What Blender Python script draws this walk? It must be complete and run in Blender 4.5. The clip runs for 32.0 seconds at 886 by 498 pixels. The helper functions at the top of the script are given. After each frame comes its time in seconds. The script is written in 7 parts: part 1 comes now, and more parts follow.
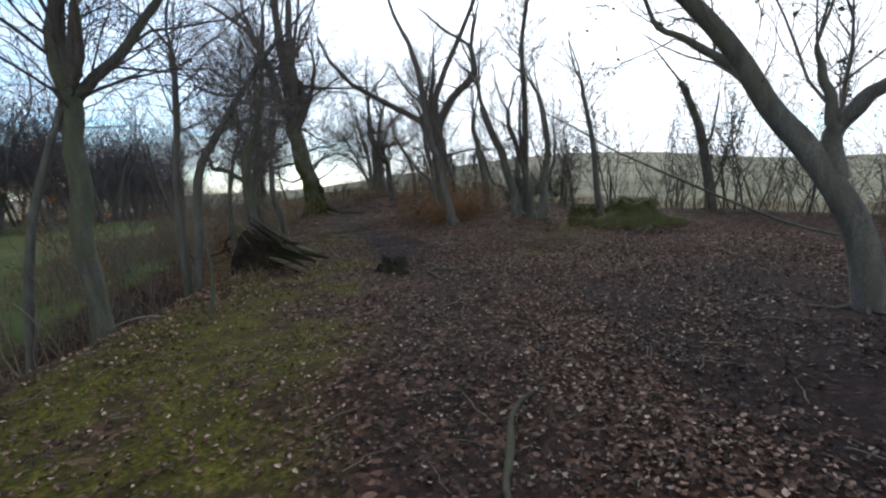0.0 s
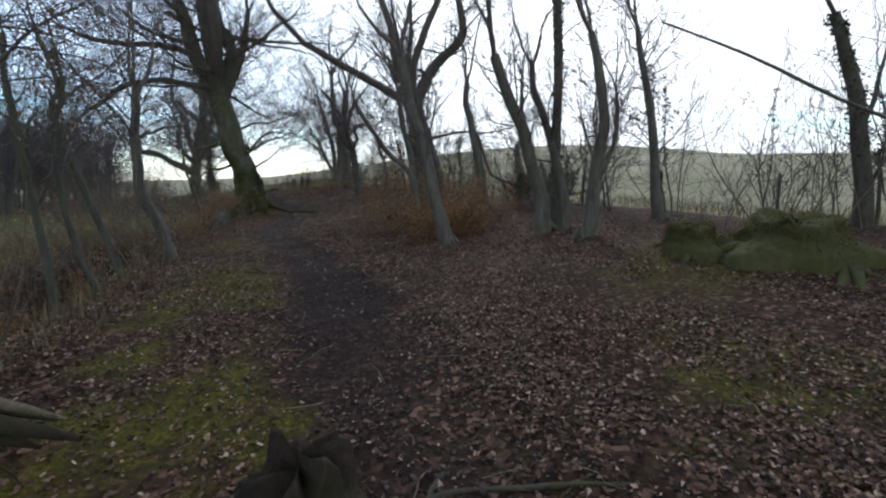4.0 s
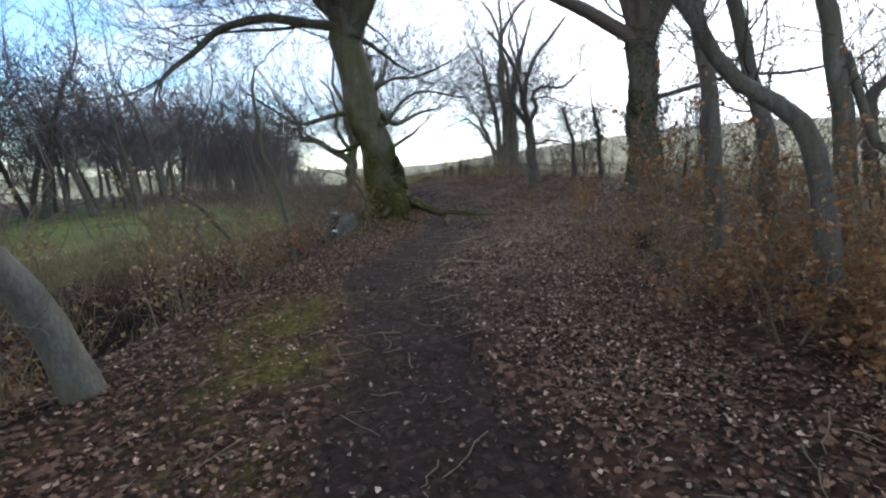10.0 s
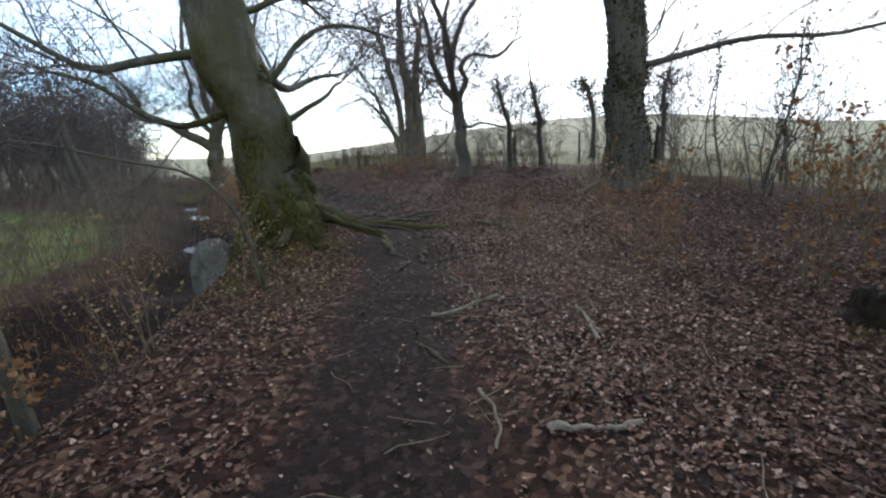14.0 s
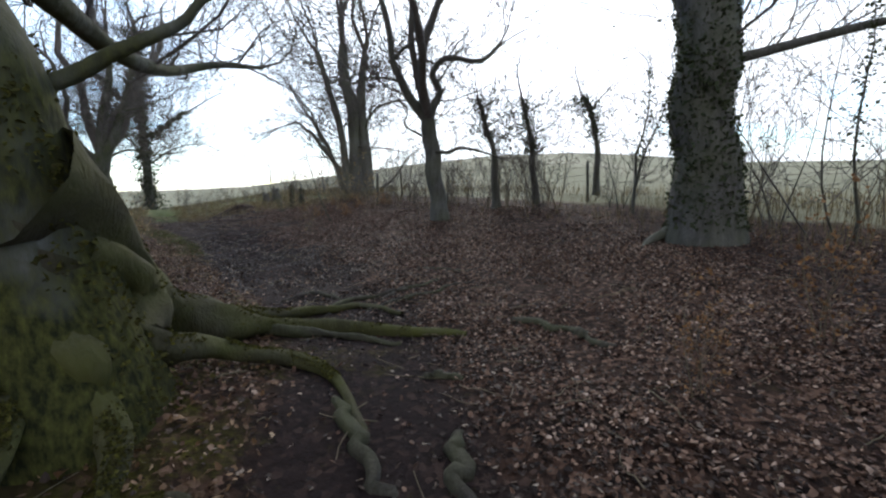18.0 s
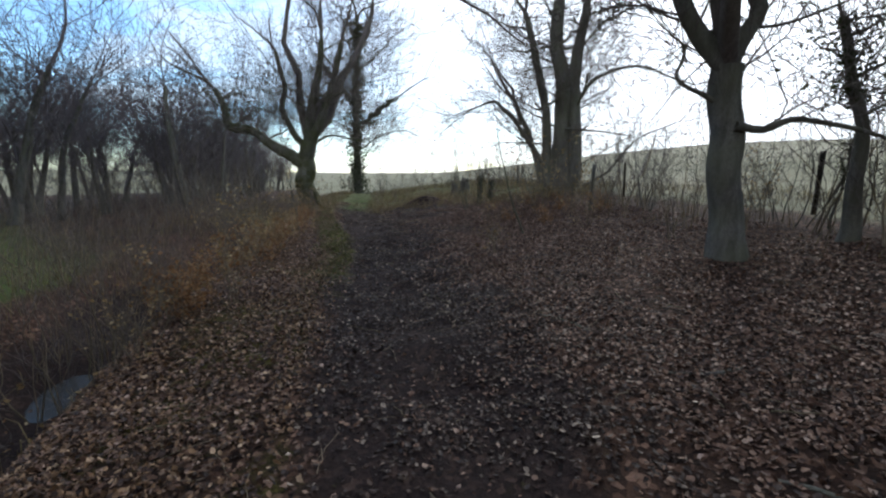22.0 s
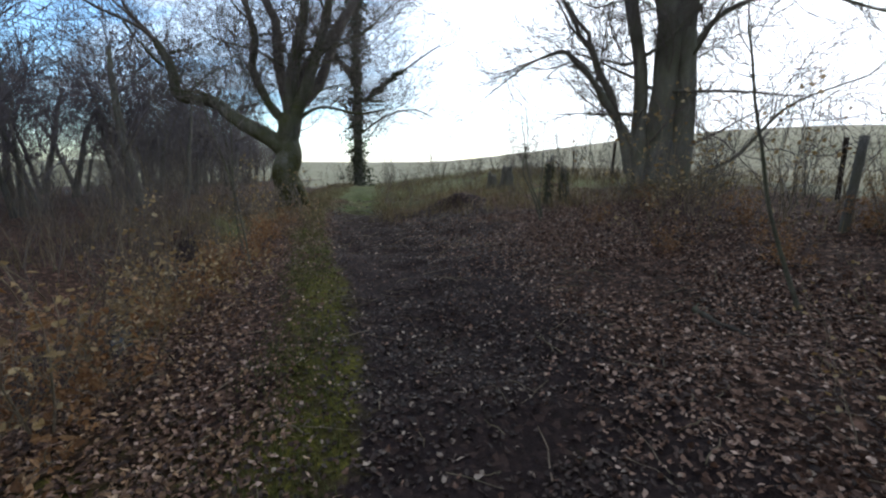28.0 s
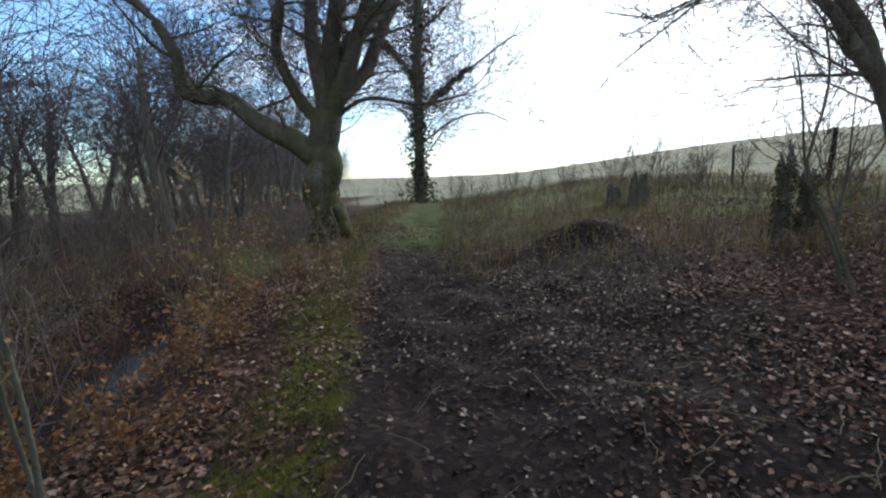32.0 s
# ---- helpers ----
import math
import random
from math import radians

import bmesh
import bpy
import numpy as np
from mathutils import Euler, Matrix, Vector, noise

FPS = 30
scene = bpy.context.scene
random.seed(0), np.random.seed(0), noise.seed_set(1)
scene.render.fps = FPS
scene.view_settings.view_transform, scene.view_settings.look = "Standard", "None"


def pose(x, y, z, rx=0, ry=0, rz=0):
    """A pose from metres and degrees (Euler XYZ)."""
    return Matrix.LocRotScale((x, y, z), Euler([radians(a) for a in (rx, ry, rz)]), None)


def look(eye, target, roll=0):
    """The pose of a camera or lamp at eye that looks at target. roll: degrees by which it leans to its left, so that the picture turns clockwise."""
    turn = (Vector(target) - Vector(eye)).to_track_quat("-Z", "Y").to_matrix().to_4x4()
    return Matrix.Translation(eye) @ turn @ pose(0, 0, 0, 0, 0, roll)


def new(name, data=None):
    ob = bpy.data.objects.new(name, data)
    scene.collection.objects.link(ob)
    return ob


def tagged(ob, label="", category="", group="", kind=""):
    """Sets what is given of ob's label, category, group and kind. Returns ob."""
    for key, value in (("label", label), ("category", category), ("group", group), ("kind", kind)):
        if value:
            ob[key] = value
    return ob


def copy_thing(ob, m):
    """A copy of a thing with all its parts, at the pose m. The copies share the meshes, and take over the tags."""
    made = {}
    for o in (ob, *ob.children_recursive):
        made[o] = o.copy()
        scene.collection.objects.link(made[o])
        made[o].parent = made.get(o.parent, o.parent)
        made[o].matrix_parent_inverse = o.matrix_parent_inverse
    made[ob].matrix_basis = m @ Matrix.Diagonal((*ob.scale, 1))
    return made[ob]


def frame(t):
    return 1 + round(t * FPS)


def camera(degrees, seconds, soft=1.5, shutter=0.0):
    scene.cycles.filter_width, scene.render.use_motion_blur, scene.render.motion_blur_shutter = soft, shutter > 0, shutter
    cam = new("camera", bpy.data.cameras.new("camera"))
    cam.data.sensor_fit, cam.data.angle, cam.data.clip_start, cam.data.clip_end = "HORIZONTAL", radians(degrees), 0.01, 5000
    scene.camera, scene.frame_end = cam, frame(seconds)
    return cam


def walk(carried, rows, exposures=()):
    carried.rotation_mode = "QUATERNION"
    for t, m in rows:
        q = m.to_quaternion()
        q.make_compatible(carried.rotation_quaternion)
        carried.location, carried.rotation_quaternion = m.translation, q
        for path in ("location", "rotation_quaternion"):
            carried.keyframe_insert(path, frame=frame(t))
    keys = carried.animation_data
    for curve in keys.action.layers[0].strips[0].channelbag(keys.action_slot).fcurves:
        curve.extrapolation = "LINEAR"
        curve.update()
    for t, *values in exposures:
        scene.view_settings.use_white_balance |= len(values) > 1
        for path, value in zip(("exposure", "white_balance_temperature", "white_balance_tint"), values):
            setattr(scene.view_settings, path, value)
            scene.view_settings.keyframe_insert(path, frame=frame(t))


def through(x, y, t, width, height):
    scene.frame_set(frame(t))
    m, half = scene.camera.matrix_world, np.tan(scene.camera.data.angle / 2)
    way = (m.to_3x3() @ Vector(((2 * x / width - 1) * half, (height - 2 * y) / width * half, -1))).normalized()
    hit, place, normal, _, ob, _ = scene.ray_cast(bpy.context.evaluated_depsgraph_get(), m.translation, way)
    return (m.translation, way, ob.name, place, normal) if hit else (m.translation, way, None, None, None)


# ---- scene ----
cam = camera(91.6, 32.0, soft=2.25)
# seconds, x, y, z, tilt, lean, turn
PATH = [
    (0, 0.709, 0.949, 1.437, 81.63, 1.87, -9.73),
    (0.2, 0.744, 1.236, 1.428, 80.68, 1.25, -9.25),
    (0.4, 0.778, 1.528, 1.426, 79.72, 0.55, -8.71),
    (0.5, 0.799, 1.670, 1.422, 79.23, 0.15, -8.40),
    (0.6, 0.805, 1.826, 1.431, 79.39, 0.05, -9.75),
    (0.8, 0.826, 2.126, 1.442, 79.69, -0.25, -12.42),
    (1, 0.834, 2.440, 1.454, 79.99, -0.47, -15.18),
    (1.2, 0.867, 2.719, 1.477, 80.39, 0.53, -12.43),
    (1.4, 0.891, 3.011, 1.494, 80.79, 1.62, -9.77),
    (1.5, 0.897, 3.154, 1.504, 80.98, 2.16, -8.48),
    (1.6, 0.917, 3.307, 1.507, 81.18, 1.89, -8.93),
    (1.8, 0.941, 3.604, 1.515, 81.56, 1.33, -9.93),
    (2, 0.967, 3.908, 1.514, 82.00, 0.81, -10.97),
    (2.2, 0.967, 4.179, 1.517, 81.08, 0.41, -12.79),
    (2.4, 0.983, 4.453, 1.514, 80.21, 0.06, -14.64),
    (2.5, 0.981, 4.581, 1.506, 79.86, 0.05, -15.55),
    (2.6, 1.020, 4.721, 1.510, 80.13, 0.22, -14.21),
    (2.8, 1.079, 4.986, 1.508, 80.84, 0.90, -11.51),
    (3, 1.159, 5.250, 1.498, 81.67, 1.68, -8.79),
    (3.2, 1.203, 5.501, 1.517, 81.23, 1.26, -10.70),
    (3.4, 1.250, 5.749, 1.528, 80.91, 0.94, -12.61),
    (3.5, 1.277, 5.862, 1.530, 80.89, 0.91, -13.48),
    (5.5, 1.357, 8.236, 1.586, 77.95, 1.20, -5.78),
    (5.6, 1.338, 8.353, 1.583, 78.14, 1.42, -3.24),
    (5.8, 1.297, 8.588, 1.596, 78.28, 2.08, 1.76),
    (6, 1.263, 8.825, 1.617, 78.34, 2.75, 6.81),
    (6.2, 1.214, 9.078, 1.610, 79.34, 2.96, 5.45),
    (6.4, 1.171, 9.327, 1.610, 80.25, 3.17, 4.15),
    (6.5, 1.158, 9.459, 1.614, 80.66, 3.30, 3.53),
    (6.6, 1.131, 9.575, 1.604, 80.44, 3.24, 2.71),
    (6.8, 1.100, 9.823, 1.592, 79.89, 3.15, 1.15),
    (7, 1.066, 10.065, 1.582, 79.29, 3.08, -0.46),
    (7.2, 1.100, 10.348, 1.551, 80.00, 2.67, 1.25),
    (7.4, 1.115, 10.620, 1.525, 80.66, 2.27, 2.90),
    (7.5, 1.140, 10.765, 1.508, 81.01, 2.07, 3.76),
    (7.6, 1.109, 10.879, 1.501, 80.92, 2.00, 2.33),
    (7.8, 1.079, 11.122, 1.481, 80.79, 1.84, -0.46),
    (8, 1.018, 11.351, 1.464, 80.66, 1.79, -3.40),
    (8.2, 1.013, 11.604, 1.449, 79.70, 2.26, -2.48),
    (8.4, 0.997, 11.848, 1.441, 78.74, 2.82, -1.74),
    (8.5, 0.991, 11.976, 1.432, 78.27, 3.10, -1.34),
    (8.6, 0.993, 12.087, 1.445, 78.35, 3.11, -0.16),
    (8.8, 0.992, 12.323, 1.459, 78.54, 3.12, 2.25),
    (9, 0.999, 12.549, 1.478, 78.74, 3.24, 4.70),
    (9.2, 0.951, 12.802, 1.483, 79.34, 1.74, 3.81),
    (9.4, 0.906, 13.046, 1.484, 79.93, 0.35, 2.92),
    (9.5, 0.881, 13.172, 1.484, 80.25, -0.35, 2.52),
    (9.6, 0.853, 13.285, 1.480, 79.97, 0.06, 3.33),
    (9.8, 0.798, 13.514, 1.472, 79.47, 0.89, 5.05),
    (10, 0.742, 13.739, 1.457, 79.00, 1.68, 6.79),
    (10.2, 0.699, 13.951, 1.461, 78.45, 1.66, 9.17),
    (10.4, 0.652, 14.164, 1.460, 77.95, 1.61, 11.58),
    (10.5, 0.634, 14.268, 1.461, 77.73, 1.58, 12.84),
    (10.6, 0.601, 14.381, 1.461, 77.89, 1.35, 12.01),
    (10.8, 0.545, 14.603, 1.463, 78.28, 0.87, 10.45),
    (11, 0.485, 14.828, 1.463, 78.71, 0.36, 8.88),
    (11.2, 0.433, 15.061, 1.482, 78.56, 0.81, 9.24),
    (11.4, 0.381, 15.286, 1.498, 78.45, 1.22, 9.59),
    (11.5, 0.350, 15.409, 1.501, 78.44, 1.35, 9.80),
    (11.6, 0.334, 15.500, 1.511, 78.09, 1.15, 9.75),
    (11.8, 0.284, 15.707, 1.519, 77.48, 0.59, 9.72),
    (12, 0.235, 15.903, 1.527, 76.87, -0.06, 9.79),
    (12.2, 0.130, 16.151, 1.510, 77.42, -0.13, 6.05),
    (12.4, 0.027, 16.393, 1.495, 77.97, -0.30, 2.40),
    (12.5, -0.033, 16.518, 1.486, 78.24, -0.40, 0.58),
    (12.6, -0.075, 16.636, 1.478, 78.64, -0.05, 1.27),
    (12.8, -0.169, 16.872, 1.462, 79.42, 0.62, 2.70),
    (13, -0.256, 17.104, 1.440, 80.30, 1.34, 4.14),
    (13.2, -0.343, 17.296, 1.450, 79.39, 0.86, 3.20),
    (13.4, -0.423, 17.489, 1.452, 78.57, 0.42, 2.26),
    (13.5, -0.466, 17.578, 1.454, 78.17, 0.19, 1.79),
    (13.6, -0.495, 17.681, 1.455, 77.98, 0.46, -0.26),
    (13.8, -0.557, 17.877, 1.459, 77.62, 0.98, -4.38),
    (14, -0.616, 18.079, 1.461, 77.21, 1.47, -8.53),
    (14.2, -0.668, 18.286, 1.488, 77.81, 1.73, -5.77),
    (14.4, -0.721, 18.500, 1.507, 78.37, 1.98, -3.01),
    (14.5, -0.745, 18.614, 1.523, 78.61, 2.06, -1.68),
    (14.6, -0.775, 18.721, 1.514, 78.86, 1.92, -2.63),
    (14.8, -0.831, 18.945, 1.511, 79.28, 1.56, -4.62),
    (15, -0.888, 19.186, 1.500, 79.47, 1.00, -6.63),
    (15.2, -0.949, 19.384, 1.501, 79.03, 1.64, -8.03),
    (15.4, -1.011, 19.592, 1.504, 78.36, 2.09, -9.45),
    (15.5, -1.062, 19.694, 1.522, 77.74, 2.05, -10.29),
    (17.5, -0.642, 21.682, 1.451, 79.03, 2.52, -9.66),
    (17.6, -0.655, 21.842, 1.453, 79.42, 2.22, -11.07),
    (17.8, -0.669, 22.128, 1.455, 80.46, 1.60, -13.80),
    (18, -0.674, 22.408, 1.453, 81.53, 1.01, -16.59),
    (18.2, -0.647, 22.683, 1.469, 81.20, 0.89, -14.38),
    (18.4, -0.616, 22.945, 1.476, 80.92, 0.78, -12.20),
    (18.5, -0.603, 23.082, 1.475, 80.83, 0.66, -11.10),
    (18.6, -0.580, 23.191, 1.477, 80.59, 0.71, -11.09),
    (18.8, -0.549, 23.418, 1.472, 80.23, 0.67, -11.07),
    (19, -0.519, 23.635, 1.463, 79.88, 0.62, -11.02),
    (19.2, -0.546, 23.820, 1.447, 80.43, -0.23, -12.01),
    (19.4, -0.564, 24.018, 1.441, 80.99, -1.09, -13.00),
    (19.5, -0.590, 24.102, 1.421, 81.30, -1.52, -13.52),
    (19.6, -0.568, 24.235, 1.450, 81.31, -1.09, -11.53),
    (19.8, -0.553, 24.473, 1.474, 81.39, -0.21, -7.59),
    (20, -0.514, 24.715, 1.502, 81.49, 0.64, -3.56),
    (20.2, -0.521, 24.944, 1.517, 81.39, 0.45, -2.59),
    (20.4, -0.522, 25.163, 1.529, 81.31, 0.23, -1.54),
    (20.5, -0.504, 25.252, 1.532, 81.25, 0.07, -0.90),
    (20.6, -0.537, 25.374, 1.546, 81.64, -0.06, -0.29),
    (20.8, -0.563, 25.581, 1.569, 82.36, -0.42, 1.14),
    (21, -0.602, 25.798, 1.611, 82.99, -0.86, 2.51),
    (21.2, -0.611, 25.993, 1.620, 82.02, -0.49, 4.72),
    (21.4, -0.620, 26.196, 1.641, 80.95, -0.21, 6.88),
    (21.5, -0.630, 26.311, 1.654, 80.34, 0.03, 7.97),
    (21.6, -0.616, 26.391, 1.654, 80.36, -0.25, 8.05),
    (21.8, -0.606, 26.583, 1.655, 80.24, -0.61, 8.26),
    (22, -0.580, 26.770, 1.656, 80.04, -0.66, 8.49),
    (22.2, -0.635, 26.985, 1.615, 82.09, -1.62, 6.11),
    (22.4, -0.675, 27.185, 1.584, 84.06, -2.27, 3.71),
    (22.5, -0.705, 27.293, 1.567, 85.07, -2.44, 2.43),
    (22.6, -0.714, 27.365, 1.559, 84.42, -2.27, 3.62),
    (22.8, -0.747, 27.528, 1.541, 83.17, -1.62, 5.86),
    (23, -0.776, 27.673, 1.526, 81.91, -0.86, 8.07),
    (23.2, -0.818, 27.887, 1.504, 81.78, -1.48, 10.94),
    (23.4, -0.879, 28.084, 1.477, 81.64, -2.00, 13.81),
    (23.5, -0.898, 28.202, 1.462, 81.58, -2.23, 15.26),
    (23.6, -0.973, 28.266, 1.444, 81.89, -1.54, 14.83),
    (23.8, -1.093, 28.430, 1.405, 82.53, -0.10, 14.01),
    (24, -1.229, 28.578, 1.360, 83.20, 1.37, 13.22),
    (24.2, -1.310, 28.767, 1.325, 83.04, 1.45, 14.59),
    (24.4, -1.385, 28.944, 1.292, 82.91, 1.56, 15.94),
    (24.5, -1.415, 29.043, 1.270, 82.89, 1.63, 16.63),
    (24.6, -1.441, 29.110, 1.272, 82.21, 1.49, 16.30),
    (24.8, -1.482, 29.256, 1.266, 80.93, 1.25, 15.68),
    (25, -1.519, 29.401, 1.268, 79.71, 1.08, 15.05),
    (25.2, -1.578, 29.567, 1.294, 79.91, 0.88, 14.47),
    (25.4, -1.635, 29.742, 1.334, 80.17, 0.76, 13.88),
    (25.5, -1.676, 29.823, 1.372, 79.26, 0.65, 8.72),
    (25.6, -1.697, 29.933, 1.401, 80.43, 0.64, 13.29),
    (25.8, -1.766, 30.125, 1.447, 80.69, 0.51, 12.70),
    (26, -1.840, 30.323, 1.475, 80.92, 0.48, 12.14),
    (26.2, -1.928, 30.520, 1.497, 80.49, -0.01, 10.61),
    (26.4, -2.020, 30.725, 1.511, 80.04, -0.42, 9.12),
    (26.5, -2.070, 30.824, 1.519, 79.80, -0.63, 8.35),
    (28.5, -2.881, 33.270, 1.575, 78.59, -0.35, 8.78),
    (28.6, -2.922, 33.434, 1.564, 78.95, 0.18, 10.17),
    (28.8, -3.005, 33.709, 1.559, 79.63, 1.04, 12.97),
    (29, -3.085, 33.986, 1.555, 80.26, 2.03, 15.79),
    (29.2, -3.175, 34.213, 1.535, 80.52, 0.86, 14.53),
    (29.4, -3.263, 34.448, 1.521, 80.72, -0.18, 13.28),
    (29.5, -3.306, 34.558, 1.513, 80.83, -0.72, 12.65),
    (29.6, -3.351, 34.678, 1.510, 80.53, -0.46, 11.91),
    (29.8, -3.437, 34.910, 1.501, 79.93, -0.00, 10.43),
    (30, -3.525, 35.130, 1.498, 79.32, 0.45, 8.92),
    (30.2, -3.584, 35.385, 1.480, 79.62, 0.61, 11.82),
    (30.4, -3.656, 35.616, 1.468, 79.90, 0.76, 14.70),
    (30.5, -3.679, 35.748, 1.453, 80.06, 0.84, 16.17),
    (30.6, -3.748, 35.828, 1.458, 80.30, 0.72, 14.78),
    (30.8, -3.861, 36.021, 1.451, 80.80, 0.49, 12.05),
    (31, -3.986, 36.200, 1.448, 81.32, 0.25, 9.30),
    (31.2, -4.100, 36.396, 1.428, 82.02, 1.01, 10.66),
    (31.4, -4.202, 36.592, 1.418, 82.72, 1.75, 12.02),
    (31.5, -4.261, 36.689, 1.400, 83.12, 2.08, 12.70),
    (31.6, -4.276, 36.798, 1.422, 82.53, 1.94, 13.44),
    (31.8, -4.319, 37.012, 1.446, 81.45, 1.56, 14.92),
    (32, -4.329, 37.240, 1.485, 80.37, 1.20, 16.46),
]
walk(cam, [(t, pose(*p)) for t, *p in PATH], exposures=[(0.0, 0.76), (4.0, 0.78), (7.0, 1.24), (13.0, 1.42), (17.0, 1.22), (19.0, 1.0), (24.0, 0.87), (32.0, 0.95)])

# ---- sky, sun ----
SUN_AZ, SUN_EL = radians(17), radians(27)          # to the right of the way ahead, low winter sun behind thin cloud
SUN_DIR = Vector((math.sin(SUN_AZ) * math.cos(SUN_EL), math.cos(SUN_AZ) * math.cos(SUN_EL), math.sin(SUN_EL)))


def link(tree, a, b):
    tree.links.new(a, b)


def make_world():
    world = bpy.data.worlds.new("winter_sky")
    scene.world = world
    world.use_nodes = True
    nt = world.node_tree
    nt.nodes.clear()
    n = nt.nodes.new
    out, bg = n("ShaderNodeOutputWorld"), n("ShaderNodeBackground")
    sky = n("ShaderNodeTexSky")
    sky.sky_type, sky.sun_disc = "NISHITA", False
    sky.sun_elevation, sky.sun_rotation = SUN_EL, SUN_AZ
    sky.air_density, sky.dust_density, sky.ozone_density = 1.0, 0.6, 2.5
    co, sep = n("ShaderNodeTexCoord"), n("ShaderNodeSeparateXYZ")
    link(nt, co.outputs["Generated"], sep.inputs[0])

    def math_node(op, a, b=None, clamp=False):
        m = n("ShaderNodeMath")
        m.operation, m.use_clamp = op, clamp
        for i, v in enumerate((a, b)):
            if v is None:
                continue
            if isinstance(v, (int, float)):
                m.inputs[i].default_value = v
            else:
                link(nt, v, m.inputs[i])
        return m.outputs[0]

    lift = math_node("ADD", math_node("MAXIMUM", sep.outputs["Z"], 0.0), 0.12)
    px, py = math_node("DIVIDE", sep.outputs["X"], lift), math_node("DIVIDE", sep.outputs["Y"], lift)
    flat = n("ShaderNodeCombineXYZ")
    link(nt, math_node("MULTIPLY", px, 0.55), flat.inputs[0])
    link(nt, py, flat.inputs[1])
    cloud = n("ShaderNodeTexNoise")
    cloud.inputs["Scale"].default_value, cloud.inputs["Detail"].default_value = 1.15, 8.0
    cloud.inputs["Roughness"].default_value, cloud.inputs["Distortion"].default_value = 0.62, 0.5
    link(nt, flat.outputs[0], cloud.inputs["Vector"])
    # thin cloud gathers round the sun and opens to blue off to its side
    dot = n("ShaderNodeVectorMath")
    dot.operation = "DOT_PRODUCT"
    link(nt, co.outputs["Generated"], dot.inputs[0])
    dot.inputs[1].default_value = SUN_DIR
    near = math_node("MAXIMUM", dot.outputs["Value"], 0.0)
    # unseen white cloud behind the view, added to brighten the trunks' near sides
    behind = math_node("MULTIPLY", math_node("MAXIMUM", math_node("MULTIPLY", dot.outputs["Value"], -1.0), -0.2), 0.55)
    cover = math_node("ADD", math_node("ADD", math_node("MULTIPLY", near, 0.42), -0.13), behind)
    fac = math_node("MULTIPLY", math_node("ADD", math_node("ADD", cloud.outputs["Fac"], cover), -0.36), 5.0, True)
    clear = n("ShaderNodeVectorMath")
    clear.operation = "DOT_PRODUCT"
    link(nt, co.outputs["Generated"], clear.inputs[0])
    clear.inputs[1].default_value = (-0.56, 0.82, 0.1)
    opening = math_node("MULTIPLY", math_node("POWER", math_node("MAXIMUM", clear.outputs["Value"], 0.0), 4.2), 0.5)
    fac = math_node("SUBTRACT", fac, opening, True)
    skyc = n("ShaderNodeMix")
    skyc.data_type = "RGBA"
    link(nt, fac, skyc.inputs["Factor"])
    dim = n("ShaderNodeVectorMath")
    dim.operation = "MULTIPLY"
    link(nt, sky.outputs[0], dim.inputs[0])
    dim.inputs[1].default_value = (SKY_GAIN * 0.8, SKY_GAIN * 1.0, SKY_GAIN * 1.12)
    link(nt, dim.outputs[0], skyc.inputs["A"])
    bright = math_node("ADD", math_node("MULTIPLY", math_node("POWER", near, 7.0), 0.75), 0.72)
    white = n("ShaderNodeCombineXYZ")
    for i, k in enumerate((0.915, 1.0, 1.11)):
        link(nt, math_node("MULTIPLY", bright, k), white.inputs[i])
    link(nt, white.outputs[0], skyc.inputs["B"])
    link(nt, skyc.outputs["Result"], bg.inputs["Color"])
    bg.inputs["Strength"].default_value = 1.0
    link(nt, bg.outputs[0], out.inputs["Surface"])


SKY_GAIN = 0.15
make_world()
sun = new("sun", bpy.data.lights.new("sun", "SUN"))
sun.data.energy, sun.data.angle, sun.data.color = 1.0, radians(14), (1.0, 0.94, 0.86)
sun.matrix_world = look(SUN_DIR * 60, (0, 0, 0))


# ---- materials ----
def material(name, rough=0.85, spec=0.3):
    m = bpy.data.materials.new(name)
    m.use_nodes = True
    b = m.node_tree.nodes["Principled BSDF"]
    b.inputs["Roughness"].default_value = rough
    b.inputs["Specular IOR Level"].default_value = spec
    return m, m.node_tree, b


def noise_fac(nt, scale, detail=4.0, rough=0.55, stretch=(1, 1, 1), coords="Object", distort=0.0):
    co, mp, tx = nt.nodes.new("ShaderNodeTexCoord"), nt.nodes.new("ShaderNodeMapping"), nt.nodes.new("ShaderNodeTexNoise")
    mp.inputs["Scale"].default_value = stretch
    tx.inputs["Scale"].default_value, tx.inputs["Detail"].default_value = scale, detail
    tx.inputs["Roughness"].default_value, tx.inputs["Distortion"].default_value = rough, distort
    link(nt, co.outputs[coords], mp.inputs["Vector"])
    link(nt, mp.outputs[0], tx.inputs["Vector"])
    return tx.outputs["Fac"]


def ramp(nt, fac, stops):
    r = nt.nodes.new("ShaderNodeValToRGB")
    el = r.color_ramp.elements
    while len(el) < len(stops):
        el.new(0.5)
    for e, (at, c) in zip(el, stops):
        e.position, e.color = at, (*c, 1)
    link(nt, fac, r.inputs[0])
    return r.outputs[0]


def mix(nt, fac, a, b):
    m = nt.nodes.new("ShaderNodeMix")
    m.data_type = "RGBA"
    for s, v in (("Factor", fac), ("A", a), ("B", b)):
        if isinstance(v, (int, float)):
            m.inputs[s].default_value = v
        elif isinstance(v, tuple):
            m.inputs[s].default_value = (*v, 1)
        else:
            link(nt, v, m.inputs[s])
    return m.outputs["Result"]


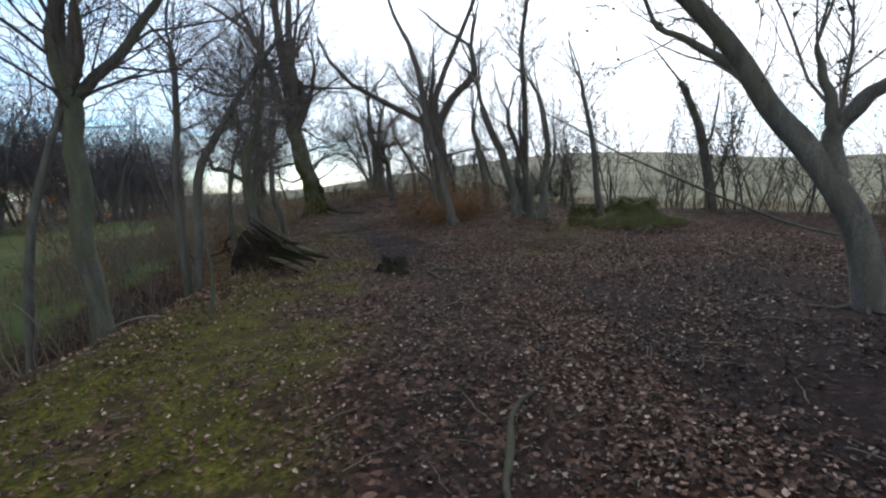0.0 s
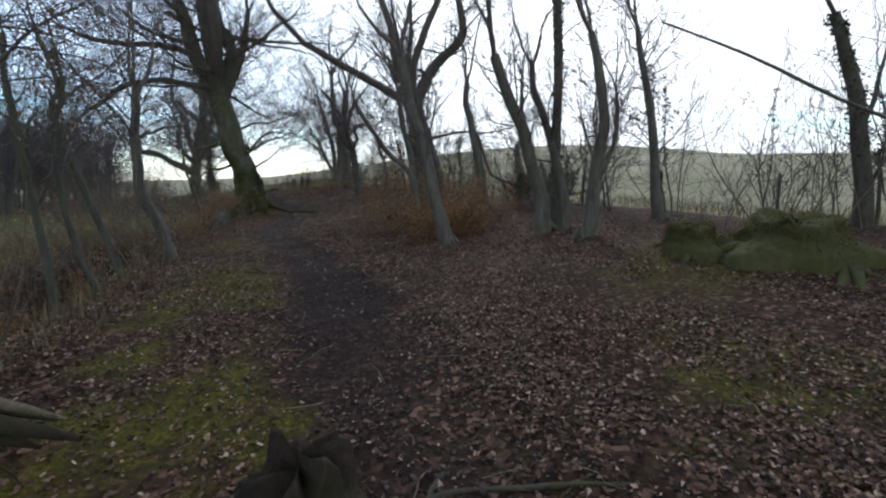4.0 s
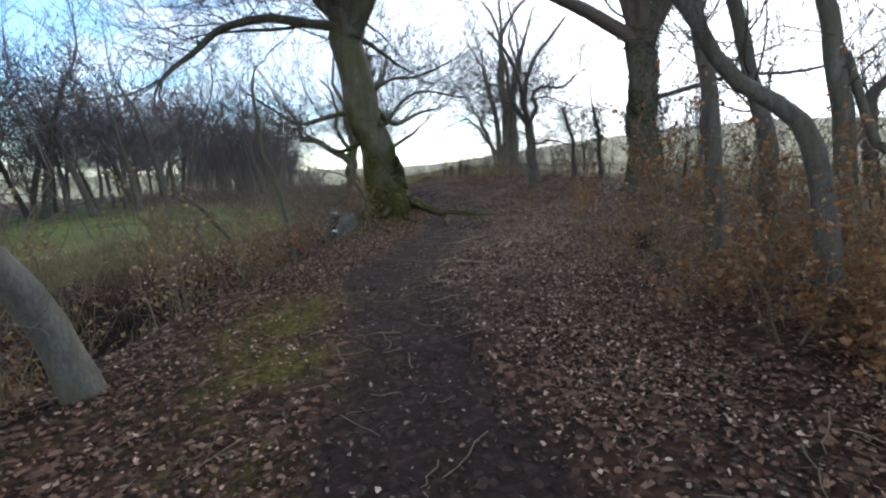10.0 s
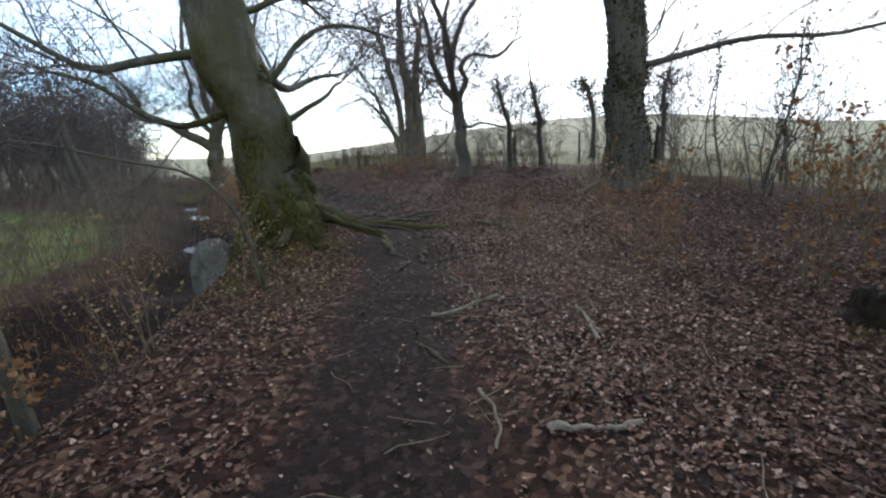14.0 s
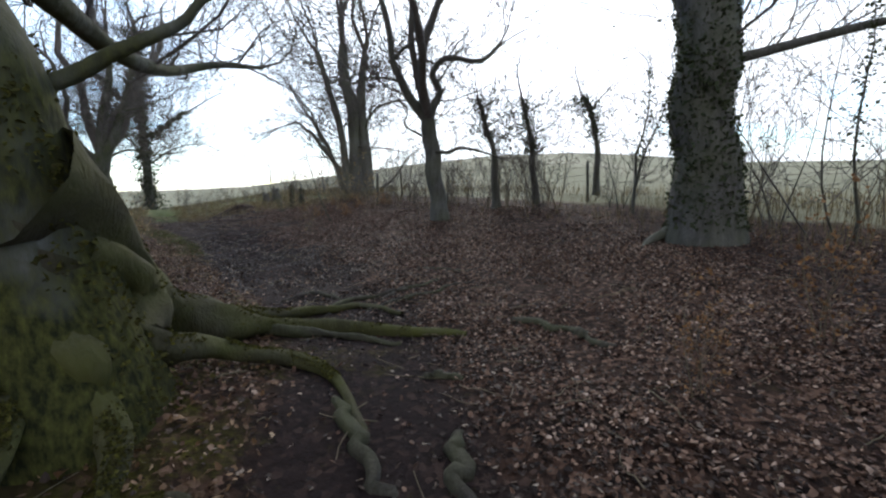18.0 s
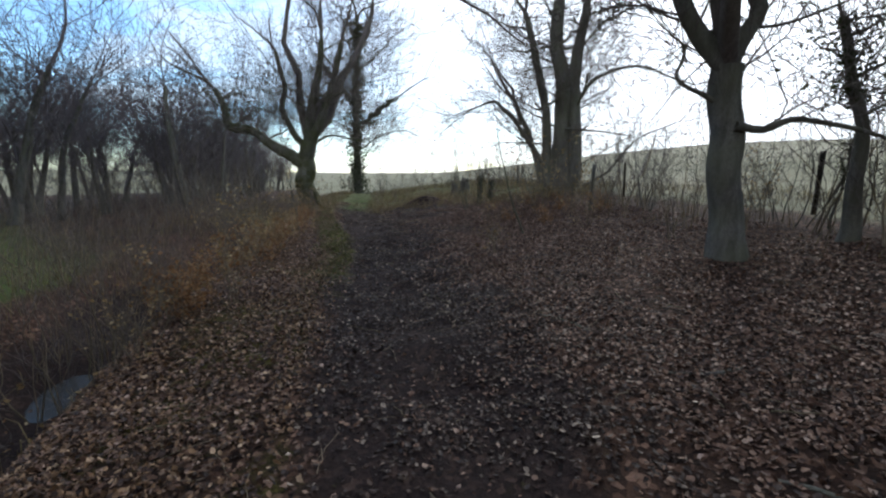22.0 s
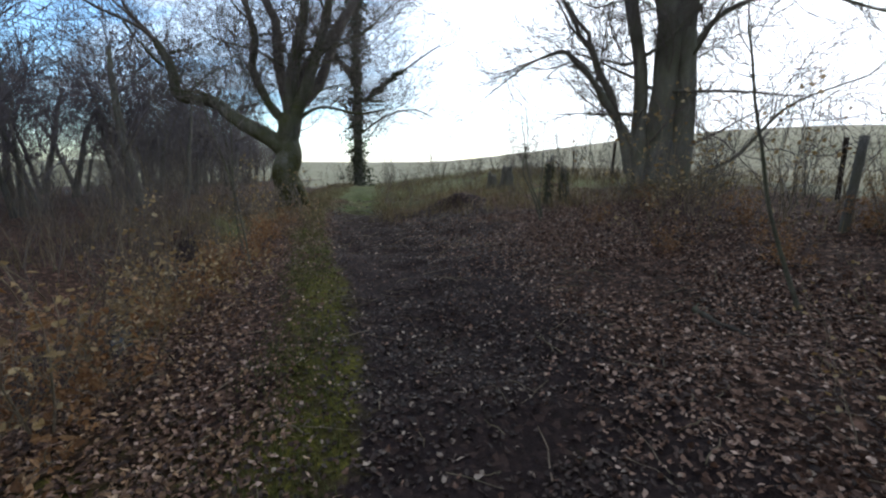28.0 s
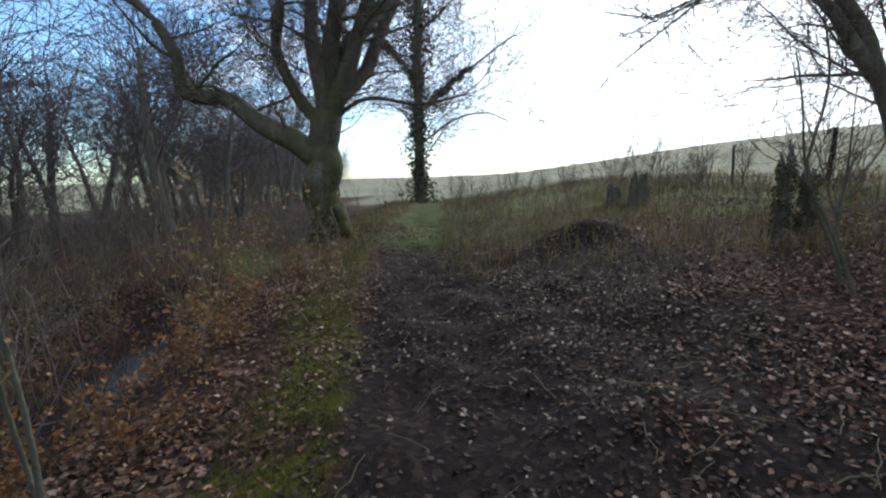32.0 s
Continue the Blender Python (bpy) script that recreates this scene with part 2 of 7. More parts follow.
def bump(nt, b, height, strength, distance=0.02):
    n = nt.nodes.new("ShaderNodeBump")
    n.inputs["Strength"].default_value, n.inputs["Distance"].default_value = strength, distance
    link(nt, height, n.inputs["Height"])
    link(nt, n.outputs[0], b.inputs["Normal"])


def bark(name, dark, light, green, green_amount, plates=9.0, collar=None):
    m, nt, b = material(name, 0.9, 0.2)
    big = noise_fac(nt, 1.6, 4.0)
    grain = noise_fac(nt, plates, 6.0, 0.65, (1, 1, 0.22), distort=0.4)
    speck = noise_fac(nt, plates * 7.0, 3.0, 0.6, (1, 1, 0.45))
    col = mix(nt, ramp(nt, speck, [(0.42, (0, 0, 0)), (0.62, (0.55, 0.55, 0.55))]), ramp(nt, grain, [(0.3, dark), (0.7, light)]), dark)
    lichen = ramp(nt, big, [(0.42 - 0.2 * green_amount, (0, 0, 0)), (0.88 - 0.2 * green_amount, (1, 1, 1))])
    col = mix(nt, lichen, col, green)
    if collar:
        # moss climbing from the foot, ragged at its upper edge, with shade painted in
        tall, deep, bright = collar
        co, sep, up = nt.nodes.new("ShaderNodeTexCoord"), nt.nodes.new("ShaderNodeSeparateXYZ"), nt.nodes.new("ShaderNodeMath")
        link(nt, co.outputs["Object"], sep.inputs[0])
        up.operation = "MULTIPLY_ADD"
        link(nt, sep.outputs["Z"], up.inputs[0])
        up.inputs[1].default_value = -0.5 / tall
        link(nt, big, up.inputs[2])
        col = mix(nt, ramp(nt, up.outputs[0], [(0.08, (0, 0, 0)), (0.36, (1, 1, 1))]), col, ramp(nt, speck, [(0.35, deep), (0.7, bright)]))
    link(nt, col, b.inputs["Base Color"])
    bump(nt, b, mix(nt, 0.35, grain, speck), 0.9, 0.03)
    return m


M_BEECH = bark("beech_bark", (0.06, 0.056, 0.05), (0.21, 0.197, 0.177), (0.105, 0.107, 0.068), 0.6, 7.0)
# real moss at the foot, drawn higher and darker to paint in backlit shade
M_MOSS_SHADE_BEECH = bark("moss_and_shade_footed_beech_bark", (0.045, 0.042, 0.037), (0.21, 0.20, 0.18), (0.075, 0.08, 0.033), 0.9, 4.0, (2.8, (0.012, 0.013, 0.004), (0.075, 0.072, 0.016)))
M_DARK = bark("dark_bark", (0.045, 0.041, 0.037), (0.18, 0.167, 0.152), (0.11, 0.11, 0.07), 0.4)
M_PALE = bark("pale_bark", (0.045, 0.041, 0.036), (0.17, 0.157, 0.135), (0.09, 0.1, 0.05), 0.55, 12.0)
M_TWIG = bark("twig_bark", (0.07, 0.057, 0.052), (0.19, 0.16, 0.148), (0.12, 0.11, 0.08), 0.1, 20.0)
M_FARTWIG = bark("far_twigs", (0.07, 0.06, 0.066), (0.17, 0.148, 0.16), (0.12, 0.105, 0.1), 0.1, 6.0)
M_STEM = bark("brush_stems", (0.12, 0.09, 0.062), (0.34, 0.26, 0.185), (0.09, 0.09, 0.045), 0.3, 20.0)
M_MOSSWOOD = bark("mossy_wood", (0.03, 0.025, 0.019), (0.085, 0.071, 0.054), (0.072, 0.073, 0.016), 0.75, 7.0)
M_MOSSY = bark("thick_moss", (0.028, 0.027, 0.012), (0.085, 0.08, 0.034), (0.068, 0.07, 0.02), 0.8, 9.0)
M_ROOT = bark("worn_root", (0.024, 0.019, 0.017), (0.085, 0.07, 0.06), (0.07, 0.075, 0.03), 0.25, 10.0)
M_DEADWOOD = bark("bleached_wood", (0.12, 0.10, 0.08), (0.34, 0.30, 0.25), (0.12, 0.11, 0.06), 0.2, 14.0)
M_ROT = bark("rotten_stump_wood", (0.008, 0.006, 0.005), (0.045, 0.029, 0.02), (0.03, 0.03, 0.011), 0.1, 6.0)


def leaf_material(name, stops, rough=0.7, through=0.25, spec=0.25):
    m, nt, b = material(name, rough, spec)
    geo = nt.nodes.new("ShaderNodeNewGeometry")
    col = ramp(nt, geo.outputs["Random Per Island"], stops)
    vein = noise_fac(nt, 60.0, 2.0)
    col2 = mix(nt, ramp(nt, vein, [(0.35, (0, 0, 0)), (0.75, (0.5, 0.5, 0.5))]), col, (0.05, 0.03, 0.02))
    link(nt, col2, b.inputs["Base Color"])
    if through:
        tr, add, out = nt.nodes.new("ShaderNodeBsdfTranslucent"), nt.nodes.new("ShaderNodeMixShader"), nt.nodes["Material Output"]
        link(nt, col2, tr.inputs["Color"])
        add.inputs[0].default_value = through
        link(nt, b.outputs[0], add.inputs[1])
        link(nt, tr.outputs[0], add.inputs[2])
        link(nt, add.outputs[0], out.inputs["Surface"])
    return m


M_LITTER = leaf_material("fallen_beech_leaves", [(0.0, (0.023, 0.012, 0.008)), (0.35, (0.069, 0.033, 0.02)), (0.7, (0.1495, 0.076, 0.046)), (0.9, (0.2645, 0.158, 0.105)), (1.0, (0.506, 0.355, 0.27))], 0.6, 0.0, 0.27)
M_BANKLEAF = leaf_material("orange_brown_leaves", [(0.0, (0.027, 0.0135, 0.0075)), (0.4, (0.098, 0.05, 0.023)), (0.8, (0.225, 0.122, 0.056)), (1.0, (0.46, 0.31, 0.19))], 0.6, 0.0, 0.27)
M_WETLITTER = leaf_material("wet_dark_leaves", [(0.0, (0.01, 0.0065, 0.0055)), (0.6, (0.03, 0.018, 0.014)), (0.9, (0.066, 0.042, 0.031)), (1.0, (0.40, 0.31, 0.235))], 0.55, 0.0, 0.2)
M_RUST = leaf_material("rusty_beech_leaves", [(0.0, (0.14, 0.066, 0.028)), (0.5, (0.25, 0.128, 0.052)), (0.85, (0.36, 0.2, 0.092)), (1.0, (0.48, 0.33, 0.19))], 0.6, 0.4)
M_PALELEAF = leaf_material("pale_dry_leaves", [(0.0, (0.20, 0.12, 0.05)), (0.6, (0.36, 0.25, 0.11)), (1.0, (0.5, 0.40, 0.24))], 0.6, 0.3)
M_IVY = leaf_material("ivy_leaves", [(0.0, (0.03, 0.042, 0.018)), (0.7, (0.055, 0.07, 0.032)), (1.0, (0.075, 0.095, 0.045))], 0.6, 0.15, 0.12)
M_MOSSTUFT = leaf_material("moss_tufts", [(0.0, (0.036, 0.036, 0.009)), (0.6, (0.065, 0.064, 0.012)), (1.0, (0.125, 0.115, 0.024))], 0.8, 0.1, 0.1)
M_GRASS = leaf_material("short_grass", [(0.0, (0.04, 0.05, 0.01)), (0.6, (0.075, 0.09, 0.018)), (1.0, (0.14, 0.13, 0.05))], 0.6, 0.3)
M_STRAW = leaf_material("dead_grass", [(0.0, (0.10, 0.075, 0.035)), (0.6, (0.19, 0.15, 0.075)), (1.0, (0.28, 0.23, 0.13))], 0.7, 0.3)


def ground_material():
    m, nt, b = material("woodland_floor", 0.9, 0.1)

    def attr(name):
        a = nt.nodes.new("ShaderNodeAttribute")
        a.attribute_name = name
        return a.outputs["Fac"]

    fine, mid, big = noise_fac(nt, 28.0, 5.0, 0.7), noise_fac(nt, 5.0, 4.0), noise_fac(nt, 0.5, 3.0)
    vor = nt.nodes.new("ShaderNodeTexVoronoi")
    co = nt.nodes.new("ShaderNodeTexCoord")
    vor.inputs["Scale"].default_value = 22.0
    link(nt, co.outputs["Object"], vor.inputs["Vector"])
    chips = nt.nodes.new("ShaderNodeSeparateColor")
    link(nt, vor.outputs["Color"], chips.inputs[0])
    litter = ramp(nt, chips.outputs[0], [(0.0, (0.0138, 0.008, 0.006)), (0.5, (0.0368, 0.019, 0.013)), (0.8, (0.0805, 0.043, 0.028)), (1.0, (0.1955, 0.115, 0.08))])
    litter = mix(nt, ramp(nt, mid, [(0.4, (0, 0, 0)), (0.7, (0.7, 0.7, 0.7))]), litter, (0.022, 0.014, 0.010))
    mud = mix(nt, ramp(nt, mid, [(0.35, (0.2875, 0.25, 0.25)), (0.65, (0.8625, 0.75, 0.75))]), ramp(nt, fine, [(0.3, (0.01035, 0.007, 0.007)), (0.7, (0.03335, 0.022, 0.0215))]), ramp(nt, chips.outputs[1], [(0.0, (0.0092, 0.006, 0.005)), (0.7, (0.0253, 0.015, 0.012)), (1.0, (0.069, 0.043, 0.033))]))
    moss = ramp(nt, fine, [(0.25, (0.014, 0.012, 0.004)), (0.5, (0.066, 0.06, 0.01)), (0.78, (0.19, 0.168, 0.024))])
    moss = mix(nt, ramp(nt, noise_fac(nt, 3.2, 5.0, 0.65), [(0.44, (0, 0, 0)), (0.66, (0.85, 0.85, 0.85))]), moss, (0.03, 0.022, 0.009))
    grass = mix(nt, ramp(nt, big, [(0.35, (0, 0, 0)), (0.7, (1, 1, 1))]), (0.055, 0.085, 0.02), (0.12, 0.125, 0.045))
    hill = mix(nt, ramp(nt, noise_fac(nt, 0.06, 5.0), [(0.35, (0, 0, 0)), (0.65, (1, 1, 1))]), (0.17, 0.165, 0.10), (0.25, 0.23, 0.155))

    def mask(name, softness=0.35):
        s = nt.nodes.new("ShaderNodeMath")
        s.operation = "ADD"
        both = nt.nodes.new("ShaderNodeMix")
        both.inputs["Factor"].default_value = 0.4
        link(nt, mid, both.inputs["A"])
        link(nt, fine, both.inputs["B"])
        link(nt, attr(name), s.inputs[0])
        link(nt, both.outputs["Result"], s.inputs[1])
        return ramp(nt, s.outputs[0], [(0.85 - softness * 0.5, (0, 0, 0)), (0.85 + softness * 0.5, (1, 1, 1))])

    col = mix(nt, mask("mud"), litter, mud)
    col = mix(nt, mask("moss", 0.5), col, moss)
    col = mix(nt, mask("grass"), col, grass)
    col = mix(nt, mask("hill"), col, hill)
    link(nt, col, b.inputs["Base Color"])
    bump(nt, b, fine, 0.8, 0.03)
    return m


M_STONE, _nt, _b = material("weathered_stone", 0.9, 0.2)
link(_nt, mix(_nt, ramp(_nt, noise_fac(_nt, 3.0, 5.0), [(0.45, (0, 0, 0)), (0.75, (0.8, 0.8, 0.8))]), ramp(_nt, noise_fac(_nt, 30.0, 4.0), [(0.3, (0.065, 0.067, 0.062)), (0.7, (0.165, 0.167, 0.158))]), (0.04, 0.044, 0.02)), _b.inputs["Base Color"])
bump(_nt, _b, noise_fac(_nt, 45.0, 4.0), 0.5, 0.01)
M_GROUND = ground_material()
M_WATER, _nt, _b = material("ditch_water", 0.2, 0.3)
_b.inputs["Base Color"].default_value = (0.03, 0.027, 0.023, 1)
bump(_nt, _b, noise_fac(_nt, 6.0, 2.0), 0.06, 0.02)


# ---- plan of the ground ----
def smooth(a, b, v):
    s = np.clip((np.asarray(v, float) - a) / (b - a), 0, 1)
    return s * s * (3 - 2 * s)


PATH_Y = [-20, 0, 5, 8, 10.5, 13, 15, 17, 19, 21.5, 24, 26, 28, 30, 33, 35, 37, 42, 46, 60, 90, 3000]
PATH_X = [0.2, 0.7, 1.1, 1.35, 1.1, 0.9, 0.45, -0.2, -0.8, -0.75, -0.6, -0.6, -0.9, -1.75, -2.85, -3.5, -4.3, -6.3, -7.8, -12, -24, -900]
EDGE_Y = [-3000, -20, 0, 12.6, 25, 33.6, 38.7, 43, 50, 60, 90, 3000]
EDGE_X = [17, 17, 14, 11.3, 8.2, 5.2, 3.4, 2.4, 0.2, -3, -12, -800]


# the field's round hill: how high its ridge stands, in degrees, by the way one looks from the wood
HILL_WAY = [-40, -15, -8, 0, 12, 23, 34, 42, 51, 90]
HILL_UP = [-0.4, -0.3, -0.1, 0.9, 2.4, 3.4, 3.6, 2.9, 1.7, 0.6]


def path_x(y):
    return np.interp(y, PATH_Y, PATH_X)


def edge_x(y):
    return np.interp(y, EDGE_Y, EDGE_X)


def lattice(x, y, seed):
    """Smooth value noise in -1..1."""
    xi, yi = np.floor(x), np.floor(y)
    fx, fy = x - xi, y - yi
    fx, fy = fx * fx * (3 - 2 * fx), fy * fy * (3 - 2 * fy)

    def h(a, b):
        v = np.sin(a * 127.1 + b * 311.7 + seed * 74.7) * 43758.5453
        return (v - np.floor(v)) * 2 - 1

    return (h(xi, yi) * (1 - fx) + h(xi + 1, yi) * fx) * (1 - fy) + (h(xi, yi + 1) * (1 - fx) + h(xi + 1, yi + 1) * fx) * fy


def rough_noise(x, y, size, seed, octaves=3):
    total, amp = 0, 1.0
    for o in range(octaves):
        total = total + amp * lattice(x / size * 2**o, y / size * 2**o, seed + o)
        amp *= 0.5
    return total


def ditch_u(y):
    """The ditch's middle, measured across from the path."""
    return np.interp(y, [0, 10, 14.5, 17.5, 21, 25, 30.5, 36, 38, 41, 44.5, 50], [-4.5, -4.4, -4.2, -3.6, -3.2, -3.25, -3.85, -3.7, -3.75, -4.0, -4.05, -4.3]) + 0.12 * np.sin(np.asarray(y) * 0.7)


# hollows of the ditch that hold water: where along it, and how long
POOLS = ((30.9, 0.7), (38.3, 0.9), (41.4, 1.1))


def height(x, y):
    x, y = np.asarray(x, float), np.asarray(y, float)
    u = x - path_x(y)
    rise = 0.05 + 0.075 * smooth(20, 34, y)
    z = rise * np.clip(u - 0.8, 0, 9.0)
    z = z - 0.035 * smooth(-0.6, -0.1, u) * (1 - smooth(0.7, 1.3, u))                 # trodden line
    shelf = 1 - smooth(14.5, 18, y)                                                        # the bank is broader at first
    near_left = smooth(1.7 + 1.2 * shelf, 3.6 + 0.7 * shelf, -u)
    z = z - 0.42 * near_left - 0.03 * np.clip(-u - 6, 0, 55)
    open_run = smooth(16, 19.5, y) * (1 - smooth(26, 29, y))                            # the ditch lies open beside the old beech
    ditch = (0.62 + 0.14 * smooth(16, 20, y) * (1 - smooth(27, 30, y)) + 0.12 * open_run) * np.exp(-((np.abs(u - ditch_u(y)) / (0.92 + 0.2 * open_run + 0.4 * smooth(34, 37, y) * (1 - smooth(41.5, 44, y)))) ** (4 + 2 * open_run - 1.5 * smooth(27.5, 30, y) * (1 - smooth(34, 36, y))))) * smooth(4, 9, y) * (1 - smooth(52, 60, y))
    sills = sum(np.exp(-(((y - at) / 0.45) ** 2)) for at in (34.0, 43.2))
    z = z - ditch * (1 - 0.3 * sills) * (1 - 0.5 * np.exp(-(((y - 25.5) / 0.8) ** 2)))
    z = z - sum(0.17 * np.exp(-(((u - ditch_u(y)) / 0.5) ** 2 + ((y - at) / along) ** 2)) for at, along in POOLS)
    z = z - 0.025 * np.clip(y - 58, 0, 60) * (1 - smooth(-8, 4, x - edge_x(y)))
    off = np.minimum(np.hypot(x + 2, y - 27), 250.0)
    slope = np.tan(np.radians(np.interp(np.degrees(np.arctan2(x + 2, y - 27)), HILL_WAY, HILL_UP)))
    z = z + smooth(0.0, 18.0, x - edge_x(y) - 0.5) * (slope * off * (0.8 + 0.2 * off / 250) + 1.3 * off / 250)
    bumps = 0.035 * rough_noise(x, y, 1.1, 3) + 0.05 * rough_noise(x, y, 3.7, 9, 2) * smooth(0.6, 2.5, np.abs(u))
    trodden = smooth(-0.5, 0.0, u) * (1 - smooth(1.6, 2.6, u))
    bumps = bumps + trodden * (0.018 + 0.03 * smooth(27, 33, y) + 0.022 * smooth(36, 39, y)) * rough_noise(x, y, 0.42, 14, 2) * (1 - smooth(52, 58, y))   # clods and hoof marks
    bumps = bumps + 0.045 * smooth(9, 12, y) * (1 - smooth(24, 27, y)) * np.exp(-(((u - 0.95 - 0.15 * np.sin(y * 1.3)) / 0.22) ** 2))   # lip of leaves beside the mud
    far = smooth(60, 200, np.hypot(x, y - 30))
    # knoll of old earth beside the mossy stump, and low hummocks by the end of the way
    z = z + 0.28 * np.exp(-(((x - 7.2) / 1.5) ** 2 + ((y - 11.7) / 1.5) ** 2)) + 0.34 * np.exp(-(((x + 4.1) / 0.75) ** 2 + ((y - 44.9) / 0.5) ** 2)) + 0.15 * np.exp(-(((x + 5.2) / 0.9) ** 2 + ((y - 46.6) / 0.6) ** 2))
    z = z + 0.42 * np.exp(-(((x + 2.1) / 1.0) ** 2 + ((y - 25.3) / 1.2) ** 2))
    return z + bumps * (1 - far) + far * 0.25 * rough_noise(x, y, 90.0, 21, 2)


def ground_at(x, y):
    return float(height(x, y))


def spread(lo, hi, step, out, growth):
    """Lines dense between lo and hi and ever wider out to the distance out."""
    line = list(np.arange(lo, hi + step / 2, step))
    d, s = hi, step
    while d < out:
        s *= growth
        d += s
        line.append(d)
    d, s = lo, step
    while d > -out:
        s *= growth
        d -= s
        line.insert(0, d)
    return np.array(line)


def mesh_from(name, verts, faces, smooth_shade=True):
    """A mesh from numpy arrays: verts (n, 3), faces (m, 3 or 4)."""
    me = bpy.data.meshes.new(name)
    verts, faces = np.asarray(verts, np.float32), np.asarray(faces, np.int32)
    k = faces.shape[1]
    me.vertices.add(len(verts))
    me.vertices.foreach_set("co", verts.ravel())
    me.loops.add(faces.size)
    me.loops.foreach_set("vertex_index", faces.ravel())
    me.polygons.add(len(faces))
    me.polygons.foreach_set("loop_start", np.arange(0, faces.size, k, dtype=np.int32))
    me.polygons.foreach_set("loop_total", np.full(len(faces), k, np.int32))
    me.polygons.foreach_set("use_smooth", np.full(len(faces), smooth_shade))
    me.update(calc_edges=True)
    return me


def build_ground():
    xs, ys = spread(-11, 13, 0.14, 3000, 1.14), spread(-5, 56, 0.14, 3000, 1.14)
    X, Y = np.meshgrid(xs, ys)
    Z = height(X, Y)
    nx, ny = len(xs), len(ys)
    i = (np.arange(ny - 1)[:, None] * nx + np.arange(nx - 1)[None, :]).ravel()
    me = mesh_from("ground", np.stack([X.ravel(), Y.ravel(), Z.ravel()], 1), np.stack([i, i + 1, i + nx + 1, i + nx], 1))
    me.materials.append(M_GROUND)
    x, y = X.ravel(), Y.ravel()
    u = x - path_x(y)
    e = x - edge_x(y)
    wob = 0.25 * rough_noise(x, y, 1.3, 5)
    late = smooth(24, 34, y)
    mud = smooth(-0.55 - wob, -0.15 - wob, u + 0.35 * late - 0.25 * late) * (1 - smooth(0.55 + 0.9 * late + 0.24 * np.clip(y - 36, 0, 9), 1.1 + 1.2 * late + 0.28 * np.clip(y - 36, 0, 9), u + wob)) * (0.3 + 0.3 * smooth(8, 13, y) + 0.35 * late)
    du = np.abs(u - ditch_u(y))
    open_run = smooth(16, 19.5, y) * (1 - smooth(26, 29, y))
    mud = np.maximum(mud, (0.4 + 0.55 * smooth(16, 20, y)) * (1 - smooth(0.55 + 0.4 * open_run, 1.1 + 0.25 * open_run, du + 0.6 * wob)) * smooth(6, 10, y) * (1 - smooth(54, 60, y)))
    mud = np.maximum(mud, 0.6 * smooth(1.0, 2.2, u + wob) * (1 - smooth(4.5, 6.5, u)) * (1 - smooth(5, 8, y)))
    mud = np.maximum(mud, 0.9 * np.exp(-(((x + 4.1) / 0.9) ** 2 + ((y - 44.9) / 0.6) ** 2)))
    patch = rough_noise(x, y, 1.6, 31)
    moss = smooth(0.2, 0.9, -u + wob) * (1 - smooth(2.6, 3.3, -u)) * (1 - smooth(12.5, 17, y)) * (0.44 + 0.36 * (1 - smooth(4.5, 8, y)) + 0.45 * patch + 0.4 * rough_noise(x, y, 0.5, 37))
    for cx, cy, sx, sy, k in ((-0.42, 8.3, 0.26, 0.6, 1.15), (-2.45, 23.1, 0.45, 0.7, 0.75), (-0.5, 6.6, 0.5, 0.9, 0.7), (-0.8, 12.2, 0.55, 0.9, 0.8), (-0.9, 16.7, 0.55, 0.9, 0.6), (-1.3, 14.5, 0.5, 0.8, 0.6), (-1.4, 17.5, 0.5, 0.7, 0.55), (2.6, 13.4, 0.3, 0.3, 0.5), (6.9, 11.6, 1.6, 1.3, 1.0), (4.2, 9.0, 0.7, 1.1, 0.6), (-1.6, 25.9, 0.8, 0.8, 0.6), (3.2, 20.2, 0.5, 0.6, 0.6)):
        moss = np.maximum(moss, k * 0.85 * np.exp(-(((x - cx) / sx) ** 2 + ((y - cy) / sy) ** 2)) * (0.75 + 0.5 * rough_noise(x, y, 0.4, 36)) + 0.15 * patch * (np.hypot(x - cx, y - cy) < 2 * max(sx, sy)))
    moss = np.maximum(moss, 0.3 * smooth(0.35, 0.7, -u) * (1 - smooth(1.6, 2.2, -u)) * smooth(21, 24, y) * (1 - smooth(33, 36, y)) * (0.6 + 0.7 * rough_noise(x, y, 0.8, 41)))
    side = -u - 0.085 * np.clip(y - 37, 0, 9)
    strip = smooth(0.06, 0.3, side + 0.7 * wob) * (1 - smooth(0.62 + 0.5 * smooth(40, 43, y), 1.05 + 0.6 * smooth(40, 43, y), side + 1.2 * wob)) * smooth(32, 35, y) * (1 - smooth(47, 50, y))
    moss = np.maximum(moss, strip * (0.57 + 0.22 * smooth(39, 43, y) + 0.35 * rough_noise(x, y, 1.3, 39) + 0.4 * rough_noise(x, y, 0.45, 38)))
    grass = (1 - 0.6 * smooth(13, 17, y) * (1 - smooth(26, 30, y)) - 0.35 * smooth(26, 30, y)) * smooth(5.0, 6.2, -u + wob) * smooth(-30, -10, y) * (1 - smooth(32, 40, y + 0.6 * (x + 12))) * (1 - smooth(24, 32, -u))
    grass = np.maximum(grass, 0.42 * smooth(44, 47, y) * (1 - smooth(70, 90, y)) * smooth(-16, -12, x) * (1 - smooth(0.2, 2.0, e)))
    hill = np.maximum(np.maximum(smooth(-0.3, 1.5, e + wob), smooth(60, 78, y + 3 * wob) * smooth(-9, -3, u)), smooth(75, 100, np.hypot(x, y - 30)))
    for key, values in (("mud", mud), ("moss", moss), ("grass", grass), ("hill", hill)):
        a = me.attributes.new(key, "FLOAT", "POINT")
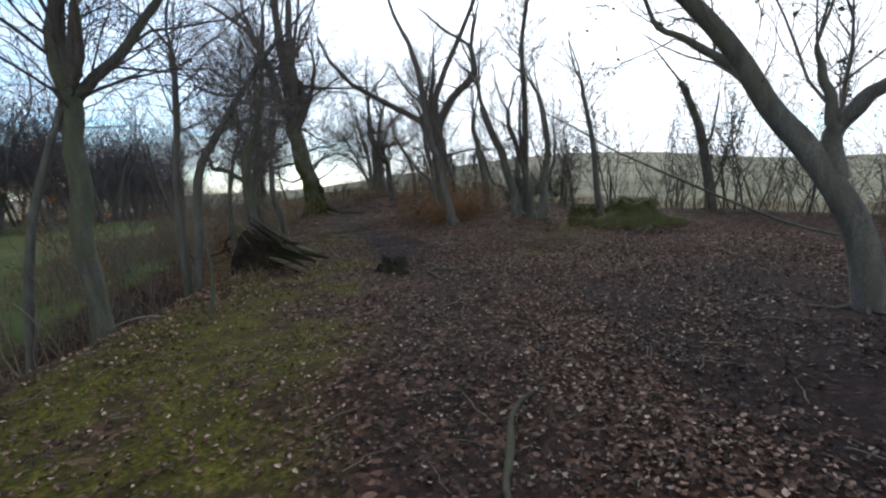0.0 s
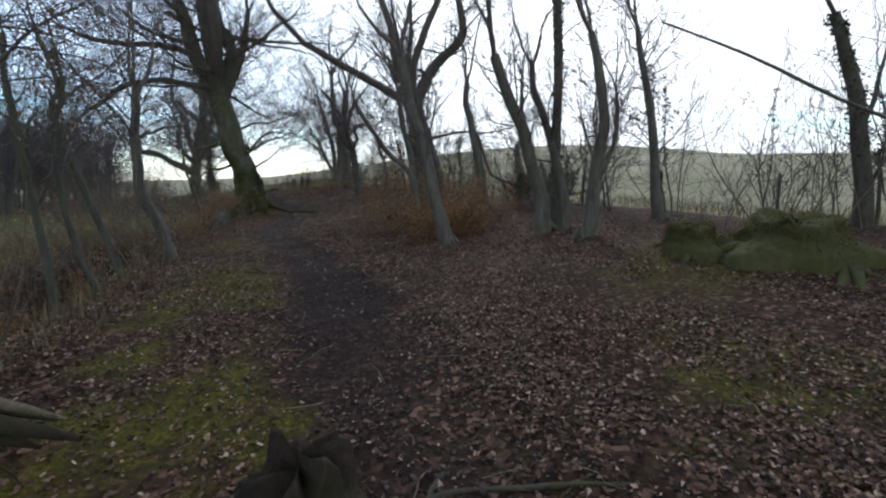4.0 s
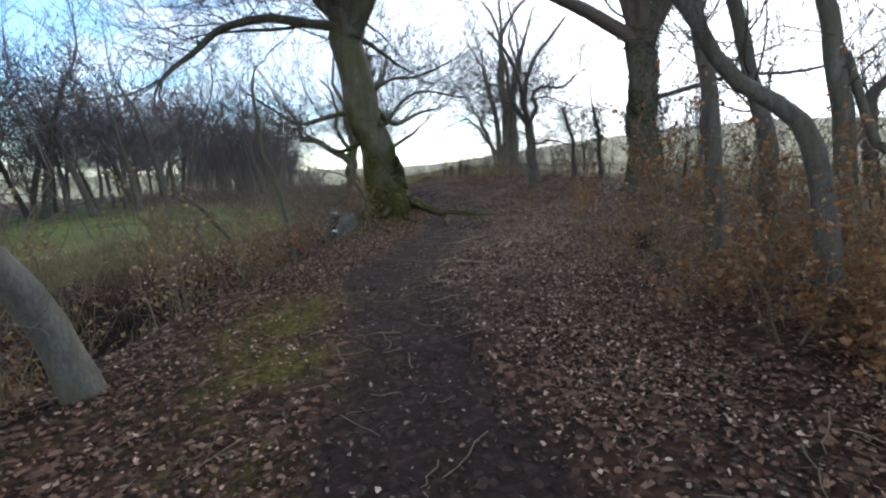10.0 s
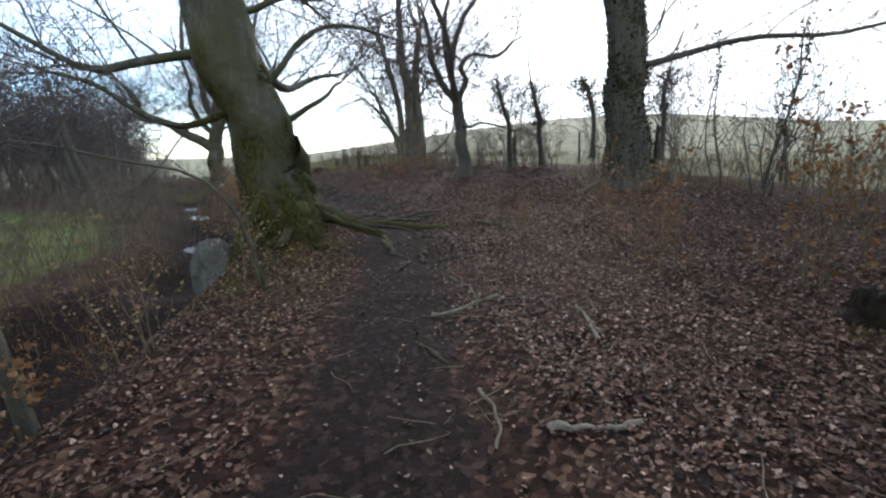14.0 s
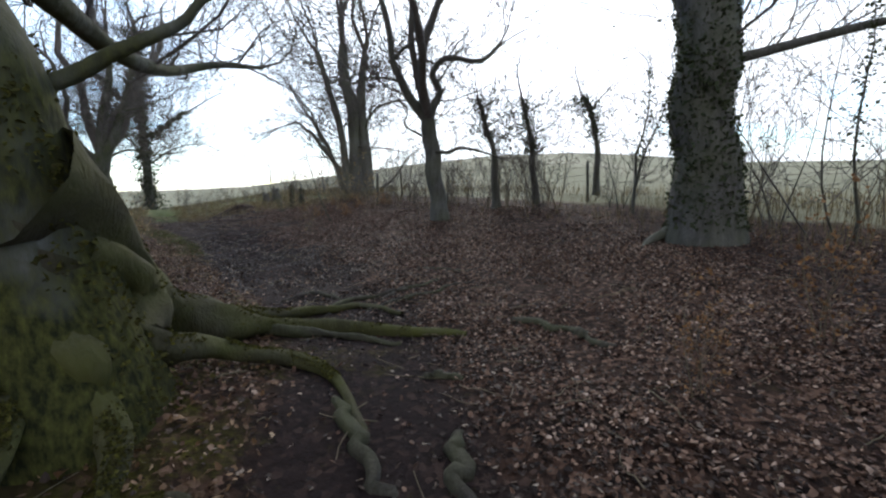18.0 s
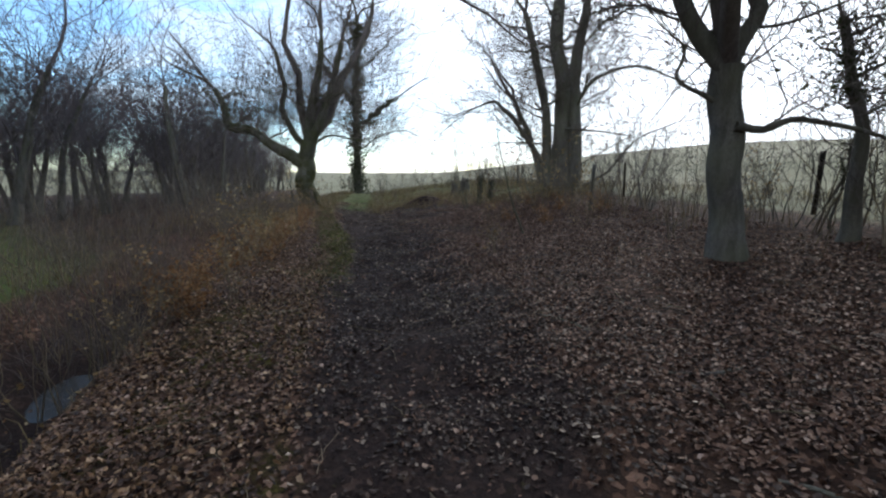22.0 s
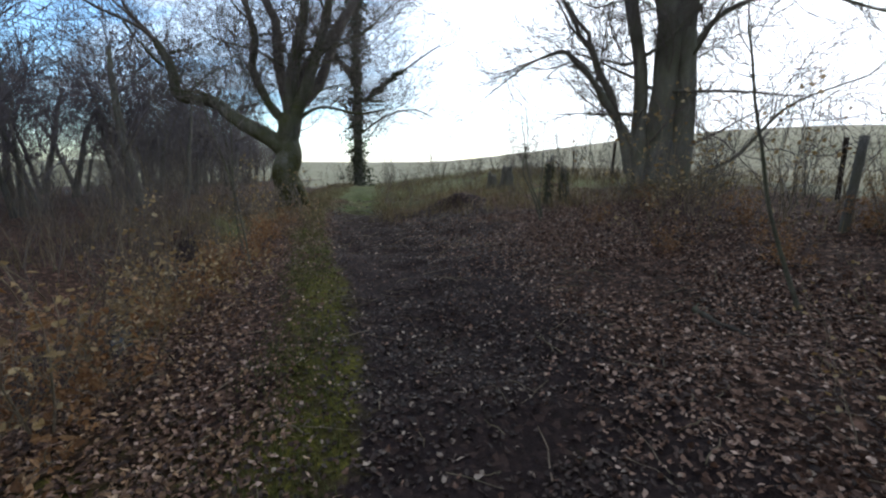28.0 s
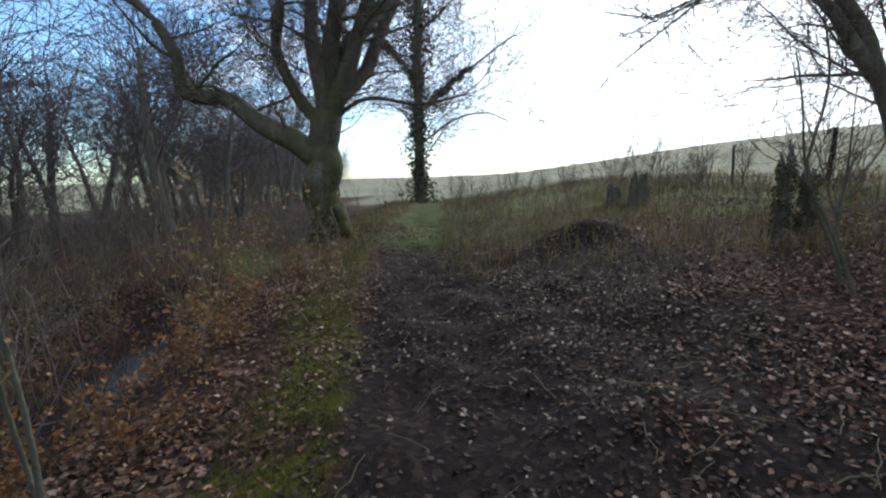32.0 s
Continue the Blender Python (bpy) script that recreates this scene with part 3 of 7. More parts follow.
        a.data.foreach_set("value", np.clip(values, 0, 1).astype(np.float32))
    tagged(new("ground", me), "leaf-strewn woodland floor with a trodden muddy path", "ground", kind="structure")


build_ground()


# ---- tubes and leaves ----
class Tubes:
    """Tapering round stems, gathered and turned into one mesh."""

    def __init__(self):
        self.groups = {}

    def add(self, points, radii, sides):
        self.groups.setdefault((len(points), sides), []).append((points, radii))
        return self

    def arrays(self, knots=0.0, seed=1):
        verts, faces, start = [], [], 0
        for (n, k), some in self.groups.items():
            P = np.array([s[0] for s in some], float)
            R = np.array([s[1] for s in some], float)
            t = np.gradient(P, axis=1)
            t /= np.linalg.norm(t, axis=2, keepdims=True) + 1e-9
            axis = np.argmin(np.abs(t).max(1), axis=1)
            ref = np.eye(3)[axis][:, None, :]
            a = np.cross(t, ref)
            a /= np.linalg.norm(a, axis=2, keepdims=True) + 1e-9
            b = np.cross(t, a)
            ang = np.arange(k) * 2 * np.pi / k
            r = R[:, :, None]
            if knots:
                rng = np.random.RandomState(seed + n)
                phase = rng.uniform(0, 6.28, (len(some), 1, 4))
                s = np.linspace(0, 1, n)[None, :, None] * n
                lump = np.sin(2 * ang + s * 0.35 + phase[:, :, :1]) + 0.7 * np.sin(3 * ang - s * 0.6 + phase[:, :, 1:2]) + 0.4 * np.sin(5 * ang + s * 1.1 + phase[:, :, 2:3])
                along = np.cumsum(np.concatenate([np.zeros((len(some), 1)), np.linalg.norm(np.diff(P, axis=1), axis=2)], 1), 1)[:, :, None] / (R.max(1)[:, None, None] + 1e-6)
                ca, sa = np.cos(ang)[None, None, :], np.sin(ang)[None, None, :]
                rough = rough_noise(ca * 1.6 + along * 0.5 + phase[:, :, 3:4], sa * 1.6 - along * 0.35, 1.0, seed + 5)
                fine = rough_noise(ca * 4.5 + along * 1.6 - phase[:, :, 3:4], sa * 4.5 + along * 1.1, 1.0, seed + 9, 2)
                r = r * (1 + knots * lump + 1.3 * knots * rough + 0.5 * knots * fine)
            V = P[:, :, None, :] + r[..., None] * (np.cos(ang)[None, None, :, None] * a[:, :, None, :] + np.sin(ang)[None, None, :, None] * b[:, :, None, :])
            base = start + (np.arange(len(some))[:, None, None] * n + np.arange(n - 1)[None, :, None]) * k
            j = np.arange(k)[None, None, :]
            j2 = (j + 1) % k
            faces.append(np.stack([base + j, base + j2, base + k + j2, base + k + j], -1).reshape(-1, 4))
            verts.append(V.reshape(-1, 3))
            start += V.size // 3
        return np.concatenate(verts), np.concatenate(faces)

    def mesh(self, name, mat, knots=0.0, seed=1, origin=(0, 0, 0)):
        v, f = self.arrays(knots, seed)
        me = mesh_from(name, v - np.array(origin), f)
        me.materials.append(mat)
        return me


LEAF = np.array([(0, 0, 0), (-0.32, 0.3, 0.10), (-0.24, 0.72, 0.12), (0, 1, 0.02), (0.24, 0.72, 0.12), (0.32, 0.3, 0.10)])


def leaves_mesh(name, mat, places, sizes, rng, tilt=0.5, origin=(0, 0, 0), tint=None):
    """Folded leaves with a midrib, each at its place; tilt 0 lies flat, 1 hangs any way."""
    places, sizes = np.asarray(places, float), np.asarray(sizes, float)
    m = len(places)
    yaw, pit, rol = rng.uniform(0, 6.283, m), rng.normal(0, tilt, m), rng.normal(0, tilt, m)
    fold = rng.uniform(-0.5, 1.1, (m, 1))
    L = np.repeat(LEAF[None], m, 0) - np.array((0, 0.5, 0))
    L[:, :, 2] *= fold
    L[:, :, 0] *= rng.uniform(0.65, 1.25, (m, 1))
    L[:, :, 2] += rng.normal(0, 0.08, (m, 6))
    L[:, :, :2] += rng.normal(0, 0.075, (m, 6, 2))
    L *= sizes[:, None, None]
    cy, sy, cp, sp, cr, sr = np.cos(yaw), np.sin(yaw), np.cos(pit), np.sin(pit), np.cos(rol), np.sin(rol)
    x, y, z = L[:, :, 0], L[:, :, 1], L[:, :, 2]
    y, z = y * cp[:, None] - z * sp[:, None], y * sp[:, None] + z * cp[:, None]
    x, z = x * cr[:, None] + z * sr[:, None], -x * sr[:, None] + z * cr[:, None]
    x, y = x * cy[:, None] - y * sy[:, None], x * sy[:, None] + y * cy[:, None]
    V = np.stack([x, y, z], -1) + places[:, None, :] - np.array(origin)
    i = np.arange(m)[:, None] * 6
    F = np.concatenate([i + np.array([[0, 3, 2, 1]]), i + np.array([[0, 5, 4, 3]])], 0)
    me = mesh_from(name, V.reshape(-1, 3), F, False)
    me.materials.append(mat)
    return me


def part(name, me, parent, label=""):
    ob = new(name, me)
    ob.parent = parent
    if label:
        tagged(ob, label)
    return ob


def curve_through(pts, n):
    """Catmull-Rom through the points, n places along it."""
    P = np.array(pts, float)
    P = np.concatenate([[2 * P[0] - P[1]], P, [2 * P[-1] - P[-2]]])
    s = np.linspace(0, len(pts) - 1 - 1e-6, n)
    i, f = s.astype(int), (s % 1)[:, None]
    a, b, c, d = P[i], P[i + 1], P[i + 2], P[i + 3]
    return 0.5 * (2 * b + (c - a) * f + (2 * a - 5 * b + 4 * c - d) * f**2 + (3 * b - a - 3 * c + d) * f**3)


def wander(rng, start, way, length, n, crook, lift):
    """A crooked shoot from start."""
    x, y, z = start
    dx, dy, dz = way
    step, pts = length / (n - 1), [(x, y, z)]
    for _ in range(n - 1):
        dx += rng.gauss(0, crook)
        dy += rng.gauss(0, crook)
        dz += rng.gauss(0, crook) + lift
        k = 1 / math.sqrt(dx * dx + dy * dy + dz * dz)
        dx, dy, dz = dx * k, dy * k, dz * k
        x, y, z = x + dx * step, y + dy * step, z + dz * step
        pts.append((x, y, z))
    return pts


def walked(y):
    """Where the trodden line runs, for the headroom over it."""
    k = 0
    while k < len(PATH_Y) - 2 and PATH_Y[k + 1] < y:
        k += 1
    return PATH_X[k] + (PATH_X[k + 1] - PATH_X[k]) * (y - PATH_Y[k]) / (PATH_Y[k + 1] - PATH_Y[k])


def sprout(rng, tubes, pts, r0, r1, level, deepest, dens, size, tips, first=0.25, lift=0.06, thin=0.003, clear=0.0):
    """Side shoots along a stem, each with its own, down to twigs; the twigs' ends go to tips."""
    n = len(pts)
    length = sum(math.dist(pts[i], pts[i + 1]) for i in range(n - 1))
    ends = 3 if level == 0 and size[0] > 1.15 and thin < 0.01 else 1
    count = max(2, int(dens[level] * length + rng.random())) + ends - 1
    for c in range(count):
        s = first + (1 - first) * (c + rng.random()) / count if c < count - ends else 1.0
        f = s * (n - 1)
        i = min(int(f), n - 2)
        f -= i
        p, q = pts[i], pts[i + 1]
        at = tuple(p[k] + (q[k] - p[k]) * f for k in range(3))
        tx, ty, tz = (q[k] - p[k] for k in range(3))
        k = 1 / (math.sqrt(tx * tx + ty * ty + tz * tz) + 1e-9)
        tx, ty, tz = tx * k, ty * k, tz * k
        ax, ay, az = rng.gauss(0, 1), rng.gauss(0, 1), rng.gauss(0, 1)
        d = ax * tx + ay * ty + az * tz
        ax, ay, az = ax - d * tx, ay - d * ty, az - d * tz
        k = 1 / (math.sqrt(ax * ax + ay * ay + az * az) + 1e-9)
        spread_by = rng.uniform(0.5, 1.15) if s < 1 else rng.uniform(0.0, 0.4 if ends == 1 else 0.65)
        ca, sa = math.cos(spread_by), math.sin(spread_by) * k
        way = (tx * ca + ax * sa, ty * ca + ay * sa, tz * ca + az * sa + 0.1)
        long = size[level] * rng.uniform(0.45, 1.35) * (1.1 - 0.35 * s)
        r = max(min((r0 + (r1 - r0) * s) * rng.uniform(0.32, 0.6), long * 0.013), thin)
        if s == 1.0:
            r, long = max(r1 * rng.uniform(0.4, 0.75), thin), max(size[level] * rng.uniform(0.9, 1.4), r1 * 24)
        m, sides = ((6, 5), (4, 3), (3 if thin < 0.0045 else 2, 3), (3, 3))[min(level, 3)]
        new_pts = wander(rng, at, way, long, m, (0.2, 0.24, 0.26, 0.25)[min(level, 3)], lift)
        if clear and any(p[2] < clear and abs(p[0] - walked(p[1])) < (2.6 if size[0] > 2 else 1.5) for p in new_pts[1:]):
            continue
        end = thin if level + 1 >= deepest else max(r * 0.35, thin)
        tubes.add(new_pts, [r + (end - r) * j / (m - 1) for j in range(m)], sides)
        if level + 1 < deepest:
            sprout(rng, tubes, new_pts, r, end, level + 1, deepest, dens, size, tips, 0.2, lift, thin, clear)
        else:
            tips.append(new_pts)


def leaves_on(tips, rng, per, spread_r):
    out = []
    for pts in tips:
        for _ in range(per if per >= 1 else int(rng.random_sample() < per)):
            a = pts[rng.randint(len(pts))]
            out.append((a[0] + rng.normal(0, spread_r), a[1] + rng.normal(0, spread_r), a[2] + rng.normal(0, spread_r) - 0.01))
    return out


def ivy_places(pts, radii, rng, count, low, high, bulge):
    P, R = np.array(pts), np.array(radii)
    s = rng.uniform(low, high, count) * (len(P) - 1)
    i = np.minimum(s.astype(int), len(P) - 2)
    f = (s - i)[:, None]
    at = P[i] * (1 - f) + P[i + 1] * f
    r = R[i] + bulge * np.abs(rng.normal(0, 1, count)) * (0.6 + 0.4 * np.sin(s * 1.7))
    a = rng.uniform(0, 6.283, count)
    return at + np.stack([np.cos(a) * r, np.sin(a) * r, rng.normal(0, 0.03, count)], 1)


def tree(name, label, base, limbs, seed, mat, twigs=M_TWIG, dens=(2.2, 3.6, 5.0), size=(1.5, 0.75, 0.4), deepest=3, flare=0.25, ivy=(), leaf=None, group="", category="tree", first=0.3, sides=14, rings=22, lift=0.03, thin=0.0035, toes=6, moss=None, boughs=(), lumps=0.035):
    """A standing tree: its trunk first, then its limbs, as lines with the thickness at their two ends."""
    rng, nrng = random.Random(seed), np.random.RandomState(seed)
    x, y = limbs[0][0][0][:2] if base is None else base
    origin = (x, y, ground_at(x, y))
    thing = tagged(new(name), label, category, group)
    thing.location = origin
    crown, tips = Tubes(), []
    limbs = list(limbs)
    for which, count, low, high, reach, rise, thick in boughs:
        line = curve_through(limbs[which][0], 12)
        turn = rng.uniform(0, 6.28)
        for j in range(count):
            f = low + (high - low) * (j + rng.random()) / count
            at = line[min(int(f * 11), 11)]
            a = turn + 2.4 * j + rng.uniform(-0.5, 0.5)
            long = reach * rng.uniform(0.7, 1.25) * (1.15 - 0.4 * f)
            limbs.append((wander(rng, tuple(at), (math.cos(a), math.sin(a), rise + rng.uniform(-0.2, 0.3)), long, 6, 0.17, 0.0), thick * rng.uniform(0.75, 1.2), thick * 0.22))
    for k, (pts, r0, r1) in enumerate(limbs):
        pts = [tuple(p) for p in pts]
        if k == 0:
            g = ground_at(*pts[0][:2])
            pts[0] = (pts[0][0], pts[0][1], min(g - (0.55 if r0 > 0.3 else 0.15), pts[1][2] - 0.3))
        n = rings if r0 > 0.1 else 14
        line = curve_through(pts, n)
        knots = nrng.normal(0, 0.10 * r0 + 0.012, (7, 3))
        knots[0] = knots[-1] = 0
        line = line + curve_through(knots, n)
        s = np.linspace(0, 1, n)
        rad = r0 + (r1 - r0) * s
        if k == 0 and flare:
            h = line[:, 2] - origin[2]
            rad = rad * (1 + flare * np.exp(-np.clip(h, 0, None) / (1.1 * r0 + 0.12)))
        tb = Tubes().add(line, rad, sides if r0 > 0.1 else 8)
        part("trunk" if k == 0 else "limb", tb.mesh("trunk" if k == 0 else "limb", mat, lumps, seed + k, origin), thing)
        if k == 0 and r0 >= 0.12:
            for j in range(toes):
                a, rr = 1.05 * j + rng.uniform(-0.4, 0.4), r0 * rng.uniform(0.26, 0.42)
                out = [(x + math.cos(a + bend) * d * r0, y + math.sin(a + bend) * d * r0, d, z) for d, z, bend in ((0.35, 1.3, 0), (0.8, 0.75, 0), (1.25, 0.3, 0.08), (1.8, 0.08, 0.2), (2.5, -0.15, rng.uniform(-0.2, 0.5)))]
                toe = [(px, py, ground_at(px, py) + h * r0) for px, py, d, h in out]
                part("root", Tubes().add(curve_through(toe, 12), np.linspace(rr, rr * 0.3, 12), 9).mesh("root", mat, 0.1, seed + j, origin), thing)
        some = [tuple(p) for p in line]
        d = dens if r0 < 0.3 or k else (dens[0] * 0.5, *dens[1:])
        sprout(rng, crown, some, r0 * 0.5, r1, 0, deepest, d, size, tips, first if k == 0 else 0.12, lift, thin, 2.7)
        if k == 0 and moss:
            pl = ivy_places(line, rad * 1.03, nrng, moss[2], moss[0], moss[1], 0.012)
            pl = pl[rough_noise(pl[:, 0] * 1.3 + pl[:, 2] * 0.6, pl[:, 1] * 1.3 - pl[:, 2] * 0.4, 0.4, 83) > 0.05 + 0.16 * np.clip(pl[:, 2] - origin[2], 0, 4)]
            tagged(part("moss", leaves_mesh("moss", M_MOSSTUFT, pl, nrng.uniform(0.018, 0.042, len(pl)), nrng, 0.9, origin), thing), kind="stuff")
        for which, count, low, high, bulge in ivy:
            if which == k:
                sizes = nrng.uniform(0.04, 0.085, count) * (2.4 if thin > 0.0075 else 1.0)
                part("ivy", leaves_mesh("ivy", M_IVY, ivy_places(line, rad, nrng, count, low, high, bulge), sizes, nrng, 1.2, origin), thing, "dark green climbing ivy")
    part("crown", crown.mesh("crown", twigs, origin=origin), thing, "bare winter branches and twigs")
    if leaf:
        lm, per, ls = leaf
        pl = leaves_on(tips, nrng, per, 0.05)
        if pl:
            part("leaves", leaves_mesh("leaves", lm, pl, nrng.uniform(0.6, 1.2, len(pl)) * ls, nrng, 0.9, origin), thing, "withered leaves still hanging on")
    return thing


# ---- the single trees ----
tree("beech_tree", "huge leaning mossy beech on the bank beside the path", None, [
    ([(-1.93, 25.03, 0.31), (-2.10, 25.01, 1.35), (-2.40, 24.97, 2.30), (-2.66, 24.92, 3.25), (-2.88, 24.93, 4.3), (-2.95, 24.95, 4.9)], 0.43, 0.39),
    ([(-2.86, 24.90, 4.63), (-3.13, 24.81, 5.33), (-3.40, 24.73, 5.86), (-3.59, 24.67, 6.40), (-3.71, 24.63, 6.96), (-3.90, 24.57, 7.74)], 0.32, 0.2),
    ([(-2.80, 24.91, 4.71), (-2.61, 24.95, 5.33), (-2.37, 25.01, 5.98), (-2.54, 24.97, 6.68), (-2.67, 24.93, 7.01), (-2.79, 24.90, 7.82)], 0.28, 0.17),
    ([(-2.56, 24.96, 4.93), (-2.12, 25.06, 6.02), (-1.88, 25.11, 6.78), (-1.69, 25.15, 7.70)], 0.15, 0.09),
    ([(-3.12, 24.73, 4.85), (-4.67, 24.28, 5.03), (-5.57, 23.89, 4.67), (-6.32, 23.50, 4.00), (-6.74, 23.26, 3.59)], 0.12, 0.04),
    ([(-3.55, 24.63, 5.95), (-4.53, 24.34, 6.18), (-6.06, 23.64, 6.05), (-6.76, 23.25, 6.26)], 0.12, 0.05),
    ([(-2.5, 24.9, 3.36), (-1.83, 25.13, 3.65), (-1.24, 25.23, 3.69), (-0.13, 25.28, 4.13)], 0.055, 0.02),
    ([(-2.1, 25.0, 2.5), (-1.66, 25.16, 3.07), (-1.04, 25.25, 3.36), (-0.14, 25.28, 3.14)], 0.05, 0.018),
    ([(-2.0, 25.04, 1.92), (-1.62, 25.13, 2.17), (-1.28, 25.18, 2.38), (-1.09, 25.20, 2.53)], 0.05, 0.02),
    ([(-2.8, 24.85, 2.88), (-3.73, 24.50, 2.64), (-4.06, 24.32, 2.59), (-4.33, 24.15, 2.73), (-5.2, 24.0, 3.3)], 0.07, 0.02),
    ([(-2.4, 24.9, 2.2), (-3.0, 24.6, 1.9), (-3.5, 24.5, 1.95), (-3.9, 24.3, 2.3), (-4.4, 24.2, 2.5)], 0.06, 0.02),
    ([(-2.45, 25.3, 3.0), (-2.5, 26.6, 2.9), (-2.5, 28.0, 2.85), (-2.4, 29.6, 3.1), (-1.95, 30.7, 3.5), (-1.5, 31.6, 3.7)], 0.12, 0.035),
], 11, M_MOSS_SHADE_BEECH, dens=(3.6, 4.4, 5.6), size=(2.2, 1.1, 0.5), flare=0.3, sides=32, rings=52, first=0.75, lift=0.06, toes=0, moss=(0.0, 0.5, 9000), boughs=((1, 7, 0.05, 1.0, 4.2, 0.15, 0.075), (2, 7, 0.0, 1.0, 4.0, 0.2, 0.07)), lumps=0.03)
tree("oak_tree", "thick dark ivy-clad oak standing among fallen leaves", None, [
    ([(5.32, 27.77, 0.26), (5.25, 27.80, 1.40), (5.15, 27.84, 2.56), (5.06, 27.87, 3.67), (4.95, 27.9, 4.84)], 0.46, 0.38),
    ([(4.97, 27.88, 4.6), (5.3, 27.8, 5.57), (5.87, 27.69, 6.49), (6.89, 27.42, 7.47), (7.31, 27.30, 8.29), (7.17, 27.34, 9.55)], 0.3, 0.16),
    ([(4.9, 27.84, 4.6), (4.7, 27.79, 6.23), (4.9, 27.80, 8.10), (5.0, 27.82, 9.66)], 0.13, 0.06),
    ([(5.35, 27.73, 3.2), (5.86, 27.41, 3.35), (6.49, 26.84, 3.48), (7.03, 26.28, 3.5), (7.9, 25.7, 3.45), (9.0, 25.3, 3.6)], 0.08, 0.03),
], 18, M_DARK, dens=(3.0, 4.0, 5.0), size=(2.0, 1.0, 0.45), flare=0.3, sides=28, rings=44, first=0.62, thin=0.004, toes=3, ivy=((0, 4200, 0.12, 1.0, 0.035), (1, 2200, 0.0, 0.8, 0.12), (2, 2200, 0.0, 0.7, 0.12)), boughs=((1, 6, 0.1, 1.0, 3.2, 0.3, 0.06), (2, 6, 0.2, 1.0, 3.2, 0.3, 0.06)), lumps=0.03)
tree("multi_stem_beech", "massive grey beech of several fused upright stems at the field edge", None, [
    ([(1.72, 46.1, 0.97), (1.66, 46.12, 1.9), (1.58, 46.13, 3.1), (1.46, 46.15, 4.94), (1.28, 46.17, 6.7), (1.2, 46.2, 8.6)], 0.44, 0.24),
    ([(2.18, 46.09, 0.97), (2.2, 46.08, 2.0), (2.15, 46.07, 3.05), (1.98, 46.05, 4.87), (2.02, 46.0, 6.6), (2.3, 45.94, 8.2)], 0.34, 0.18),
    ([(1.2, 46.15, 1.1), (1.06, 46.17, 2.2), (0.98, 46.18, 3.1), (0.70, 46.2, 4.95), (0.26, 46.22, 6.78), (-0.1, 46.3, 8.2)], 0.25, 0.12),
    ([(0.85, 46.19, 1.3), (0.39, 46.26, 2.95), (-0.13, 46.32, 4.11), (-0.44, 46.34, 4.78)], 0.13, 0.1),
    ([(0.9, 46.2, 2.1), (0.27, 46.22, 3.06), (-0.2, 46.2, 3.73), (-0.78, 46.1, 4.3), (-1.23, 46.0, 4.65), (-1.9, 45.9, 4.5)], 0.13, 0.04),
    ([(2.4, 45.98, 1.05), (3.08, 45.8, 1.55), (3.53, 45.6, 1.89), (4.12, 45.5, 2.7), (4.6, 45.3, 3.2), (5.8, 44.9, 3.7)], 0.07, 0.02),
    ([(2.1, 46.08, 4.6), (2.76, 45.85, 5.5), (3.94, 45.52, 5.9), (5.13, 45.08, 5.45), (6.2, 44.8, 5.0)], 0.08, 0.025),
], 25, M_BEECH, dens=(3.0, 4.2, 5.4), size=(2.0, 1.0, 0.46), flare=0.2, first=0.42, thin=0.005, sides=20, rings=30, toes=4, boughs=((0, 7, 0.45, 1.0, 3.4, 0.15, 0.06), (1, 6, 0.4, 1.0, 3.2, 0.1, 0.06), (2, 6, 0.35, 1.0, 3.2, 0.1, 0.055)))
tree("forked_oak", "grey oak forking into two crooked limbs", None, [
    ([(2.46, 33.1, 0.35), (2.36, 33.15, 1.18), (2.25, 33.2, 2.2), (2.2, 33.2, 3.1)], 0.215, 0.185),
    ([(2.2, 33.2, 3.0), (1.95, 33.2, 3.32), (1.62, 33.2, 3.8), (1.38, 33.24, 4.35), (1.3, 33.25, 5.0), (1.1, 33.3, 5.9)], 0.13, 0.06),
    ([(2.2, 33.2, 3.0), (2.32, 33.2, 3.34), (2.5, 33.2, 3.75), (2.34, 33.2, 4.12), (2.5, 33.2, 4.4), (2.85, 33.15, 4.55), (3.5, 33.0, 4.5), (4.0, 32.9, 4.9)], 0.11, 0.045),
    ([(2.15, 33.2, 2.6), (1.6, 33.2, 2.9), (1.68, 33.2, 3.25), (1.45, 33.2, 3.5)], 0.035, 0.012),
    ([(2.3, 33.0, 2.3), (2.67, 33.0, 2.26), (2.94, 32.95, 2.38), (3.44, 32.9, 2.3), (4.0, 32.8, 2.1)], 0.06, 0.02),
], 32, M_DARK, dens=(3.4, 4.8, 6.0), size=(1.4, 0.7, 0.38), flare=0.22, first=0.85, thin=0.005, toes=0, sides=18, boughs=((1, 4, 0.3, 1.0, 2.0, 0.4, 0.035), (2, 4, 0.4, 1.0, 1.8, 0.4, 0.03)))
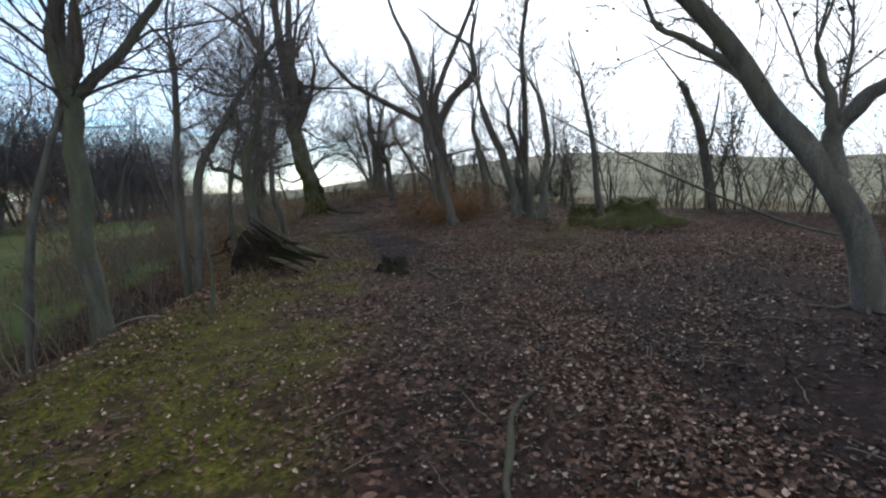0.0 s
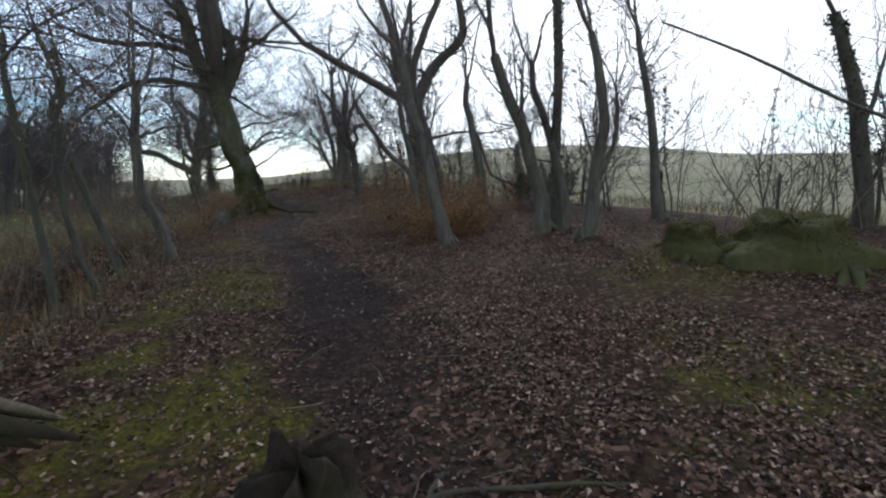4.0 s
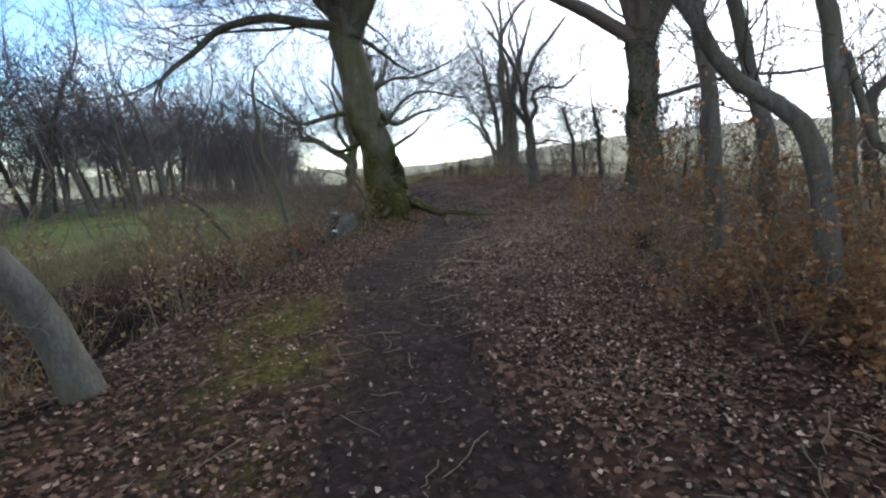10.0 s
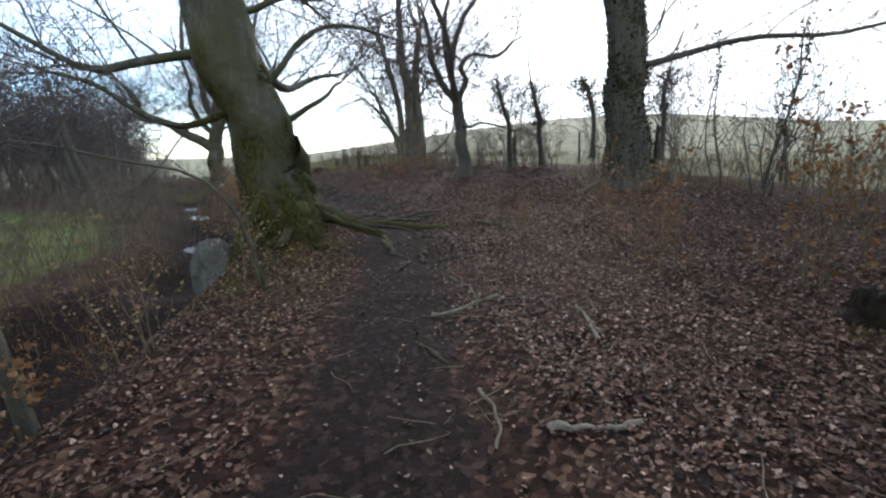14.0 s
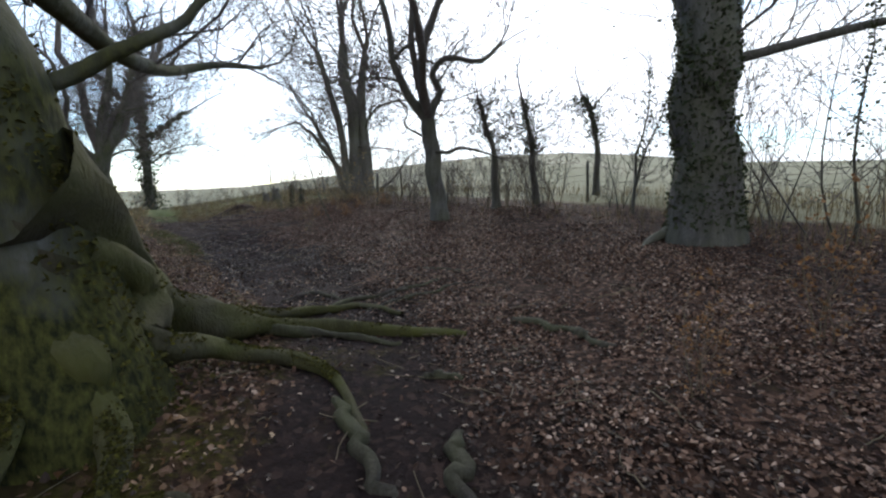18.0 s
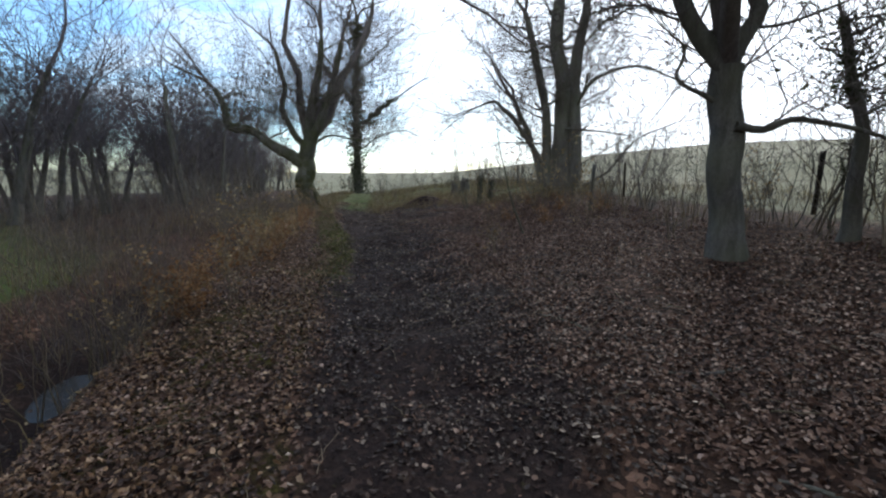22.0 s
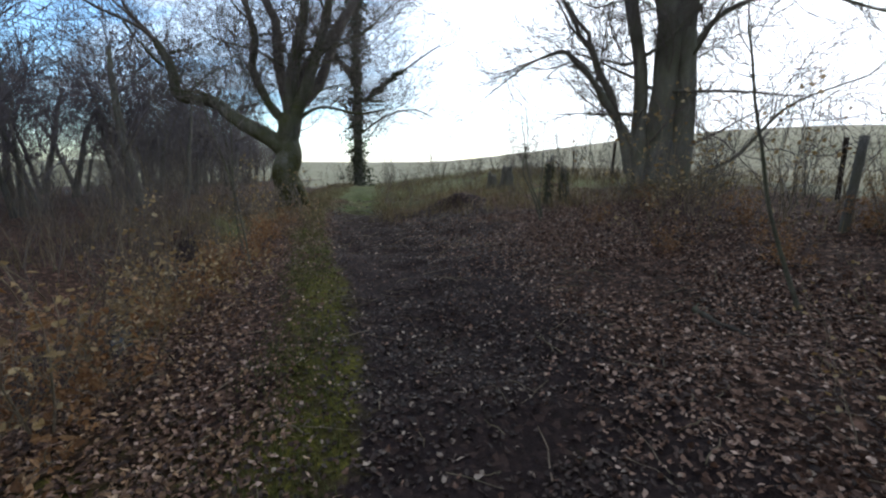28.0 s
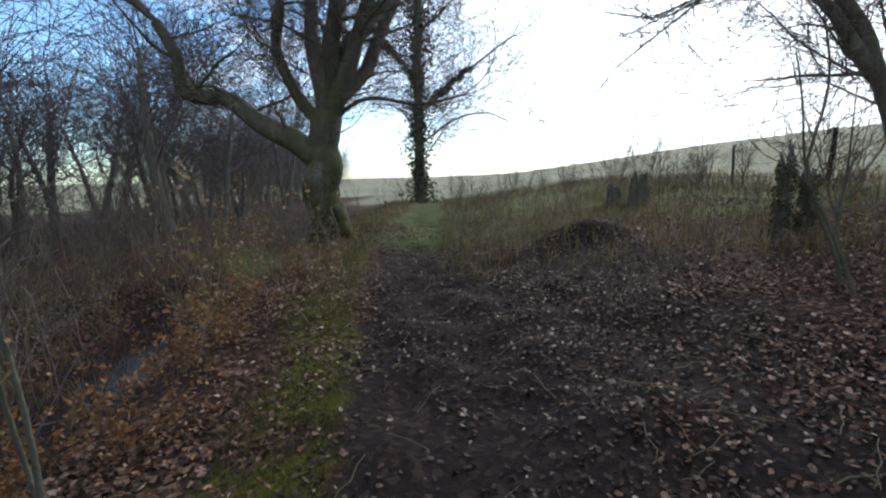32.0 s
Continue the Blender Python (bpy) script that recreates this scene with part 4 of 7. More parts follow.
tree("old_beech", "old mossy beech with one long arching limb", None, [
    ([(-10.42, 47.2, -0.20), (-10.44, 47.2, 1.1), (-10.40, 47.2, 2.2), (-10.28, 47.2, 3.1)], 0.45, 0.38),
    ([(-10.6, 47.15, 2.0), (-11.1, 47.0, 2.5), (-12.11, 46.9, 3.07), (-12.93, 46.8, 3.55), (-14.0, 46.7, 3.85), (-14.3, 46.6, 4.7), (-14.6, 46.5, 5.5)], 0.31, 0.12),
    ([(-10.5, 47.2, 2.9), (-11.05, 47.1, 3.6), (-11.45, 47.0, 4.7), (-11.3, 47.0, 5.8), (-11.6, 46.9, 7.2)], 0.17, 0.08),
    ([(-10.28, 47.16, 3.0), (-10.15, 47.23, 4.45), (-9.85, 47.30, 5.75), (-9.5, 47.30, 7.75)], 0.28, 0.12),
    ([(-10.2, 47.18, 2.9), (-9.75, 47.3, 4.0), (-9.2, 47.4, 5.5), (-8.6, 47.5, 7.6)], 0.25, 0.11),
    ([(-10.16, 47.28, 2.95), (-9.2, 47.4, 3.42), (-8.0, 47.5, 3.2), (-6.9, 47.6, 3.35)], 0.07, 0.02),
    ([(-10.4, 47.2, 1.0), (-9.9, 46.9, 0.5), (-9.5, 46.6, 0.1), (-9.2, 46.4, -0.3)], 0.16, 0.06),
], 39, M_MOSS_SHADE_BEECH, dens=(3.0, 4.2, 5.4), size=(1.8, 0.95, 0.5), flare=0.4, first=0.75, sides=20, rings=30, thin=0.005, toes=5, moss=(0.0, 0.6, 2500), boughs=((1, 6, 0.4, 1.0, 2.6, 0.5, 0.05), (2, 4, 0.3, 1.0, 2.4, 0.3, 0.04), (3, 6, 0.3, 1.0, 3.0, 0.2, 0.05), (4, 5, 0.3, 1.0, 3.0, 0.2, 0.05)))
tree("ivy_ash_tree", "upright ash wrapped in ivy beside the field", None, [
    ([(-13.4, 62.97, -0.25), (-13.42, 63.03, 3.63), (-13.45, 63.01, 7.60), (-13.3, 63.00, 11.68), (-13.2, 63.02, 14.08)], 0.36, 0.14),
    ([(-13.0, 63.05, 5.64), (-11.43, 63.3, 6.91), (-9.87, 63.5, 8.04), (-7.8, 63.7, 9.3)], 0.12, 0.04),
    ([(-13.44, 62.98, 7.28), (-14.90, 62.42, 8.88), (-15.89, 61.98, 10.41), (-16.24, 61.82, 12.22)], 0.1, 0.04),
    ([(-13.32, 63.03, 3.46), (-11.47, 63.60, 4.77), (-9.45, 64.07, 5.21), (-8.11, 64.29, 4.66)], 0.08, 0.03),
    ([(-13.40, 63.00, 4.31), (-14.70, 62.50, 5.65), (-16.24, 61.82, 5.82)], 0.07, 0.02),
    ([(-13.31, 63.03, 9.82), (-11.68, 63.54, 11.35), (-10.38, 63.87, 12.81)], 0.1, 0.04),
], 46, M_DARK, dens=(2.3, 3.0, 3.8), size=(2.2, 1.2, 0.6), first=0.2, thin=0.008, toes=0, ivy=((0, 7000, 0.03, 0.95, 0.7), (1, 1100, 0.0, 0.6, 0.35), (2, 1100, 0.0, 0.6, 0.35)), boughs=((0, 14, 0.2, 1.0, 3.6, 0.35, 0.06),))
tree("leaning_oak", "leaning young oak on leaf litter", None, [
    ([(3.52, 15.22, -0.12), (3.46, 15.23, 0.2), (3.3, 15.29, 1.0), (3.2, 15.37, 1.5), (3.11, 15.47, 2.0), (3.01, 15.59, 2.5), (2.92, 15.75, 3.0), (2.74, 16.14, 4.0)], 0.15, 0.09),
], 53, M_DARK, dens=(3.9, 4.6, 6.6), size=(1.6, 0.8, 0.4), first=0.5)
tree("leaning_oak", "dark leaning oak near the hedge", None, [
    ([(5.83, 15.43, -0.13), (5.8, 15.43, 0.1), (5.74, 15.43, 0.82), (5.58, 15.43, 1.5), (5.32, 15.43, 2.28), (5.05, 15.43, 2.8), (4.82, 15.43, 3.4), (4.6, 15.45, 4.0)], 0.185, 0.1),
], 60, M_DARK, dens=(4.2, 4.6, 6.6), size=(1.6, 0.8, 0.4), first=0.5)
tree("crooked_oak", "thin crooked oak near the hedge", None, [
    ([(6.27, 15.34, -0.52), (6.22, 15.39, 1.22), (5.98, 15.55, 2.35), (5.72, 15.73, 3.27), (5.62, 15.80, 3.92)], 0.12, 0.06),
], 67, M_DARK, dens=(4.5, 4.6, 6.6), size=(1.4, 0.7, 0.4))
tree("bent_hawthorn", "bent dark hawthorn beside the leaf litter", None, [
    ([(6.10, 14.28, -0.28), (6.23, 14.17, 0.66), (6.24, 14.16, 1.56), (6.35, 14.08, 2.48), (6.23, 14.17, 3.58), (6.11, 14.27, 4.16)], 0.14, 0.07),
    ([(6.24, 14.17, 1.32), (6.43, 14.01, 1.79), (6.51, 13.93, 2.45), (6.49, 13.95, 3.03)], 0.07, 0.03),
], 74, M_DARK, dens=(4.5, 4.6, 6.6), size=(1.3, 0.7, 0.35), first=0.4)
tree("slender_oak", "slender straight oak at the field edge", None, [
    ([(9.15, 15.74, 0.08), (9.04, 15.86, 1.42), (8.88, 16.02, 2.97), (8.68, 16.20, 4.27), (8.59, 16.29, 5.04)], 0.13, 0.06),
], 81, M_DARK, dens=(4.8, 4.6, 5.5), size=(1.4, 0.7, 0.35), thin=0.005)
tree("slender_oak", "tall slender oak with ivy low on its trunk", None, [
    ([(6.21, 15.72, 0.01), (6.23, 15.72, 3.85), (6.15, 15.74, 6.08), (6.28, 15.70, 7.50), (6.25, 15.71, 8.89)], 0.11, 0.05),
], 88, M_DARK, dens=(5.1, 4.6, 5.5), size=(1.6, 0.8, 0.4), thin=0.005, ivy=((0, 500, 0.05, 0.4, 0.05),))
tree("arching_oak", "thin oak arching over the leaf litter", None, [
    ([(3.34, 17.19, -0.05), (3.22, 17.25, 0.83), (3.10, 17.30, 1.45), (2.95, 17.36, 1.79), (2.54, 17.51, 2.13), (2.26, 17.59, 2.56), (1.95, 17.66, 3.06), (1.78, 17.69, 3.36)], 0.088, 0.045),
], 95, M_DARK, dens=(3.0, 4.1, 5.5), size=(1.2, 0.6, 0.35), first=0.5, thin=0.005)
tree("slender_oak", "slender dark oak leaning near the field edge", None, [
    ([(4.72, 20.40, 0.15), (4.62, 20.45, 1.14), (4.51, 20.50, 1.90), (4.23, 20.61, 2.95), (3.88, 20.75, 3.98), (3.70, 20.81, 4.54)], 0.12, 0.08),
], 102, M_DARK, dens=(3.9, 4.1, 5.5), size=(1.3, 0.6, 0.35), first=0.4, thin=0.005)
tree("crooked_oak", "pale crooked oak with a drooping limb", None, [
    ([(6.48, 21.49, 0.13), (6.35, 21.57, 1.34), (6.23, 21.64, 2.30), (6.04, 21.75, 3.25), (5.91, 21.82, 3.98), (5.90, 21.82, 4.75)], 0.17, 0.1),
    ([(6.19, 21.66, 3.02), (6.37, 21.56, 2.49), (6.64, 21.39, 1.63), (6.86, 21.25, 1.41)], 0.07, 0.06),
], 109, M_BEECH, dens=(3.6, 4.1, 5.5), size=(1.2, 0.6, 0.35), first=0.4, thin=0.005)
tree("crooked_oak", "dark zigzag oak stem above rusty saplings", None, [
    ([(9.45, 24.83, -0.41), (9.28, 24.95, 1.53), (9.15, 25.03, 2.69), (9.44, 24.84, 3.18), (9.31, 24.92, 4.41), (9.33, 24.91, 5.43)], 0.15, 0.08),
], 116, M_DARK, dens=(4.2, 4.1, 5.5), size=(1.2, 0.6, 0.35), first=0.3, thin=0.005)
tree("slender_oak", "slender dark oak behind rusty saplings", None, [
    ([(3.70, 19.87, -0.21), (3.65, 19.88, 0.93), (3.55, 19.92, 2.17), (3.34, 19.99, 2.96), (3.22, 20.02, 3.47), (3.26, 20.01, 3.79), (3.19, 20.03, 4.20)], 0.11, 0.07),
], 123, M_DARK, dens=(3.9, 4.1, 5.5), size=(1.2, 0.6, 0.35), first=0.4, thin=0.005)
tree("forked_ash", "pale forked ash on the mossy bank", None, [
    ([(-2.37, 6.29, -0.11), (-2.40, 6.27, 1.00), (-2.39, 6.28, 1.98), (-2.35, 6.30, 2.54)], 0.105, 0.09),
    ([(-2.35, 6.30, 2.51), (-2.42, 6.26, 2.95), (-2.35, 6.30, 3.46), (-2.30, 6.33, 3.90)], 0.085, 0.045),
    ([(-2.35, 6.30, 2.51), (-2.19, 6.39, 2.64), (-1.94, 6.51, 2.97), (-1.60, 6.67, 3.54), (-1.40, 6.74, 3.97)], 0.07, 0.035),
], 130, M_PALE, dens=(3.4, 4.6, 6.0), size=(1.7, 0.85, 0.4), first=0.8, flare=0.3)
tree("thin_ash", "thin dark ash stem leaning over the bank", None, [
    ([(-2.93, 5.93, -0.06), (-2.77, 6.04, 0.99), (-2.59, 6.16, 1.91), (-2.45, 6.25, 2.35), (-2.34, 6.31, 2.96), (-2.31, 6.33, 3.47)], 0.045, 0.025),
], 137, M_DARK, dens=(2.6, 4.0, 5.0), size=(1.0, 0.5, 0.3), first=0.5, flare=0.2)
tree("leaning_ash", "thin dark ash leaning over the mossy bank", None, [
    ([(-2.25, 8.67, 0.92), (-2.13, 8.73, 1.46), (-1.84, 8.86, 2.21), (-1.40, 9.03, 2.94), (-1.07, 9.13, 3.47), (-0.79, 9.20, 3.92)], 0.075, 0.04),
], 144, M_DARK, dens=(3.9, 4.8, 6.1), size=(1.4, 0.7, 0.35), first=0.45, flare=0.2)
tree("slender_ash", "slender upright ash on the mossy bank", None, [
    ([(-2.46, 8.87, 0.91), (-2.45, 8.88, 1.32), (-2.41, 8.89, 2.13), (-2.35, 8.93, 2.90), (-2.30, 8.95, 3.41), (-2.31, 8.94, 3.77)], 0.07, 0.04),
], 151, M_DARK, dens=(3.9, 4.8, 6.1), size=(1.4, 0.7, 0.35), first=0.45, flare=0.2)
tree("crooked_sapling", "thin crooked pale sapling at the bank", None, [
    ([(-1.28, 6.40, -0.03), (-1.20, 6.43, 0.51), (-1.27, 6.40, 1.52), (-1.13, 6.45, 1.91)], 0.026, 0.008),
], 158, M_PALE, dens=(2.6, 4.0, 5.0), size=(0.8, 0.4, 0.25))
tree("slender_ash", "slender pale ash on the mossy bank", None, [
    ([(-1.58, 10.52, 0.12), (-1.71, 10.45, 0.92), (-1.76, 10.42, 1.60), (-1.70, 10.46, 2.14), (-1.54, 10.54, 2.68), (-1.40, 10.61, 3.21), (-1.32, 10.65, 3.80)], 0.1, 0.06),
], 165, M_PALE, dens=(4.5, 5.1, 5.5), size=(1.6, 0.8, 0.4), first=0.4, flare=0.3)
tree("leaning_oak", "stout dark oak leaning over the path", None, [
    ([(5.28, 4.08, -0.17), (5.16, 4.26, 0.94), (4.90, 4.58, 1.64), (4.71, 4.78, 2.10), (4.44, 5.05, 2.71), (4.09, 5.35, 3.30), (3.84, 5.53, 3.71)], 0.125, 0.075),
    ([(5.07, 4.38, 1.36), (5.04, 4.41, 1.83), (5.17, 4.24, 2.11), (5.28, 4.09, 2.31)], 0.1, 0.05),
    ([(5.05, 4.40, 1.81), (4.96, 4.51, 2.31), (4.92, 4.56, 2.63)], 0.06, 0.02),
    ([(4.59, 4.91, 2.35), (4.25, 5.22, 2.82), (3.94, 5.45, 3.06), (3.80, 5.55, 3.38)], 0.05, 0.02),
], 172, M_DARK, dens=(2.6, 4.2, 6.0), size=(1.4, 0.75, 0.4), first=0.35, flare=0.25, leaf=(M_IVY, 0.3, 0.06))
tree("broken_oak", "broken-topped leaning oak stem with ivy", None, [
    ([(10.95, 12.52, 0.46), (10.75, 12.56, 1.6), (10.5, 12.6, 2.8), (10.1, 12.67, 3.7), (9.85, 12.7, 4.2)], 0.15, 0.08),
    ([(10.7, 12.6, 2.3), (10.95, 12.6, 3.0), (11.05, 12.6, 3.9)], 0.05, 0.02),
], 179, M_DARK, dens=(2.0, 3.6, 5.0), size=(0.8, 0.45, 0.3), toes=3, ivy=((0, 420, 0.3, 1.0, 0.06),))
tree("leaning_beech", "smooth grey beech leaning off the bank", None, [
    ([(-2.12, 16.22, -0.12), (-2.22, 16.04, 0.59), (-2.35, 15.83, 1.28), (-2.35, 15.78, 1.78), (-2.33, 15.75, 2.28), (-2.27, 15.75, 2.83), (-2.22, 15.76, 3.13)], 0.11, 0.06),
    ([(-2.27, 15.81, 2.32), (-2.08, 15.95, 2.45), (-1.54, 16.25, 2.67)], 0.04, 0.015),
], 186, M_BEECH, dens=(3.6, 4.6, 6.6), size=(1.8, 0.9, 0.45), first=0.6, flare=0.3)
tree("crooked_beech", "thin crooked beech stem on the ditch bank", None, [
    ([(-2.35, 14.67, -0.18), (-2.49, 14.58, 0.67), (-2.65, 14.47, 1.57), (-2.78, 14.38, 2.18), (-2.85, 14.33, 2.68), (-2.74, 14.41, 2.97), (-2.87, 14.32, 3.76)], 0.06, 0.03),
], 193, M_PALE, dens=(4.2, 4.6, 5.5), size=(1.1, 0.55, 0.3), first=0.4, leaf=(M_RUST, 0.6, 0.05))
tree("crooked_beech", "thin crooked beech stem on the ditch bank", None, [
    ([(-2.14, 13.54, -0.12), (-2.28, 13.44, 0.46), (-2.36, 13.38, 1.15), (-2.38, 13.36, 2.10), (-2.22, 13.49, 2.70), (-2.23, 13.48, 3.32)], 0.045, 0.025),
], 200, M_PALE, dens=(4.2, 4.6, 5.5), size=(1.1, 0.55, 0.3), first=0.3, leaf=(M_RUST, 0.7, 0.05))
tree("crooked_beech", "thin crooked beech stem on the ditch bank", None, [
    ([(-2.39, 12.91, -0.05), (-2.39, 12.91, 0.60), (-2.42, 12.88, 1.45), (-2.43, 12.87, 2.12), (-2.44, 12.87, 2.76), (-2.42, 12.88, 3.26)], 0.055, 0.03),
], 207, M_PALE, dens=(4.2, 4.6, 5.5), size=(1.1, 0.55, 0.3), first=0.3, leaf=(M_RUST, 0.7, 0.05))
tree("crooked_beech", "thin crooked beech stem on the ditch bank", None, [
    ([(-2.51, 11.99, -0.05), (-2.56, 11.92, 0.56), (-2.55, 11.94, 1.25), (-2.49, 12.01, 1.80), (-2.38, 12.14, 2.47), (-2.14, 12.38, 2.90)], 0.06, 0.03),
], 214, M_PALE, dens=(4.2, 4.6, 5.5), size=(1.1, 0.55, 0.3), first=0.4, leaf=(M_RUST, 0.5, 0.05))
tree("bare_sapling", "bare crooked sapling on the ditch bank", None, [
    ([(-2.70, 20.64, -0.02), (-2.76, 20.59, 0.67), (-2.84, 20.53, 1.31), (-2.95, 20.45, 1.77), (-2.97, 20.43, 2.19), (-3.01, 20.40, 2.60), (-2.99, 20.42, 2.88)], 0.045, 0.02),
], 221, M_PALE, dens=(3.0, 4.0, 5.0), size=(1.0, 0.5, 0.25), first=0.3)
tree("leaning_deadwood", "dead stem leaning out over the ditch", None, [
    ([(-3.08, 19.95, -0.15), (-3.24, 19.78, 0.37), (-3.38, 19.62, 0.71), (-3.48, 19.49, 0.96)], 0.045, 0.025),
], 228, M_PALE, dens=(2.0, 3.0, 3.0), size=(0.5, 0.3, 0.2))
tree("bare_sapling", "thin leaning sapling in dead grass", None, [
    ([(-0.13, 36.41, 0.54), (-0.51, 36.46, 1.24), (-0.73, 36.48, 2.04), (-0.86, 36.50, 2.65)], 0.02, 0.008),
], 235, M_PALE, dens=(5.0, 5.0, 4.0), size=(0.5, 0.25, 0.15), thin=0.004)
tree("bare_sapling", "thin leaning sapling in dead grass", None, [
    ([(-1.95, 41.62, 0.47), (-2.22, 41.69, 0.98), (-2.40, 41.73, 1.46), (-2.33, 41.71, 2.13), (-2.39, 41.73, 2.65)], 0.018, 0.008),
], 242, M_PALE, dens=(5.0, 5.0, 4.0), size=(0.5, 0.25, 0.15))
tree("bare_sapling", "thin leaning sapling on leaf litter", None, [
    ([(-0.89, 43.60, 0.06), (-1.11, 43.71, 0.77), (-1.37, 43.83, 1.54), (-1.58, 43.92, 2.24)], 0.014, 0.006),
], 249, M_PALE, dens=(5.5, 5.0, 4.0), size=(0.5, 0.25, 0.15))
tree("bare_sapling", "tall thin pale sapling on the ditch bank", None, [
    ([(-6.42, 38.3, -0.35), (-6.53, 38.35, 0.33), (-6.68, 38.35, 1.17), (-6.9, 38.35, 1.97), (-7.1, 38.35, 2.7)], 0.015, 0.006),
    ([(-6.48, 38.32, -0.2), (-6.63, 38.35, 0.43), (-6.66, 38.35, 1.03), (-6.64, 38.35, 1.96), (-6.55, 38.3, 2.5)], 0.012, 0.005),
], 256, M_PALE, dens=(4.5, 5.0, 4.0), size=(0.7, 0.35, 0.15))
tree("arching_sapling", "thin bare sapling arching from the bank over the ditch", None, [
    ([(-1.98, 23.1, -0.05), (-1.97, 22.85, 0.22), (-2.05, 22.65, 0.9), (-2.37, 22.6, 1.32), (-3.08, 22.6, 1.5), (-3.61, 22.6, 1.61), (-4.3, 22.7, 1.68)], 0.022, 0.006),
], 291, M_PALE, dens=(3.0, 4.0, 4.0), size=(0.6, 0.3, 0.16), first=0.3, toes=0)
for x, y, top, seed, ivy in ((4.13, 33.5, ((4.08, 33.5, 2.3), (3.85, 33.5, 3.0), (3.65, 33.5, 3.7)), 263, 700), (5.28, 33.3, ((5.18, 33.3, 2.0), (5.08, 33.3, 2.8), (4.82, 33.3, 3.7)), 270, 1700), (7.2, 33.2, ((7.1, 33.2, 2.3), (7.0, 33.2, 3.2), (6.62, 33.2, 3.8)), 277, 1500), (8.1, 30.6, ((8.1, 30.6, 2.0), (8.0, 30.6, 2.9), (8.15, 30.6, 3.6)), 284, 1200)):
    tree("ivied_hawthorn", "stubby hawthorn with ivy in its bushy head", None, [([(x, y, 0.4), (x - 0.02, y, 1.3), *top], 0.11, 0.05)], seed, M_DARK, dens=(5.5, 5.0, 5.5), size=(0.75, 0.42, 0.22), first=0.45, thin=0.005, toes=3, ivy=((0, ivy // 2, 0.6, 1.0, 0.36),), leaf=(M_IVY, 0.5, 0.06), boughs=((0, 7, 0.55, 1.0, 1.1, 0.45, 0.025),))


# ---- woods beyond the field, hedge and saplings ----
def wood_tree(seed, tall, name="woodland_tree", stems=1):
    """A bare far tree of a wood, about tall metres high, standing at the origin."""
    rng, nrng = random.Random(seed), np.random.RandomState(seed)
    thing = tagged(new(name), "bare dark tree in the wood across the field", "tree", "wood across the field")
    crown, tips = Tubes(), []
    for s in range(stems):
        lean = (rng.gauss(0, 0.12), rng.gauss(0, 0.12), 1)
        trunk = wander(rng, (rng.gauss(0, 0.15) * (stems > 1), rng.gauss(0, 0.15) * (stems > 1), -0.4), lean, tall * 0.68, 9, 0.06, 0.01)
        r0 = tall * rng.uniform(0.015, 0.024)
        rad = np.linspace(r0, r0 * 0.35, 9)
        rad[0] *= 1.4
        part("trunk", Tubes().add(trunk, rad, 8).mesh("trunk", M_DARK), thing)
        sprout(rng, crown, trunk, r0 * 0.8, r0 * 0.35, 0, 3, (22 / tall, 23 / tall, 27 / tall), (tall * 0.34, tall * 0.2, tall * 0.12), tips, 0.34, 0.05, 0.0105)
    part("crown", crown.mesh("crown", M_FARTWIG), thing, "bare winter branches and twigs")
    return thing


def plant(template, places, rng):
    """Sets the template at the first place and copies at the others."""
    for k, (x, y, s) in enumerate(places):
        m = Matrix.LocRotScale((x, y, ground_at(x, y)), Euler((0, 0, rng.uniform(0, 6.28))), None)
        if k == 0:
            ob = template
            ob.matrix_basis = m
        else:
            ob = copy_thing(template, m)
        ob.scale = (s, s, s * rng.uniform(0.92, 1.1))


rng = random.Random(5)
spots = []
for _ in range(4000):
    x, y = rng.uniform(-64, -9), rng.uniform(2, 110)
    u = x - float(path_x(y))
    front = 24 - 0.5 * max(y - 20, 0) if y < 50 else 9 + 0.1 * (y - 50)
    if -u < max(front, 9.5) or -u > front + 18:
        continue
    if any((x - a) ** 2 + (y - b) ** 2 < 1.9**2 for a, b, _ in spots) or math.hypot(x + 10.4, y - 47) < 4 or math.hypot(x + 13.4, y - 63) < 3.5:
        continue
    if len(spots) < 185:
        spots.append((x, y, rng.uniform(0.75, 1.2)))
spots = [s for k, s in enumerate(spots) if s[1] < 50 or k % 3]
for k, (tall, stems) in enumerate(((9.0, 1), (10.5, 1), (8.5, 1), (11.0, 1), (8.0, 2))):
    plant(wood_tree(300 + k, tall, stems=stems), spots[k::5], rng)


